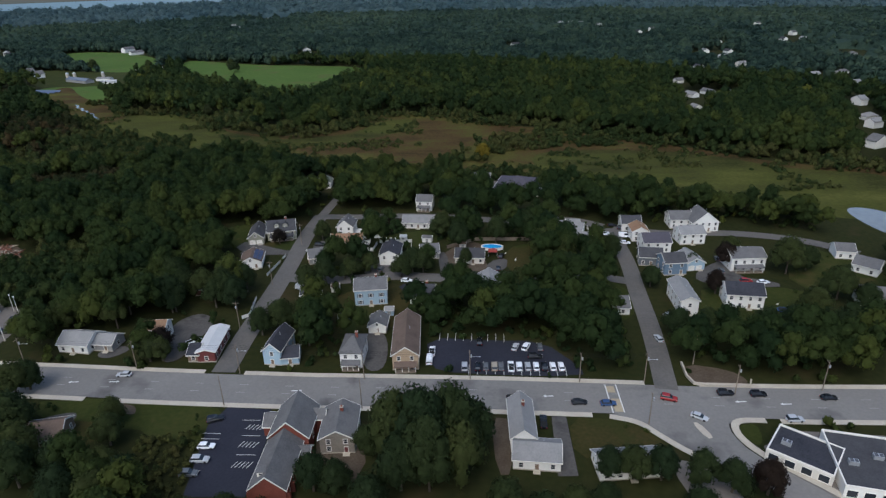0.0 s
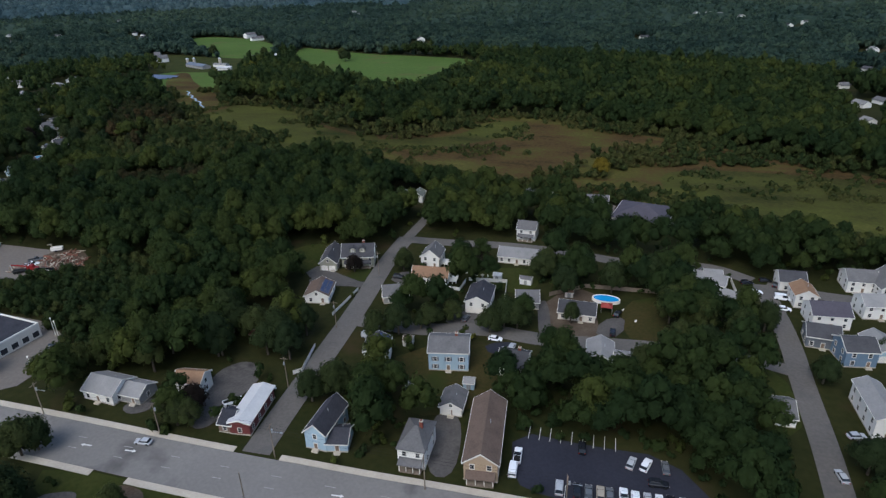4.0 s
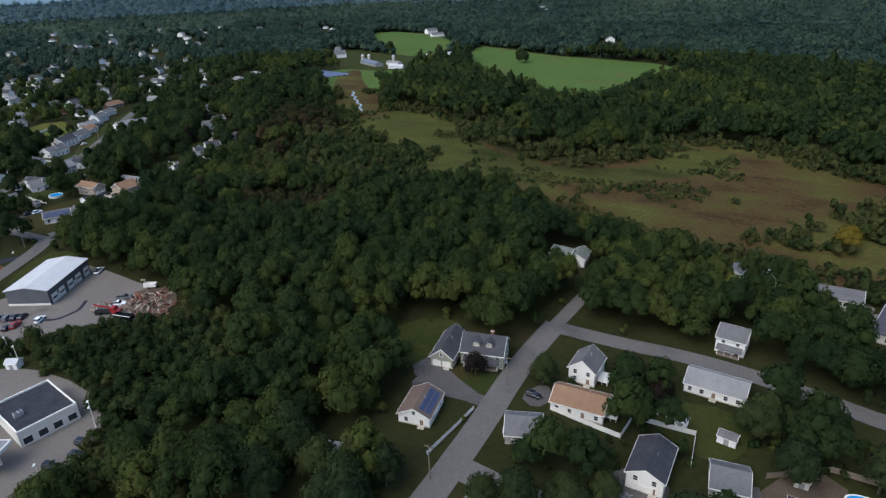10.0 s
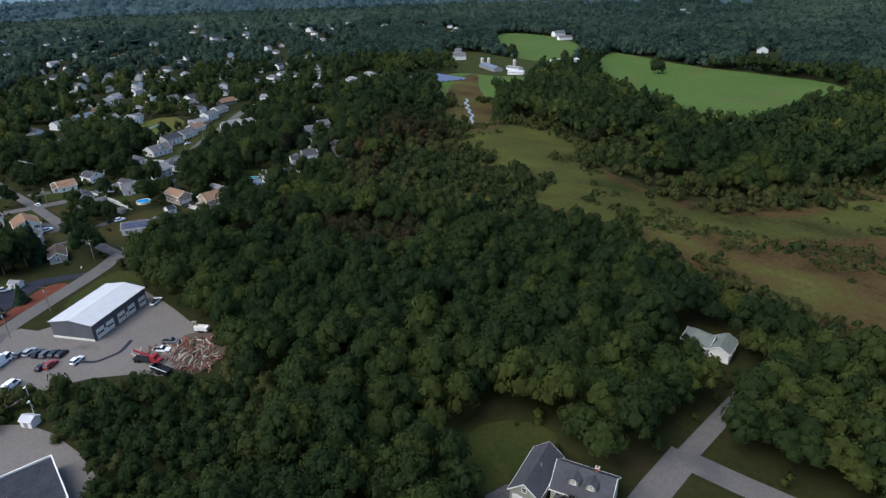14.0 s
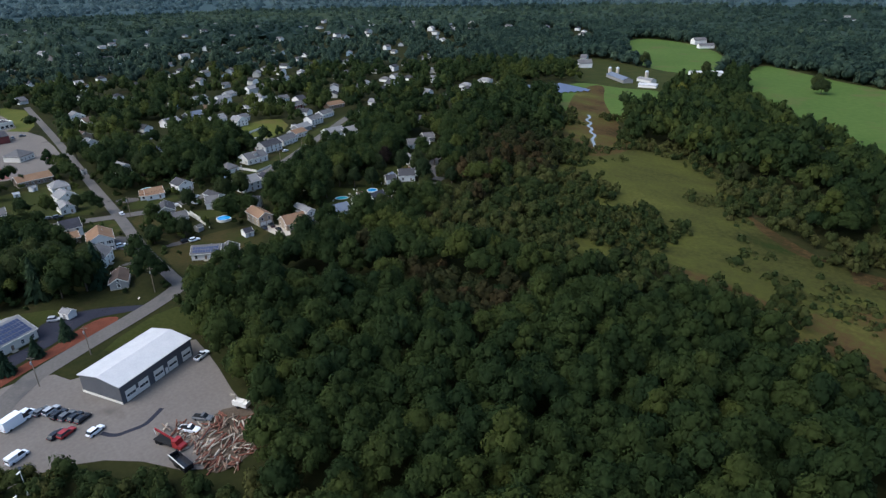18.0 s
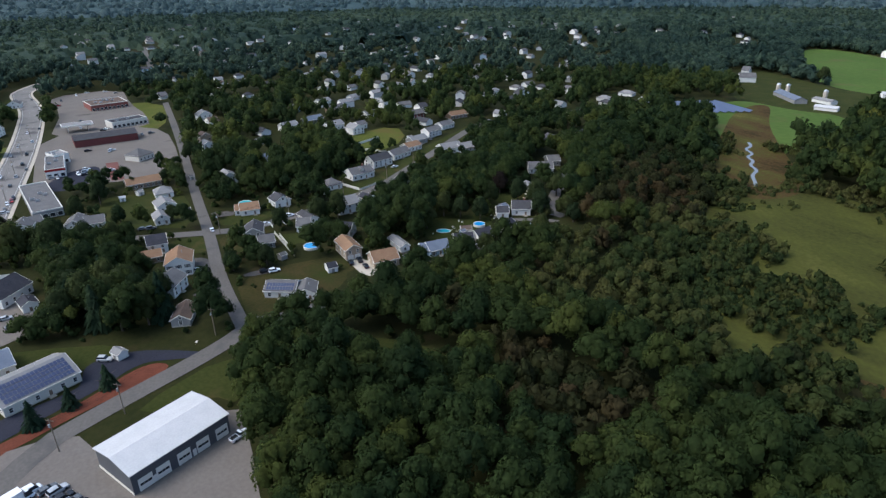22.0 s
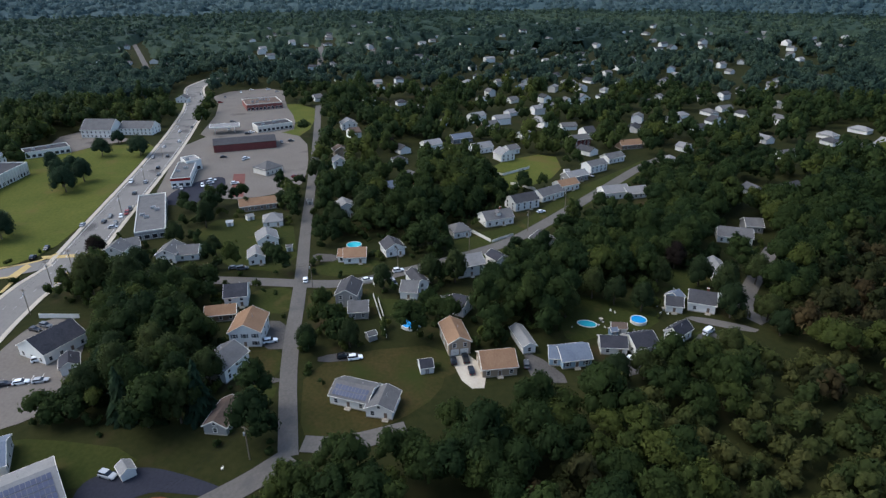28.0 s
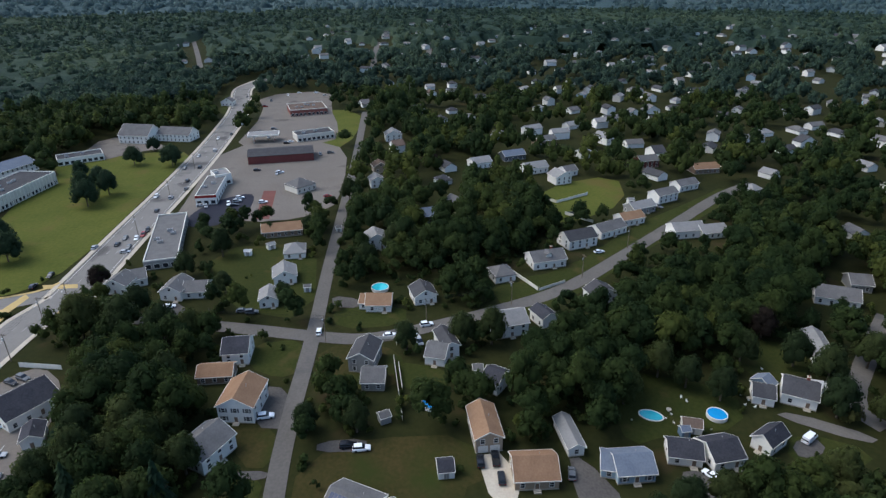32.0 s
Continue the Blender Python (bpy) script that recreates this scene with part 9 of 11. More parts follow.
GROVES.append([(146, 310), (202, 305), (188, 274), (131, 263)])
GROVES.append([(-8, 332), (117, 312), (115, 294), (84, 292), (56, 298), (32, 284), (-8, 310)])
GROVES.append([(-65, 234), (-31, 246), (-29, 235), (-60, 224)])
GROVES.append([(-20, 244), (-1, 240), (-2, 238), (-18, 234)])
GROVES.append([(-58, 186), (-38, 194), (-34, 188), (-57, 180)])
GROVES.append([(29, 287), (65, 249), (47, 199), (28, 194), (34, 228), (41, 235), (27, 259)])
GROVES.append([(-1, 215), (11, 216), (14, 207), (2, 191), (-4, 201)])
GROVES.append([(64, 268), (75, 246), (70, 223), (60, 230)])
LOW = []
LOW.append([(-220, 194), (-218, 216), (-189, 242), (-176, 252), (-147, 236), (-148, 208), (-175, 207), (-199, 200)])
LOW.append([(-214, 219), (-174, 242), (-150, 224), (-130, 191), (-138, 176), (-157, 203), (-179, 208)])
LOW.append([(-83, 133), (-64, 136), (-62, 116), (-63, 107), (-76, 107)])
LOW.append([(-211, 218), (-164, 264), (-132, 231), (-160, 209)])
OPEN = []
OPEN.append([(193, 306), (234, 312), (247, 292), (203, 231), (178, 252), (176, 275)])
OPEN.append([(-323, 199), (-307, 253), (-296, 271), (-281, 269), (-270, 259), (-255, 241), (-252, 233), (-263, 207)])
OPEN.append([(-402, 184), (-389, 208), (-341, 217), (-326, 208), (-328, 190), (-408, 171)])
OPEN.append([(-233, 208), (-204, 215), (-169, 214), (-142, 201), (-138, 183), (-142, 170), (-157, 164)])
OPEN.append([(-320, 320), (-324, 348), (-324, 369), (-332, 402), (-326, 446), (-302, 426), (-307, 412), (-304, 384), (-302, 360), (-295, 350), (-298, 300), (-323, 301)])
OPEN.append([(-123, 152), (-23, 148), (13, 144), (88, 140), (90, 92), (-53, 86), (-77, 118), (-109, 130)])
OPEN.append([(85, 286), (70, 195), (70, 166), (88, 175), (145, 175), (193, 249), (166, 267), (142, 283)])
OPEN.append([(-222, 194), (-215, 214), (-196, 234), (-180, 245), (-192, 260), (-205, 268), (-226, 265), (-260, 234), (-270, 209)])
OPEN.append([(1, 260), (30, 271), (42, 257), (36, 235), (24, 227), (-3, 227), (-3, 251)])
BARE = []
BARE.append([(33, 138), (118, 135), (114, 103), (42, 114)])

# -------------------------------------------------------------- vehicles
car(6.4, 165.1, 88, 'silver', 'suv', 'parked in the sealed car park')
car(10.5, 164.9, 88, 'black', 'sedan', 'parked in the sealed car park')
car(13.1, 164.8, 88, 'gray', 'sedan', 'parked in the sealed car park')
car(15.8, 164.7, 88, 'tan', 'suv', 'parked in the sealed car park')
car(17.9, 164.7, 88, 'gray', 'sedan', 'parked in the sealed car park')
car(21.0, 164.5, 88, 'white', 'pickup', 'parked in the sealed car park')
car(23.6, 164.4, 88, 'white', 'suv', 'parked in the sealed car park')
car(26.3, 164.4, 88, 'silver', 'sedan', 'parked in the sealed car park')
car(28.9, 164.3, 88, 'white', 'sedan', 'parked in the sealed car park')
car(31.4, 164.2, 88, 'black', 'suv', 'parked in the sealed car park')
car(34.1, 164.1, 88, 'white', 'sedan', 'parked in the sealed car park')
car(36.7, 164.0, 88, 'white', 'sedan', 'parked in the sealed car park')
car(23.6, 175.8, 70, 'silver', 'sedan', 'parked on the asphalt')
car(27.1, 175.7, 65, 'white', 'suv', 'parked on the asphalt')
car(31.6, 175.5, 90, 'gray', 'sedan', 'parked on the asphalt')
car(29.3, 169.9, 0, 'black', 'suv', 'parked on the asphalt')
car(-3.6, 186.5, 88, 'black', 'suv', 'parked on the asphalt')
car(11.9, 179.4, 88, 'black', 'suv', 'parked on the asphalt')
car(-4.0, 174.2, 88, 'white', 'pickup', 'parked on the asphalt')
car(-4.8, 169.3, 88, 'white', 'van', 'parked on the asphalt')
car(-100.1, 162.2, 180, 'silver', 'sedan', 'driving on the asphalt road')
car(20.9, 148.6, 0, 'black', 'pickup', 'driving on the asphalt road')
car(38.8, 146.2, 0, 'black', 'sedan', 'driving on the asphalt road')
car(46.9, 145.4, 0, 'blue', 'sedan', 'driving on the asphalt road')
car(64.8, 147.1, -20, 'red', 'suv', 'driving on the asphalt road')
car(70.4, 138.7, -35, 'silver', 'sedan', 'driving on the asphalt road')
car(81.8, 149.0, 0, 'black', 'suv', 'driving on the asphalt road')
car(90.9, 148.1, 0, 'black', 'suv', 'driving on the asphalt road')
car(110.0, 145.9, 0, 'black', 'sedan', 'driving on the asphalt road')
car(95.6, 136.8, 0, 'silver', 'suv', 'driving on the asphalt road')
car(71.9, 179.1, 95, 'silver', 'sedan', 'driving on the asphalt road')
car(-63.2, 130.1, 0, 'white', 'sedan', 'parked on the asphalt')
car(-63.0, 125.0, 0, 'silver', 'suv', 'parked on the asphalt')
car(-64.1, 120.1, 0, 'gray', 'suv', 'parked on the asphalt')
car(-64.5, 141.0, 20, 'black', 'suv', 'parked on the asphalt')
car(80.9, 194.6, 10, 'silver', 'sedan', 'parked on the asphalt')
car(84.1, 268.3, -10, 'white', 'van', 'parked beside the house')
car(82.5, 260.4, -10, 'white', 'sedan', 'parked beside the house')
car(85.0, 278.9, 60, 'black', 'suv', 'parked on the asphalt')
car(116.4, 241.2, 80, 'gray', 'sedan', 'parked on the asphalt')
car(113.4, 229.2, 80, 'gray', 'suv', 'parked on the asphalt')
car(119.3, 219.7, 0, 'red', 'suv', 'parked on the asphalt')
car(125.4, 218.4, 0, 'white', 'sedan', 'parked on the asphalt')
car(27.3, 137.9, 85, 'black', 'pickup', 'parked on the drive')
car(-85.2, 181.7, 40, 'white', 'pickup', 'parked on the asphalt')
car(-77.9, 188.7, 35, 'silver', 'suv', 'parked on the asphalt')
car(-57.9, 265.2, -5, 'black', 'suv', 'parked on the asphalt')
car(-56.9, 221.1, -20, 'silver', 'van', 'parked on the asphalt')
car(-15.3, 226.8, -5, 'white', 'sedan', 'parked on the asphalt')
car(-9.5, 222.4, 80, 'silver', 'suv', 'parked on the asphalt')
car(-26.9, 238.4, 75, 'gray', 'sedan', 'parked on the asphalt')
car(22.8, 236.1, 85, 'black', 'suv', 'parked on the asphalt')
car(25.2, 248.7, 70, 'black', 'suv', 'parked on the asphalt')
car(-154.9, 195.9, 15, 'black', 'suv', 'parked on the asphalt')
car(-152.6, 192.5, 15, 'black', 'sedan', 'parked on the asphalt')
car(-154.4, 187.0, 15, 'black', 'suv', 'parked on the asphalt')
car(74.8, 279.0, 10, 'black', 'suv', 'parked on the asphalt')
car(76.0, 271.5, 10, 'white', 'suv', 'parked on the asphalt')
car(82.1, 282.1, 0, 'black', 'sedan', 'parked on the asphalt')
car(-244.7, 220.0, 118, 'gray', 'sedan', 'parked in the work yard')
car(-243.2, 222.2, 118, 'silver', 'suv', 'parked in the work yard')
car(-239.9, 223.5, 118, 'black', 'suv', 'parked in the work yard')
car(-237.7, 225.0, 118, 'gray', 'suv', 'parked in the work yard')
car(-235.8, 226.6, 118, 'black', 'sedan', 'parked in the work yard')
car(-233.7, 227.9, 118, 'black', 'sedan', 'parked in the work yard')
car(-225.8, 229.2, 118, 'white', 'suv', 'parked in the work yard')
car(-230.1, 223.3, 118, 'red', 'suv', 'parked in the work yard')
car(-231.2, 221.1, 118, 'black', 'sedan', 'parked in the work yard')
car(-245.7, 216.3, 118, 'white', 'van', 'parked in the work yard')
car(-228.1, 211.8, 118, 'white', 'van', 'parked in the work yard')
car(-221.5, 211.5, 118, 'black', 'pickup', 'parked in the work yard')
car(-243.6, 213.9, 118, 'white', 'truck', 'parked in the work yard')
car(-212.0, 252.5, 40, 'gray', 'pickup', 'parked among the logs')
car(-209.8, 248.1, 40, 'white', 'pickup', 'parked among the logs')
car(-241.7, 263.7, 118, 'white', 'pickup', 'parked beside the workshop')
car(-389.3, 306.0, 95, 'white', 'sedan', 'parked on the asphalt')
car(-394.6, 319.1, 100, 'white', 'suv', 'parked on the asphalt')
car(-335.6, 296.7, 90, 'white', 'suv', 'parked on the asphalt')
car(-337.1, 293.3, 90, 'black', 'suv', 'parked on the asphalt')
car(-327.2, 326.5, 175, 'black', 'suv', 'parked on the asphalt')
car(-327.7, 330.5, 175, 'black', 'pickup', 'parked on the asphalt')
car(-321.0, 330.7, 175, 'black', 'sedan', 'parked on the asphalt')
car(-320.3, 348.1, 165, 'gray', 'sedan', 'parked on the asphalt')
car(-315.6, 381.7, 210, 'white', 'sedan', 'parked on the asphalt')
car(-324.6, 413.7, 120, 'white', 'van', 'parked on the asphalt')
car(-351.7, 270.1, 95, 'white', 'suv', 'parked on the asphalt')
car(-366.7, 265.9, 95, 'white', 'van', 'parked on the asphalt')
car(-419.6, 225.6, 100, 'white', 'sedan', 'parked on the asphalt')
car(-412.7, 253.3, 90, 'gray', 'sedan', 'parked on the asphalt')
car(-411.4, 256.8, 90, 'gray', 'suv', 'parked on the asphalt')
for x, y, paint in ((-345, 193.5, 'black'), (-345, 198, 'white'), (-344.6, 203.4, 'silver'), (-337, 206, 'gray')):
    car(x, y, 95, paint, 'sedan', 'parked beside the hall')
stall_lines(-346, 192, 92, 5, 2.75, 5, 0)
car(-366.6, 193.6, 30, 'silver', 'sedan', 'parked beside the hall')
car(-377.4, 190.8, 60, 'black', 'sedan', 'parked on the asphalt')
car(-379.3, 193.5, 60, 'gray', 'suv', 'parked on the asphalt')
car(-357.2, 198.9, 110, 'white', 'suv', 'parked on the asphalt')
car(-358.4, 202.3, 110, 'silver', 'suv', 'parked on the asphalt')
car(-394.6, 282.0, 180, 'white', 'sedan', 'parked on the asphalt')
car(-384.3, 315.3, 20, 'silver', 'van', 'parked on the asphalt')
car(-494.9, 438.1, 100, 'gray', 'sedan', 'parked on the asphalt')
car(-495.0, 448.9, 30, 'gray', 'suv', 'parked on the asphalt')
car(-445.3, 399.4, 100, 'white', 'sedan', 'parked on the asphalt')
car(-418.3, 344.4, 30, 'white', 'sedan', 'parked on the asphalt')
car(-489.0, 186.8, 0, 'gray', 'sedan', 'driving on the wide road')
car(-547.7, 183.6, 0, 'white', 'suv', 'driving on the wide road')
car(-524.8, 190.5, 180, 'black', 'sedan', 'driving on the wide road')
car(-544.6, 192.2, 180, 'silver', 'suv', 'driving on the wide road')
car(-559.3, 196.6, 180, 'gray', 'sedan', 'driving on the wide road')
car(-574.3, 193.5, 180, 'black', 'suv', 'driving on the wide road')
car(-600.5, 185.3, 0, 'gray', 'sedan', 'driving on the wide road')
car(-601.7, 194.3, 180, 'black', 'suv', 'driving on the wide road')
car(-628.7, 187.3, 0, 'silver', 'sedan', 'driving on the wide road')
car(-641.7, 195.2, 180, 'white', 'suv', 'driving on the wide road')
car(-675.3, 190.1, 0, 'white', 'sedan', 'driving on the wide road')
car(-688.0, 197.5, 180, 'gray', 'sedan', 'driving on the wide road')
car(-721.6, 199.2, 180, 'white', 'truck', 'driving on the wide road')
car(-840.4, 183.9, 0, 'gray', 'sedan', 'driving on the wide road')
car(-452.6, 169.6, 0, 'black', 'sedan', 'driving on the wide road')
car(-443.0, 167.5, 180, 'black', 'suv', 'driving on the wide road')
car(-480.0, 176.6, 180, 'silver', 'sedan', 'driving on the wide road')
car(-482.0, 185.7, 180, 'black', 'sedan', 'driving on the wide road')
car(-473.0, 192.1, 95, 'silver', 'sedan', 'parked before the shops')
car(-478.0, 191.9, 5, 'gray', 'sedan', 'parked before the shops')
car(-488.2, 192.1, 10, 'white', 'sedan', 'parked before the shops')
car(-492.0, 193.9, 5, 'red', 'suv', 'parked before the shops')
car(-497.5, 194.3, 10, 'black', 'suv', 'parked before the shops')
car(-529.5, 211.6, 100, 'silver', 'sedan', 'parked before the shops')
car(-528.2, 214.5, 10, 'silver', 'sedan', 'parked before the shops')
car(-530.1, 225.7, 10, 'white', 'suv', 'parked before the shops')
car(-527.9, 229.1, 100, 'black', 'sedan', 'parked before the shops')
car(-534.0, 229.4, 100, 'silver', 'suv', 'parked before the shops')
car(-539.4, 230.0, 100, 'white', 'suv', 'parked before the shops')
car(-530.3, 243.7, 100, 'white', 'suv', 'parked before the shops')
car(-590.4, 231.2, 95, 'black', 'sedan', 'parked before the shops')
car(-581.5, 244.4, 5, 'silver', 'sedan', 'parked before the shops')
car(-583.6, 246.2, 100, 'white', 'suv', 'parked before the shops')
car(-535.5, 277.5, 100, 'red', 'sedan', 'parked before the shops')
car(-621.1, 268.1, 5, 'gray', 'suv', 'parked before the shops')
car(-624.4, 274.8, 100, 'gray', 'suv', 'parked before the shops')
car(-654.6, 242.4, 95, 'black', 'suv', 'parked before the shops')
car(-659.0, 244.8, 100, 'white', 'sedan', 'parked before the shops')
car(-816.4, 209.9, 10, 'gray', 'suv', 'parked before the shops')
car(-790.1, 208.3, 100, 'red', 'suv', 'parked before the shops')
car(-843.1, 222.7, 5, 'white', 'suv', 'parked before the shops')
car(-856.9, 232.4, 95, 'white', 'sedan', 'parked before the shops')
car(-692.1, 217.8, 10, 'gray', 'sedan', 'parked before the shops')
car(-673.3, 226.8, 5, 'silver', 'sedan', 'parked before the shops')
car(-699.9, 227.5, 100, 'gray', 'suv', 'parked before the shops')
car(-854.2, 249.5, 100, 'white', 'suv', 'parked before the shops')
car(-837.3, 259.0, 95, 'silver', 'sedan', 'parked before the shops')

# -------------------------------------------------------------- work yard
sheet("stain", ribbon(smooth_line([(-224.6, 230.2), (-220.9, 232.6), (-220.6, 236.2), (-220.2, 239.8), (-222.2, 242.8), (-224.4, 245.6)], 2), -0.75, 0.6, 0.125), M_BLACKTOP, "dark wet run across the yard", "stain")
loader_truck(-207.7, 242.4, 25)
dump_trailer(-198.2, 241.9, 10)
wood_chipper(-210.4, 262.3, 30)
log_pile(-204.7, 251.4, 0, 30, 0)
log_pile(-199.2, 253.0, 37, 30, 1)
log_pile(-200.6, 258.2, 74, 24, 2)
log_pile(-195.7, 247.7, 21, 30, 3)
log_pile(-192.0, 250.2, 58, 26, 4)
log_pile(-201.3, 262.0, 5, 16, 5)
log_pile(-202.5, 248.1, 42, 24, 6)
log_pile(-213.9, 244.7, 79, 16, 7)
log_pile(-209.4, 246.0, 26, 20, 8)
log_pile(-209.8, 249.0, 63, 18, 9)
log_pile(-194.8, 255.7, 10, 24, 10)
log_pile(-205.9, 256.9, 47, 18, 11)
log_pile(-208.5, 253.9, 84, 20, 12)

# -------------------------------------------------------------- pools, sheds, fences
round_pool(21.8, 258.7, 2.5, M_POOL, 'oval above-ground pool with blue water and a white rim', 1.2, 1.85, -8)
gazebo(21.6, 251.5, -5)
round_pool(-424.1, 303.6, 3.2, M_TEAL, 'round above-ground pool with pale water')
round_pool(-351.7, 317.2, 3.3, M_POOL, 'round above-ground pool with blue water')
round_pool(-336.5, 394.5, 2.6, M_POOL, 'round above-ground pool with blue water')
round_pool(-339.2, 376.7, 2.1, M_TEAL, 'kidney-shaped garden pool with turquoise water', 0.3, 1.5, 60)
shed(-43.2, 220.4, 0, 3.0, 3.4, 2.2, 'offwhite', 'brown')
shed(-36.4, 196.6, 0, 3.4, 3.4, 2.2, 'paleblue', 'gray')
shed(-20.2, 201.0, 0, 3.2, 3.2, 2.2, 'paleblue', 'lightgray')
shed(-19.1, 270.6, -10, 3.0, 2.6, 2.2, 'white', 'white')
shed(-58.2, 247.4, 10, 2.6, 2.6, 2.2, 'beige', 'tan')
shed(8.5, 260.6, 0, 3.0, 2.6, 2.2, 'offwhite', 'tan')
shed(-7.8, 268.8, -10, 4.5, 3.0, 2.2, 'white', 'gray')
shed(-325.4, 317.4, 90, 4.0, 5.0, 2.2, 'white', 'dark')
shed(-332.6, 385.0, 70, 5.0, 4.0, 2.2, 'offwhite', 'brown')
shed(-330.7, 382.1, 90, 2.4, 2.4, 2.2, 'blue', 'bluegray')
shed(-347.5, 415.0, 120, 4.0, 6.0, 2.2, 'blue', 'bluegray')
shed(-344.4, 429.0, 70, 5.0, 3.5, 2.2, 'white', 'white')
shed(-346.4, 302.9, 110, 3.0, 3.0, 2.2, 'gray', 'gray')
shed(-298.6, 238.0, 30, 4.0, 3.4, 2.2, 'white', 'lightgray')
shed(-485.2, 285.5, 90, 2.5, 2.5, 2.2, 'white', 'gray')
shed(-463.3, 247.0, 90, 3.0, 2.2, 2.2, 'white', 'white')
shed(-469.4, 255.9, 120, 3.4, 3.0, 2.2, 'white', 'lightgray')
shed(-426.4, 275.6, 90, 2.6, 2.4, 2.2, 'white', 'gray')
shed(-365.2, 332.2, 90, 3.0, 3.0, 2.2, 'gray', 'gray')
shed(-205.3, 208.5, 25, 3.6, 3.0, 2.2, 'white', 'white')
shed(-36.3, 196.5, 0, 3.4, 3.2, 2.2, 'paleblue', 'lightgray')
shed(-503.5, 437.1, 90, 3.0, 3.0, 2.2, 'white', 'lightgray')
fence([(-51.2, 261.9), (-42.3, 260.4), (-32.4, 258.9), (-31.2, 266.6)], 1.6, label='white panel fence round a yard')
fence([(-30.1, 267.9), (-22.5, 267.8), (-15.2, 267.9), (-14.9, 255.4)], 1.6, label='white panel fence round a yard')
fence([(-38.3, 273.6), (-29.4, 274.3)], 1.8, label='white panel fence round a yard')
fence([(-73.8, 197.6), (-71.7, 199.4), (-72.8, 213.3)], 1.4, label='white picket fence beside the street')
fence([(-74.0, 233.1), (-72.6, 241.1), (-70.8, 252.8)], 1.2, label='white scalloped fence beside the street')
fence([(-431.4, 357.4), (-414.8, 364.2)], 1.6, label='white panel fence round a yard')
fence([(-386.7, 299.3), (-388.0, 299.9), (-387.7, 307.9), (-383.5, 308.1)], 1.2, label='white panel fence round a yard')
fence([(-371.8, 308.2), (-359.1, 308.6)], 1.6, label='white panel fence round a yard')
fence([(-386.5, 189.0), (-383.2, 203.1)], 1.8, label='white panel fence round a yard')
fence([(-516.6, 393.8), (-508.8, 398.8), (-519.5, 419.4)], 1.6, label='white panel fence round a yard')
fence([(-492.2, 398.4), (-479.3, 408.6)], 1.6, label='white panel fence round a yard')
fence([(-585.8, 374.7), (-562.5, 386.1)], 1.6, label='white panel fence round a yard')
fence([(1.3, 259.4), (14.8, 267.9), (44.2, 266.5), (43.0, 252.8)], 1.8, M_WOOD, label='weathered board fence behind the yard')
fence([(-414.7, 364.8), (-420.3, 376.6)], 1.2, label='white panel fence round a yard')
fence([(69.3, 280.3), (68.9, 269.9)], 1.8, label='white panel fence round a yard')
fence([(-375.6, 306.8), (-345.5, 307.9)], 1.6, label='white panel fence round a yard')
fence([(40.0, 126.4), (51.5, 126.1)], 1.4, M_WOOD, label='weathered grey board fence')

# -------------------------------------------------------------- garden furniture
garden_chair(-337.9, 370.6, 237)
garden_chair(-337.4, 380.1, 313)
garden_chair(-338.8, 382.4, 191)
garden_chair(-335.3, 381.5, 136)
garden_chair(-345.5, 388.5, 70)
garden_chair(-343.6, 389.3, 95)
garden_chair(-340.1, 404.9, 346)
garden_chair(-338.8, 407.1, 3)
garden_chair(-355.5, 419.6, 173)
garden_chair(-344.6, 406.2, 257)
garden_chair(-331.5, 390.2, 237)
garden_chair(-27.7, 272.6, 309)
garden_chair(-23.1, 272.1, 41)
garden_chair(25.1, 268.8, 171)
garden_chair(27.2, 252.2, 283)
garden_chair(30.9, 244.8, 315)
garden_chair(-276.9, 285.3, 358)
garden_chair(-295.2, 260.6, 20)
garden_chair(122.4, 201.1, 194)
garden_chair(125.4, 198.9, 86)
garden_table(-340.5, 382.4, 0)
garden_table(-342.3, 407.5, 0)
garden_table(-25.4, 272.3, 0)
garden_table(-362.2, 367.2, 0)
trampoline(-491.7, 401.7)
trampoline(122.0, 196.1)

# -------------------------------------------------------------- poles and lamps
utility_pole(-134.5, 167.6, 88, lamp=True)
utility_pole(-97.8, 165.9, 88, lamp=False)
utility_pole(-64.5, 163.9, 88, lamp=True)
utility_pole(-24.8, 160.1, 88, lamp=False)
utility_pole(7.9, 159.0, 88, lamp=True)
utility_pole(40.9, 156.4, 88, lamp=False)
utility_pole(60.2, 155.5, 88, lamp=True)
wires([(-134.5, 167.6), (-97.8, 165.9), (-64.5, 163.9), (-24.8, 160.1), (7.9, 159.0), (40.9, 156.4), (60.2, 155.5)])
utility_pole(-64.3, 147.8, 92, arm=False)
utility_pole(-23.8, 145.9, 92, arm=False)
utility_pole(78.2, 164.6, 80)
utility_pole(84.4, 148.6, 80)
utility_pole(110.4, 149.9, 80)
utility_pole(55.9, 136.6, 80)
utility_pole(-390.1, 184.7, 92, lamp=True)
utility_pole(-414.1, 184.0, 92, lamp=True)
utility_pole(-424.4, 188.8, 92, lamp=True)
utility_pole(-492.4, 191.5, 92, lamp=True)
utility_pole(-544.6, 191.9, 92, lamp=True)
utility_pole(-599.6, 191.7, 92, lamp=True)
utility_pole(-657.1, 193.5, 92, lamp=True)
wires([(-390.1, 184.7), (-414.1, 184.0), (-424.4, 188.8), (-492.4, 191.5), (-544.6, 191.9), (-599.6, 191.7), (-657.1, 193.5)])
utility_pole(-398.2, 246.0, 20)
utility_pole(-388.6, 284.6, 20)
utility_pole(-395.4, 319.1, 20)
utility_pole(-405.3, 351.6, 20)
utility_pole(-423.2, 384.5, 20)
utility_pole(-448.2, 413.4, 20)
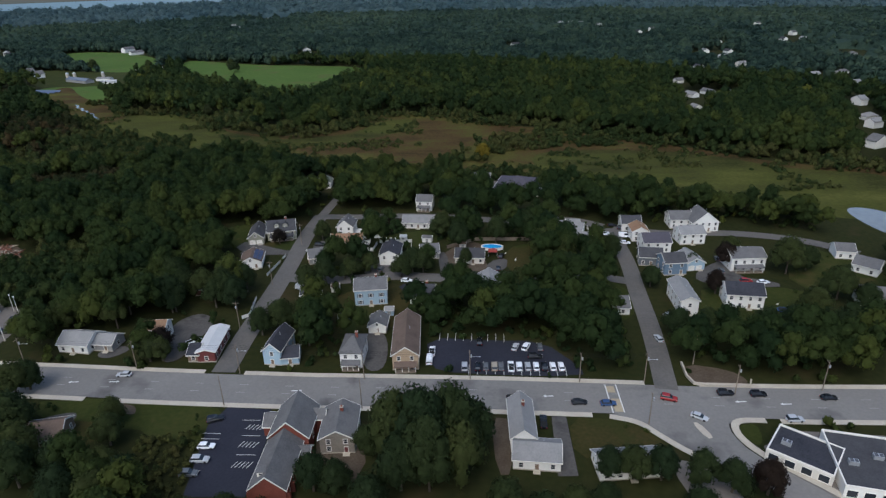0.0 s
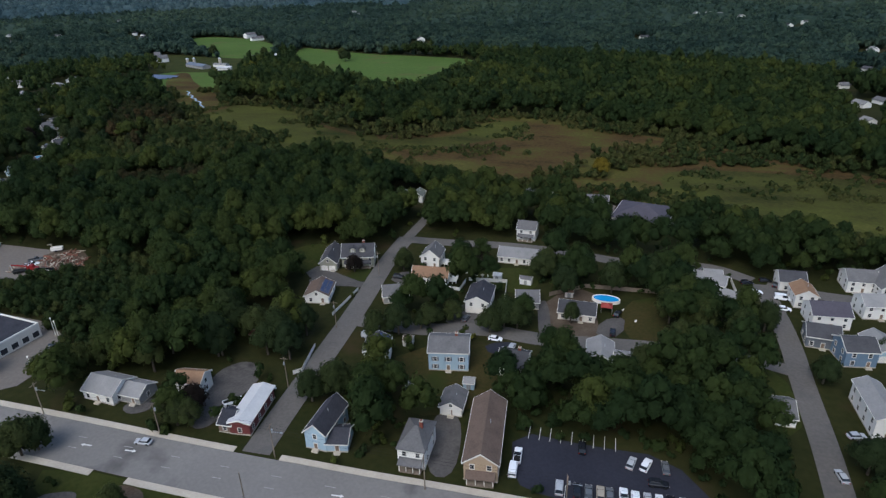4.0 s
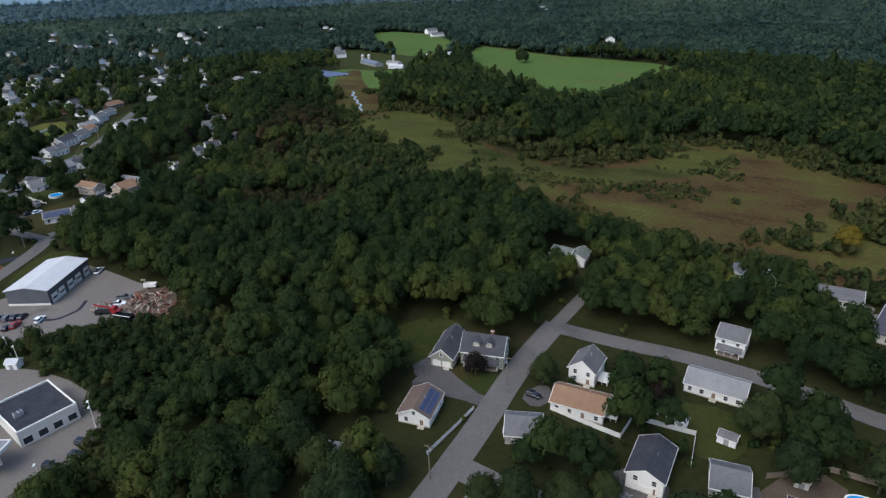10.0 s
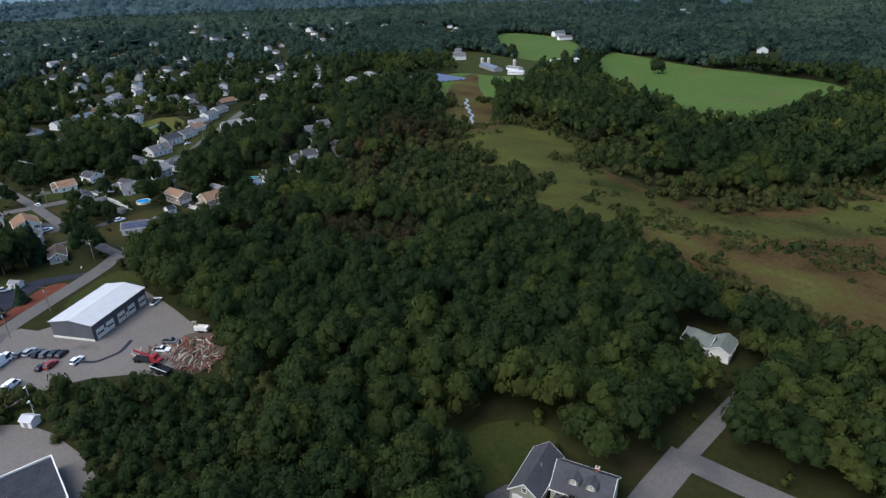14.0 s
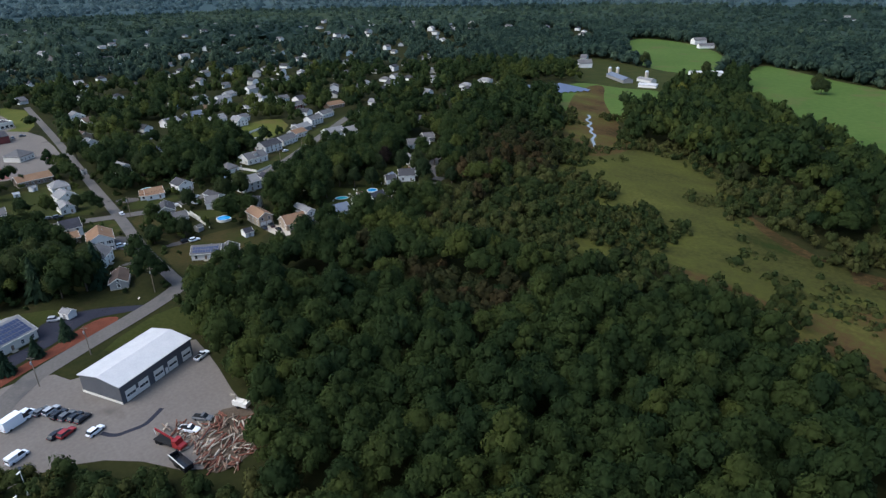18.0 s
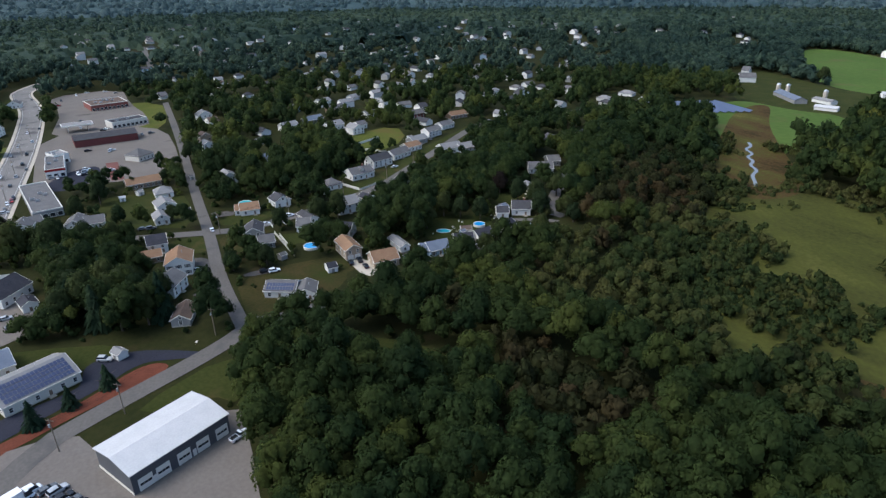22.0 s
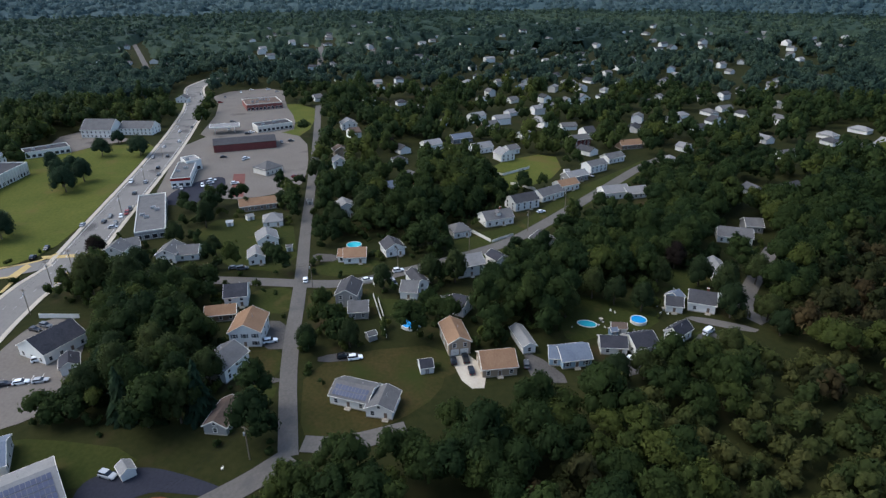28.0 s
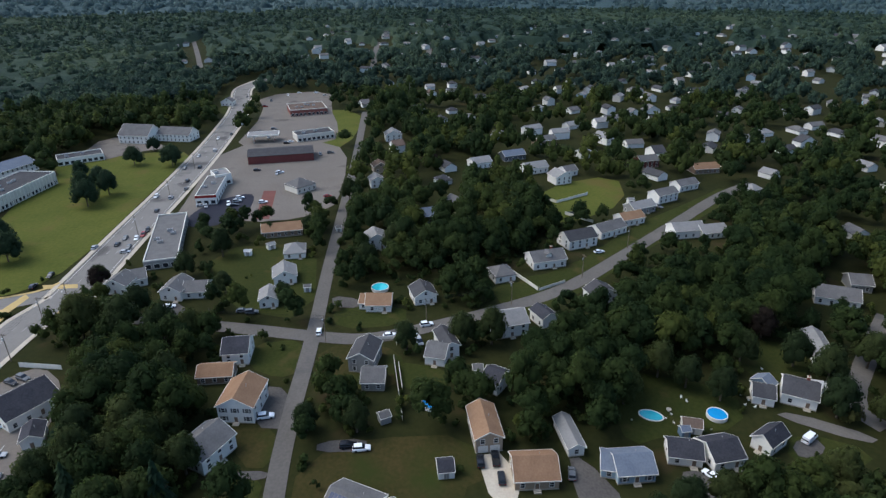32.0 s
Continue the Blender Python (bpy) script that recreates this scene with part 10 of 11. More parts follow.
wires([(-398.2, 246.0), (-388.6, 284.6), (-395.4, 319.1), (-405.3, 351.6), (-423.2, 384.5), (-448.2, 413.4)])
utility_pole(-258.8, 222.0, 50)
utility_pole(-266.9, 237.7, 50)
utility_pole(-297.1, 267.0, 50)
wires([(-258.8, 222.0), (-266.9, 237.7), (-297.1, 267.0)])
utility_pole(-72.9, 191.6, 0)
utility_pole(-69.8, 225.3, 0)
utility_pole(-66.4, 266.3, 0)
wires([(-72.9, 191.6), (-69.8, 225.3), (-66.4, 266.3)])
lot_lamp(-158.0, 201.5, 40)
lot_lamp(-150.7, 182.4, 40)
lot_lamp(-213.0, 211.7, 40)
lot_lamp(-205.1, 209.8, 40)
lot_lamp(-160.5, 202.9, 40)

# -------------------------------------------------------------- trees that stand apart
tree(-12.6, 124.8, 6.4, 20.9, 'leafy')
tree(-6.0, 121.6, 7.8, 23.9, 'leafy')
tree(1.9, 124.4, 7.0, 22.0, 'leafy')
tree(7.1, 127.3, 6.4, 18.3, 'leafy')
tree(-3.7, 114.1, 6.9, 21.3, 'leafy')
tree(-10.5, 114.6, 6.5, 19.1, 'leafy')
tree(4.5, 115.7, 6.4, 21.4, 'leafy')
for x, y, r, h in ((-116, 133, 6.2, 14), (-104, 116, 6.0, 13), (-97, 121, 4.6, 11), (-90, 110, 5.4, 12), (-89, 131, 4.8, 10), (-81, 108, 5.2, 11), (-84, 119, 4.4, 9), (-72, 105, 4.8, 10), (-60, 104, 4.6, 9), (-49, 104, 4.4, 10), (-41, 104, 4.2, 9), (-17, 106, 5.0, 12),
                   (14, 106, 4.6, 10), (22, 104, 4.4, 9), (30, 105, 4.4, 9), (37, 107, 4.2, 9), (58, 105, 4.4, 9)):
    tree(x, y, r, h)
for x, y, r, h in ((-121, 128, 5.0, 17), (-112, 119, 4.6, 16)):
    tree(x, y, r, h, 'pine')
tree(76, 111, 4.2, 10, 'copper')
tree(-127.6, 152.4, 6.1, 12.9, 'leafy')
tree(-125.1, 155.1, 4.9, 11.9, 'leafy')
tree(-119.7, 137.3, 6.5, 12.3, 'leafy')
tree(-108.4, 124.3, 6.6, 13.5, 'leafy')
tree(-92.2, 140.2, 3.8, 8.2, 'leafy')
tree(-77.9, 116.3, 4.0, 9.1, 'leafy')
tree(-20.3, 128.1, 4.2, 8.4, 'leafy')
tree(-26.2, 113.7, 4.3, 9.4, 'leafy')
tree(68.0, 111.9, 4.2, 10.1, 'leafy')
tree(61.7, 114.6, 4.2, 10.5, 'leafy')
tree(45.9, 116.5, 4.6, 11.2, 'leafy')
tree(52.7, 116.3, 4.4, 10.1, 'leafy')
tree(40.7, 117.5, 4.4, 9.3, 'leafy')
tree(-31.8, 114.8, 4.7, 11.9, 'leafy')
tree(80.8, 217.7, 4.2, 9.0, 'leafy')
tree(138.2, 226.4, 7.2, 15.2, 'leafy')
tree(147.9, 229.5, 5.7, 11.8, 'leafy')
tree(125.2, 249.7, 4.3, 8.0, 'leafy')
tree(146.0, 204.4, 6.5, 13.7, 'leafy')
tree(130.7, 191.7, 6.1, 11.1, 'leafy')
tree(103.1, 235.2, 3.2, 6.4, 'leafy')
tree(78.4, 181.4, 5.4, 10.9, 'leafy')
tree(86.5, 177.5, 5.6, 11.6, 'leafy')
tree(98.1, 180.6, 5.0, 10.3, 'leafy')
tree(106.9, 179.1, 5.6, 11.0, 'leafy')
tree(117.2, 180.9, 5.6, 10.0, 'leafy')
tree(152.3, 197.6, 5.0, 10.0, 'leafy')
tree(134.1, 177.3, 6.1, 12.9, 'leafy')
tree(145.4, 180.4, 5.8, 11.8, 'leafy')
tree(118.1, 235.5, 5.4, 10.7, 'copper')
tree(103.6, 210.9, 4.1, 9.4, 'copper')
for x, y, r, h in ((-537, 152, 7.5, 17), (-548, 147, 6.5, 18), (-556, 156, 6, 14), (-571, 146, 6, 14), (-588, 129, 5, 11), (-614, 151, 6.5, 13), (-648, 153, 5, 11), (-470, 145, 8, 16), (-484, 136, 7, 15), (-609, 176, 8, 16)):
    tree(x, y, r, h, 'spruce')
tree(-614.4, 175.8, 4.9, 10.6, 'leafy')
tree(-442.0, 193.4, 3.8, 9.1, 'leafy')
tree(-345.1, 282.2, 3.7, 8.9, 'leafy')
tree(-342.7, 295.4, 4.0, 10.4, 'leafy')
tree(-418.5, 267.2, 3.5, 7.9, 'leafy')
tree(-445.3, 225.2, 4.7, 11.4, 'leafy')
tree(-463.0, 236.2, 4.7, 13.0, 'leafy')
tree(-428.2, 244.3, 3.8, 9.2, 'leafy')
tree(-523.8, 290.0, 5.5, 15.2, 'leafy')
tree(-446.1, 298.7, 5.4, 12.2, 'leafy')
tree(-380.4, 311.3, 4.3, 10.4, 'leafy')
tree(-381.3, 330.1, 5.4, 14.0, 'leafy')
tree(-380.1, 339.4, 5.1, 13.1, 'leafy')
tree(-414.5, 217.1, 5.8, 14.4, 'leafy')
tree(-401.2, 202.8, 7.0, 16.3, 'leafy')
tree(-399.5, 216.3, 7.1, 16.4, 'leafy')
tree(-397.8, 229.7, 6.3, 15.6, 'leafy')
tree(-392.9, 240.1, 5.5, 15.1, 'leafy')
tree(-486.0, 253.7, 2.7, 7.0, 'leafy')
tree(-487.2, 270.7, 3.7, 8.4, 'leafy')
tree(-455.9, 311.0, 6.3, 13.9, 'leafy')
tree(-451.7, 320.6, 6.1, 14.8, 'leafy')
tree(-447.6, 330.0, 4.7, 11.7, 'leafy')
tree(-441.0, 193.3, 4.4, 8.8, 'copper')
tree(-372.0, 429.2, 5.1, 11.4, 'copper')
tree(-578.3, 341.3, 4.9, 10.0, 'copper')
tree(-334.1, 224.9, 5.5, 14.8, 'pine')
tree(-356.1, 235.3, 5.4, 13.2, 'pine')
tree(-373.3, 223.4, 4.9, 12.6, 'pine')
tree(-344.0, 225.0, 6.3, 14.7, 'leafy')
tree(-332.8, 236.0, 6.5, 14.9, 'leafy')
tree(-337.7, 242.4, 6.6, 15.2, 'leafy')
tree(-345.6, 245.8, 5.0, 11.0, 'leafy')
tree(-362.7, 222.4, 5.4, 13.7, 'leafy')
tree(-365.6, 240.3, 6.2, 14.8, 'leafy')
tree(-329.5, 247.6, 5.1, 11.5, 'leafy')
tree(-332.5, 253.5, 5.7, 13.2, 'leafy')
tree(-356.7, 249.7, 4.3, 10.4, 'leafy')
tree(-77.0, 267.6, 3.8, 8.3, 'copper')
tree(-26.3, 278.6, 4.4, 9.3, 'copper')
tree(-57.7, 272.6, 4.4, 9.3, 'leafy')
tree(-54.8, 222.6, 4.5, 9.2, 'leafy')
tree(-47.9, 225.6, 5.2, 10.8, 'leafy')
tree(-13.2, 235.2, 5.3, 11.7, 'leafy')
tree(-8.8, 235.5, 5.7, 10.9, 'leafy')
tree(-17.7, 231.0, 5.1, 10.2, 'leafy')
tree(-38.3, 231.9, 4.8, 9.3, 'leafy')
tree(-31.1, 236.9, 4.2, 7.8, 'leafy')
tree(-0.9, 274.2, 6.3, 11.1, 'leafy')
tree(4.1, 278.9, 5.1, 9.5, 'leafy')
tree(-95.5, 170.3, 3.4, 8.7, 'leafy')
tree(-91.5, 170.7, 3.7, 8.4, 'leafy')
tree(26.6, 409.4, 5.4, 10.4, 'yellow')
tree(-63.4, 186.7, 4.1, 10.5, 'leafy')
tree(-57.3, 190.5, 5.4, 11.5, 'leafy')
tree(-48.2, 190.9, 4.9, 11.6, 'leafy')
tree(-43.3, 194.4, 5.0, 12.4, 'leafy')
tree(-45.8, 180.0, 4.4, 9.7, 'leafy')
tree(-53.5, 215.3, 2.8, 7.2, 'leafy')
tree(-41.2, 230.1, 2.9, 7.2, 'leafy')
tree(-83.2, 209.9, 6.5, 14.9, 'leafy')
tree(-92.4, 213.1, 5.9, 14.4, 'leafy')
tree(-102.9, 216.2, 6.6, 13.2, 'leafy')
tree(-101.0, 202.3, 6.2, 14.9, 'leafy')
# tall trees in the yards between the main road and the woods
for x, y, r, h in ((-106, 219, 5.6, 15), (-100, 203, 5.4, 14), (-85, 218, 5.2, 14), (-78, 219, 4.6, 12), (-78, 205, 5.0, 13), (-86, 206, 4.8, 12),
                   (-116, 191, 5.0, 13), (-132, 192, 4.8, 12), (-131, 199, 4.6, 12), (-116, 201, 5.2, 14), (7, 260, 5.4, 14), (-0, 276, 4.8, 12),
                   (24, 265, 5.0, 13), (38, 268, 5.6, 14), (42, 246, 5.4, 14), (51, 240, 5.2, 13), (41, 224, 5.4, 14), (49, 224, 5.2, 13),
                   (61, 234, 5.0, 13), (72, 245, 5.0, 13), (30, 210, 5.2, 13), (60, 250, 3.6, 9), (13, 204, 5.0, 12), (9, 241, 3.0, 8)):
    tree(x, y, r, h)
tree(-94, 176, 5.0, 10, 'copper')
for x, y, r, h in ((-302, 362, 4.8, 11), (-306, 371, 4.6, 10), (-306, 380, 5.0, 11), (-303, 388, 5.2, 12), (-306, 397, 4.8, 11), (-308, 409, 5.0, 12), (-332, 427, 5.2, 13), (-346, 434, 5.4, 13), (-327, 438, 5.0, 12), (-356, 430, 5.0, 13), (-345, 371, 5.0, 13),
                   (-356, 386, 5.4, 14), (-350, 392, 4.6, 12), (-343, 399, 4.4, 11), (-359, 414, 5.0, 13), (-376, 434, 5.4, 13), (-352, 452, 5.4, 13), (-318, 436, 4.6, 11)):
    tree(x, y, r, h)
tree(-328.8, 222.1, 5.5, 13.7, 'leafy')
tree(-330.8, 230.4, 5.9, 17.8, 'leafy')
tree(-315.9, 239.5, 5.4, 14.1, 'leafy')
tree(-315.7, 247.9, 5.2, 15.1, 'leafy')
tree(-350.9, 221.8, 5.8, 15.7, 'leafy')
tree(-344.3, 236.8, 6.3, 15.9, 'leafy')
tree(-320.6, 232.7, 4.6, 17.0, 'pine')
tree(-317.1, 253.1, 4.7, 18.5, 'pine')
tree(-282.7, 234.2, 2.7, 8.0, 'pine')
tree(-277.3, 224.6, 2.5, 7.5, 'pine')
tree(-272.8, 215.8, 2.9, 8.7, 'pine')
car(-298.6, 233.7, 60, 'silver', 'suv', 'parked on the dark drive')
tree(-491.3, 897.3, 7.0, 17.2, 'leafy')
tree(-403.0, 875.6, 6.0, 15.2, 'leafy')
tree(-292.8, 881.8, 6.5, 13.9, 'leafy')
tree(-279.3, 854.9, 8.8, 15.1, 'leafy')

# ---------------------------------------------------------------- woods
def is_clear(p, plan):
    """Whether each point lies on cleared land."""
    i, j = np.floor(p[:, 0] - X0).astype(int), np.floor(p[:, 1] - Y0).astype(int)
    ok = (i >= 0) & (i < NX) & (j >= 0) & (j < NY)
    out = np.zeros(len(p), bool)
    out[ok] = plan[j[ok], i[ok]]
    return out


def spread_out(plan, steps):
    """The plan grown by some metres on all sides."""
    g = plan.copy()
    for _ in range(steps):
        h = g.copy()
        h[1:] |= g[:-1]
        h[:-1] |= g[1:]
        h[:, 1:] |= g[:, :-1]
        h[:, :-1] |= g[:, 1:]
        g = h
    return g


HARD = spread_out(CLEAR, 2)
SOFT = spread_out(LAWNS, 2)
WET = spread_out(MARSH, 14)
WET_HEART = ~spread_out(~MARSH, 13)


def in_poly(p, poly):
    inside = np.zeros(len(p), bool)
    q = np.array(poly, float)
    for (ax, ay), (bx, by) in zip(q, np.roll(q, -1, 0)):
        if ay != by:
            inside ^= ((ay > p[:, 1]) != (by > p[:, 1])) & (p[:, 0] < (bx - ax) * (p[:, 1] - ay) / (by - ay) + ax)
    return inside


def scatter(x0, x1, y0, y1, step):
    gx, gy = np.meshgrid(np.arange(x0, x1, float(step)), np.arange(y0, y1, step * 0.87))
    gx = gx.astype(float)
    gx[1::2] += step / 2
    p = np.stack([gx.ravel(), gy.ravel()], -1)
    return p + rng.uniform(-0.36, 0.36, p.shape) * step


def value_noise(p, size, seed):
    """Smooth noise in 0..1 for thousands of points."""
    q = np.random.default_rng(seed).random((64, 64))
    u = p / size
    i = np.floor(u).astype(int)
    f = u - i
    f = f * f * (3 - 2 * f)
    a, b, c, d = (q[(i[:, 1] + e) % 64, (i[:, 0] + g) % 64] for e in (0, 1) for g in (0, 1))
    return (a * (1 - f[:, 0]) + b * f[:, 0]) * (1 - f[:, 1]) + (c * (1 - f[:, 0]) + d * f[:, 0]) * f[:, 1]


def near_walk(p):
    """How far each point lies from the middle of the flight, in the plan."""
    best = np.full(len(p), 1e9)
    for ax, ay in ((0, 0), (0, 80), (-20, 145), (-75, 222), (-135, 272), (-205, 303)):
        best = np.minimum(best, np.hypot(p[:, 0] - ax, p[:, 1] - ay))
    return best


def seen(p, margin=39.0):
    """Land that lies ahead of some stretch of the flight."""
    ok = np.zeros(len(p), bool)
    for ax, ay, yaw in ((3, 0, 0), (1, 40, 7), (-3, 80, 15), (-10, 115, 24), (-23, 150, 32), (-40, 178, 39), (-75, 222, 52), (-110, 255, 64), (-138, 272, 71), (-165, 287, 77), (-208, 304, 83)):
        dx, dy = p[:, 0] - ax, p[:, 1] - ay
        ang = (np.degrees(np.arctan2(-dx, dy)) - yaw + 180) % 360 - 180
        ok |= (np.abs(ang) < margin) & (dx * dx + dy * dy > 70 ** 2)
    return ok


def woods(name, p, spread, low, high, lod, mat, label, bright=None, upright=0.0):
    n = len(p)
    if n == 0:
        return
    tint = np.clip(0.55 * value_noise(p, 45, 3) + 0.3 * value_noise(p, 14, 5) + rng.normal(0, 0.22, n) + 0.03, 0, 1)
    if bright is not None:
        tint = np.clip(tint + bright, 0, 1)
    tint = np.where(rng.random(n) < 0.96, np.minimum(tint, 0.84), tint)
    r = rng.uniform(low, high, n)
    h = rng.uniform(0.95, 1.5, n)
    stand(name, p, r, h, lod, mat, label, tint, upright=upright, base=spread + r * rng.uniform(-0.2, 0.9, n))


SUBURB = [(-310, 200), (-330, 330), (-335, 420), (-430, 520), (-520, 660), (-480, 760), (-900, 1000), (-1100, 900), (-1100, 120), (-420, 130)]
EAST = [(-64, 170), (-64, 285), (0, 300), (60, 250), (85, 300), (200, 340), (240, 150)]
WILLOWS = [(-246, 404), (-300, 475), (-262, 462), (-215, 428), (-185, 418), (-158, 398), (-160, 380), (-190, 392), (-214, 384), (-236, 380)]
MARSH_EDGE = [(-330, 360), (-300, 330), (-200, 330), (-120, 360), (-80, 420), (-150, 560), (-330, 640), (-400, 560), (-330, 450)]

near = scatter(-520, 330, 20, 560, 7.0)
near = near[seen(near) & ~is_clear(near, HARD)]
dist = near_walk(near)
sub = in_poly(near, SUBURB)
east = in_poly(near, EAST)
grove = np.zeros(len(near), bool)
for poly in GROVES:
    grove |= in_poly(near, poly)
low = np.zeros(len(near), bool)
for poly in LOW:
    low |= in_poly(near, poly)
bare = in_poly(near, BARE[0])
grass = is_clear(near, SOFT) & ~grove
glade = np.zeros(len(near), bool)
for poly in OPEN:
    glade |= in_poly(near, poly)
keep = ~grass & ~glade & np.where(bare, rng.random(len(near)) < 0.25, np.where(grove, True, np.where(sub, rng.random(len(near)) < 0.72, np.where(east, rng.random(len(near)) < 0.7, True))))
near, dist, sub, east, low, grove = near[keep], dist[keep], sub[keep], east[keep], low[keep], grove[keep]
edge = in_poly(near, MARSH_EDGE)
russet = edge & (0.6 * value_noise(near, 38, 11) + 0.4 * value_noise(near, 9, 13) > 0.57) & (near[:, 0] < -190)
scrub = edge & ~russet & (near[:, 1] > 372 + 0.25 * (near[:, 0] + 250)) & (value_noise(near, 30, 12) > 0.3)
small = (sub & ~grove) & ~russet & ~low
scrub |= is_clear(near, WET) & ~russet
scrub |= in_poly(near, WILLOWS) & ~russet
scrub &= ~low
small &= ~scrub
plain = ~russet & ~scrub & ~low & ~small
close = dist < 270
woods("woodland", near[plain & close], 6.0, 4.3, 6.5, (9, 760, 0.082), M_FOREST, "dense mixed summer woodland canopy")
woods("woodland", near[plain & ~close], 6.0, 4.3, 6.5, (5, 280, 0.135), M_FOREST, "dense mixed summer woodland canopy")
near_low = scatter(-330, -60, 90, 300, 4.3)
low_in = np.zeros(len(near_low), bool)
for poly in LOW:
    low_in |= in_poly(near_low, poly)
near_low = near_low[low_in & ~is_clear(near_low, CLEAR)]
woods("woodland", near[small], 4.4, 3.2, 5.2, (8, 420, 0.115), M_FOREST, "scattered garden trees between the houses")
meadow = near_low[:, 1] < 146
brush = scatter(-140, -40, 90, 150, 2.6)
low_in = np.zeros(len(brush), bool)
for poly in LOW:
    low_in |= in_poly(brush, poly)
woods("scrub", brush[low_in & ~is_clear(brush, CLEAR)], 0.1, 0.8, 1.7, (2, 60, 0.22), M_SHRUB, "light green brush in the rough field", 0.42)
near_low = near_low[~meadow]
woods("scrub", near_low, 0.9, 2.0, 3.6, (4, 170, 0.15), M_SHRUB, "low green and olive scrub beside the lots")
woods("scrub", near[russet], 4.0, 2.8, 4.6, (5, 150, 0.19), M_AUTUMN, "russet and brown autumn scrub by the marsh")
woods("scrub", near[scrub], 1.6, 2.4, 4.2, (5, 160, 0.17), M_SHRUB, "olive willow scrub along the marsh", 0.16)

mid = scatter(-1100, 500, 0, 1300, 9.4)
inside = (mid[:, 0] > -520) & (mid[:, 0] < 330) & (mid[:, 1] < 560) & (mid[:, 1] > 20)
mid = mid[seen(mid) & ~inside & ~is_clear(mid, HARD) & ~is_clear(mid, SOFT)]
sub = in_poly(mid, SUBURB)
mid = mid[np.where(sub, rng.random(len(mid)) < 0.6, True)]
sub = in_poly(mid, SUBURB)
# beyond 620 m the trees take the leaf colour with haze mixed in
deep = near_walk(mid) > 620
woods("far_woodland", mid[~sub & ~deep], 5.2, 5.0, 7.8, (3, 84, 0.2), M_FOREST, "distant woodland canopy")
woods("far_woodland", mid[~sub & deep], 5.2, 5.0, 7.8, (1, 20, 0.4), M_HAZEWOOD, "distant woodland canopy")
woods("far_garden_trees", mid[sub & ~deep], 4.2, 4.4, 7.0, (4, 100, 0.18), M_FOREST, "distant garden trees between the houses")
woods("far_garden_trees", mid[sub & deep], 4.2, 4.4, 7.0, (2, 40, 0.28), M_HAZEWOOD, "distant garden trees between the houses")


def rolling(p, d):
    """Low hills that begin far off and rise towards the horizon."""
    return np.clip((d - 1300) / 1500, 0, 1) * (6 + 26 * value_noise(p, 620, 61) * value_noise(p, 1500, 62))


def canopy_sheet(name, step, lo, hi, mat, label, tops):
    """Woods too far off to tell their trees apart: one lumpy roof of leaves over the land, open where the land is cleared."""
    nx, ny = int(7700 / step), int(6700 / step)
    gx, gy = np.meshgrid(np.arange(nx) * step - 4700.0, np.arange(ny) * step - 1900.0)
    p = np.stack([gx.ravel(), gy.ravel()], -1) + rng.uniform(-0.3, 0.3, (nx * ny, 2)) * step
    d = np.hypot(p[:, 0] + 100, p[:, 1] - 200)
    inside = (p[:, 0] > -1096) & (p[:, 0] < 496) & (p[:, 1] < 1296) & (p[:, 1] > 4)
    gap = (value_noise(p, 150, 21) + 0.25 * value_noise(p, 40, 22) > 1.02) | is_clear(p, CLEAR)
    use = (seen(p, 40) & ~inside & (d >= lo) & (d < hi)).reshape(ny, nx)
    crown = 4.0 * value_noise(p, step * 2.1, 23) + 5.0 * value_noise(p, 37, 24) + 4.0 * value_noise(p, 110, 25)
    zg = np.where(p[:, 0] > -200, -4.5 * np.clip((p[:, 0] + 200) / 160, 0, 1), 0)
    z = np.where(gap, -1.5, 4.0 + crown) + zg + rolling(p, d)
    tint = np.clip(0.75 * value_noise(p, 260, 26) + 0.45 * value_noise(p, 60, 27) + 0.3 * rng.random(len(p)) - 0.25, 0, 1)
    i, j = np.nonzero(use[:-1, :-1] & use[1:, :-1] & use[:-1, 1:] & use[1:, 1:])
    a = i * nx + j
    F = np.concatenate([np.stack([a, a + 1, a + nx + 1], -1), np.stack([a, a + nx + 1, a + nx], -1)])
    keep, back = np.unique(F, return_inverse=True)
    me = tri_mesh(name, np.stack([p[keep, 0], p[keep, 1], z[keep]], -1), back.reshape(-1, 3), mat, tint[keep])
    tagged(new(name, me), label, "woodland", kind="stuff")
    top = rng.random(len(p)) < 0.10 * use.ravel() * ~gap
    q, r = p[top], rng.uniform(0.75, 1.25, top.sum()) * step * 1.05
    stand(name, q, r, rng.uniform(0.9, 1.3, len(q)), tops, mat, label, np.clip(tint[top] + rng.normal(0.05, 0.2, len(q)), 0, 1), base=z[top] - zg[top] + r * 0.1)


# woods that run on to the horizon, haze painted into their leaves, with roofs here and there in gaps
canopy_sheet("far_woodland", 6.0, 0, 1900, M_HAZEWOOD, "far woods to the horizon, haze in their colour", (1, 9, 0.45))
canopy_sheet("far_woodland", 15.0, 1880, 3420, M_HAZERIDGE, "far woods to the horizon, haze in their colour", (1, 12, 0.28))

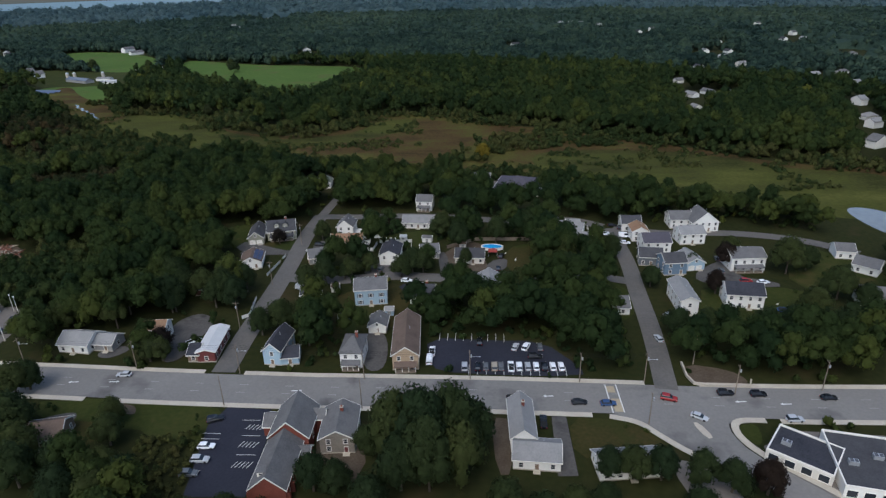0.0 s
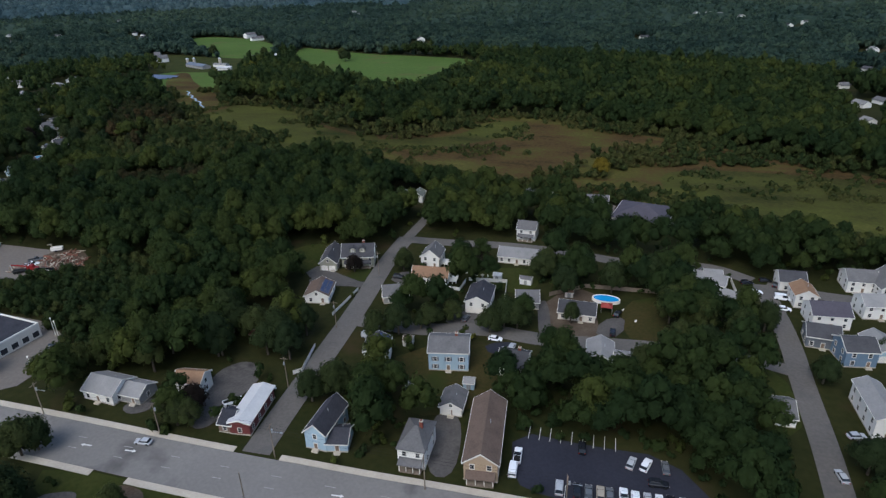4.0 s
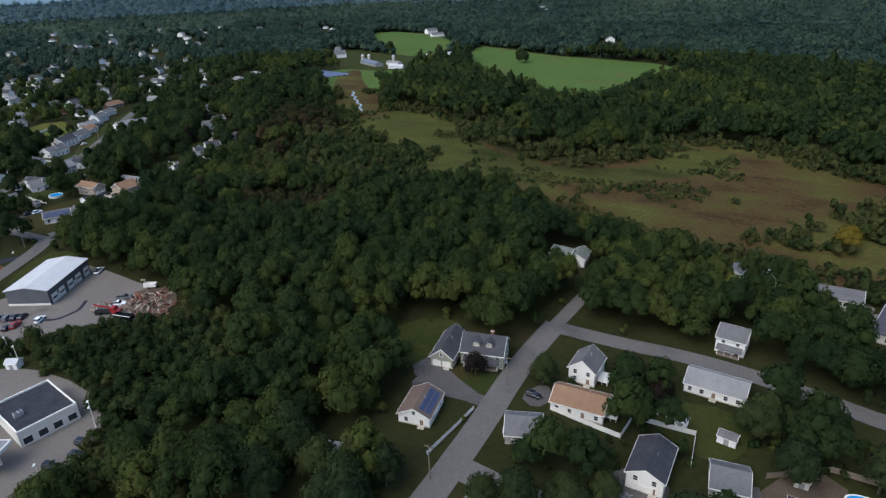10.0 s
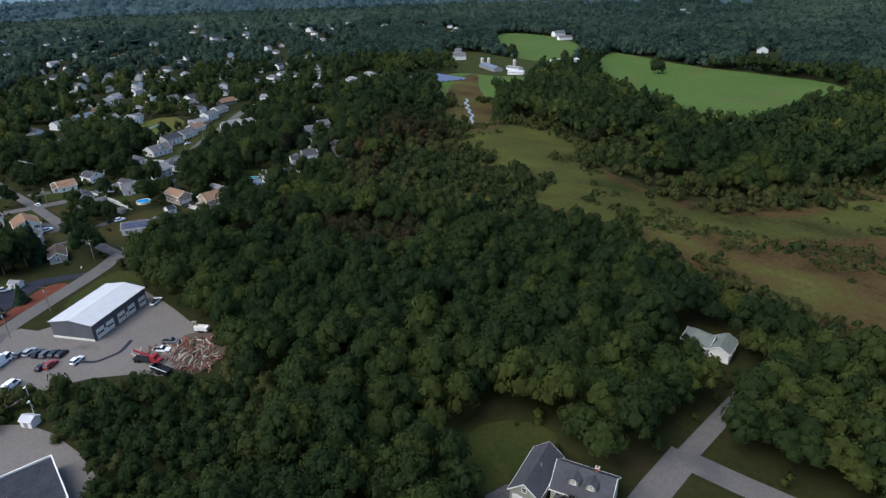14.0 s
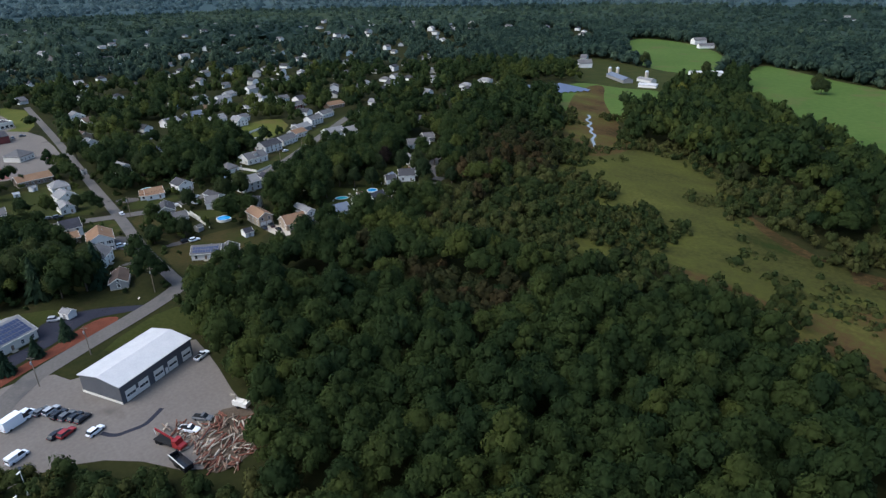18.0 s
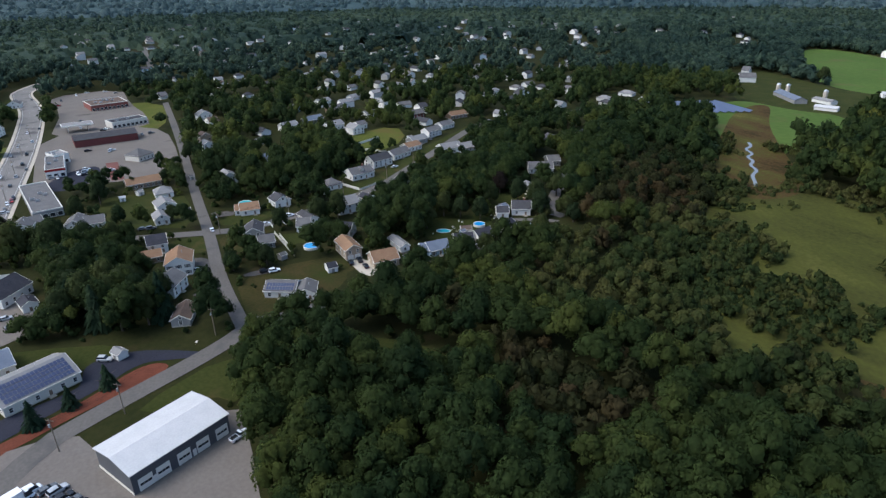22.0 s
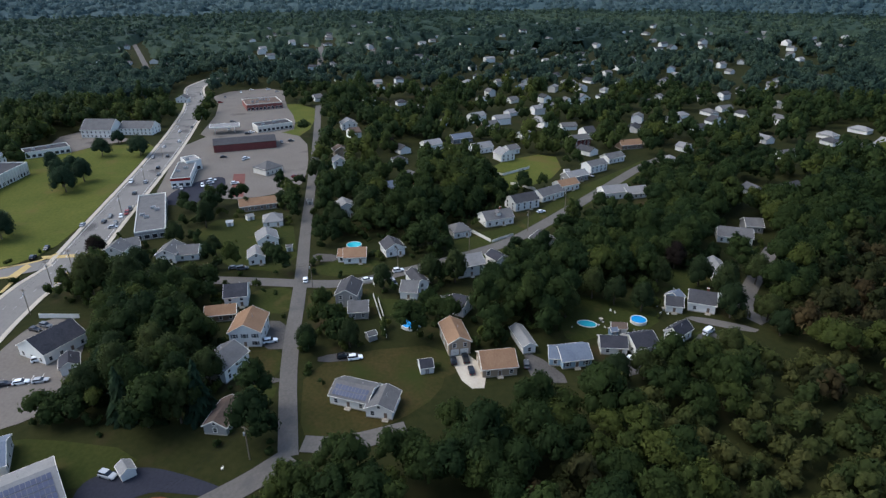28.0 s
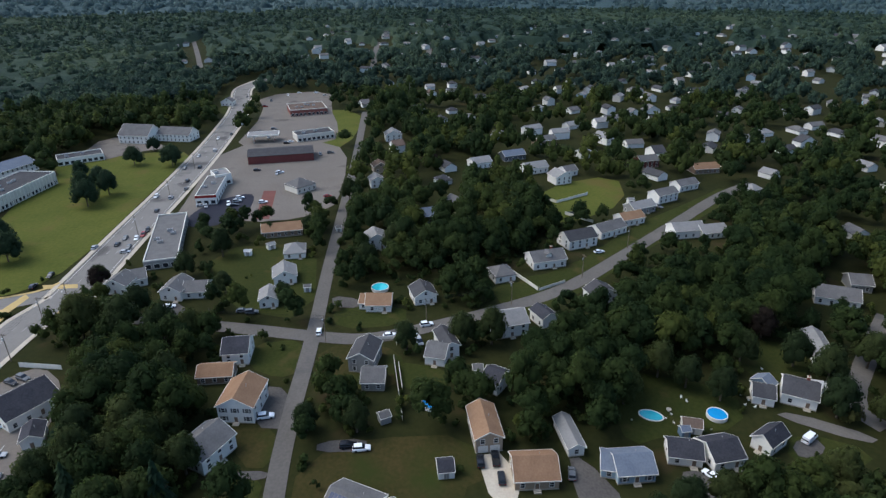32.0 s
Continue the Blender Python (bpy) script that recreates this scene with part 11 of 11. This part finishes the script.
# rushes and bushes in the marsh
bush = scatter(-400, 330, 330, 640, 3.8)
bush = bush[is_clear(bush, MARSH) & (0.6 * value_noise(bush, 30, 31) + 0.4 * value_noise(bush, 9, 33) > 0.695)]
woods("marsh_bushes", bush, -0.3, 0.7, 2.2, (1, 34, 0.42), M_SHRUB, "low olive bushes in the marsh grass", 0.15, upright=0.8)
thicket = scatter(-420, 330, 300, 640, 4.4)
thicket = thicket[is_clear(thicket, WET) & ~is_clear(thicket, WET_HEART) & (0.55 * value_noise(thicket, 34, 41) + 0.45 * value_noise(thicket, 11, 42) > 0.47)]
for poly in OPEN:
    thicket = thicket[~in_poly(thicket, poly)]
willow = scatter(-300, -120, 380, 500, 4.0)
willow = willow[in_poly(willow, [(-300, 484), (-262, 500), (-192, 468), (-150, 452), (-122, 426), (-136, 400), (-183, 402), (-254, 396)]) & (0.5 * value_noise(willow, 26, 43) + 0.5 * value_noise(willow, 8, 44) > 0.38 + np.clip((willow[:, 1] + 0.62 * willow[:, 0] - 312) / 130, 0, 0.3))]
osier = scatter(-20, 130, 390, 480, 4.0)
osier = osier[in_poly(osier, [(-14, 396), (-12, 408), (8, 418), (20, 452), (43, 472), (84, 472), (126, 446), (122, 432), (84, 436), (42, 424), (30, 402)]) & (0.5 * value_noise(osier, 22, 45) + 0.5 * value_noise(osier, 8, 46) > 0.42)]
thicket = np.concatenate([thicket, willow, osier])
woods("thicket", thicket, 0.3, 1.2, 3.2, (2, 70, 0.28), M_SHRUB, "olive and yellow-green willow thicket in the marsh", 0.14)

# the last ridge: an added backdrop ring, its blue haze painted and self-lit
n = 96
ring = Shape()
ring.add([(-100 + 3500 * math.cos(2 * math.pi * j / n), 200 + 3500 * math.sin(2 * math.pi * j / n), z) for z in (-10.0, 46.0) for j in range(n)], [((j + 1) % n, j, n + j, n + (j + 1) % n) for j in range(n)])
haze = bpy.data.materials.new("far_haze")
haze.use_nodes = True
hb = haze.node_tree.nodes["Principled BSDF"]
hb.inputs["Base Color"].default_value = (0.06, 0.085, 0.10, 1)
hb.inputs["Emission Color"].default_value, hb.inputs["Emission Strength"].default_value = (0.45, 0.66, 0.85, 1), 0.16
tagged(new("backdrop", ring.mesh("backdrop", haze)), "glowing backdrop ring painted as a pale blue hazy ridge", "backdrop", kind="structure")

# bushes along the wood's edge and in the gardens
edge_bush = scatter(-480, 240, 95, 480, 4.2)
edge_bush = edge_bush[seen(edge_bush) & ~is_clear(edge_bush, CLEAR) & ~is_clear(edge_bush, LAWNS)]
strip = is_clear(edge_bush, HARD) | is_clear(edge_bush, SOFT) | in_poly(edge_bush, SUBURB) | in_poly(edge_bush, EAST)
for poly in OPEN:
    strip &= ~in_poly(edge_bush, poly)
edge_bush = edge_bush[strip & (rng.random(len(edge_bush)) < 0.45)]
woods("edge_bushes", edge_bush, 0.2, 1.0, 2.5, (2, 60, 0.26), M_FOREST, "leafy bushes along the wood's edge and in gardens", 0.08)
garden = scatter(-480, 240, 95, 480, 6.5)
garden = garden[is_clear(garden, LAWNS) & ~is_clear(garden, CLEAR) & (value_noise(garden, 17, 51) > 0.76)]
woods("garden_shrubs", garden, 0.1, 0.6, 1.4, (2, 40, 0.26), M_FOREST, "small shrubs dotted over the lawns", 0.1)
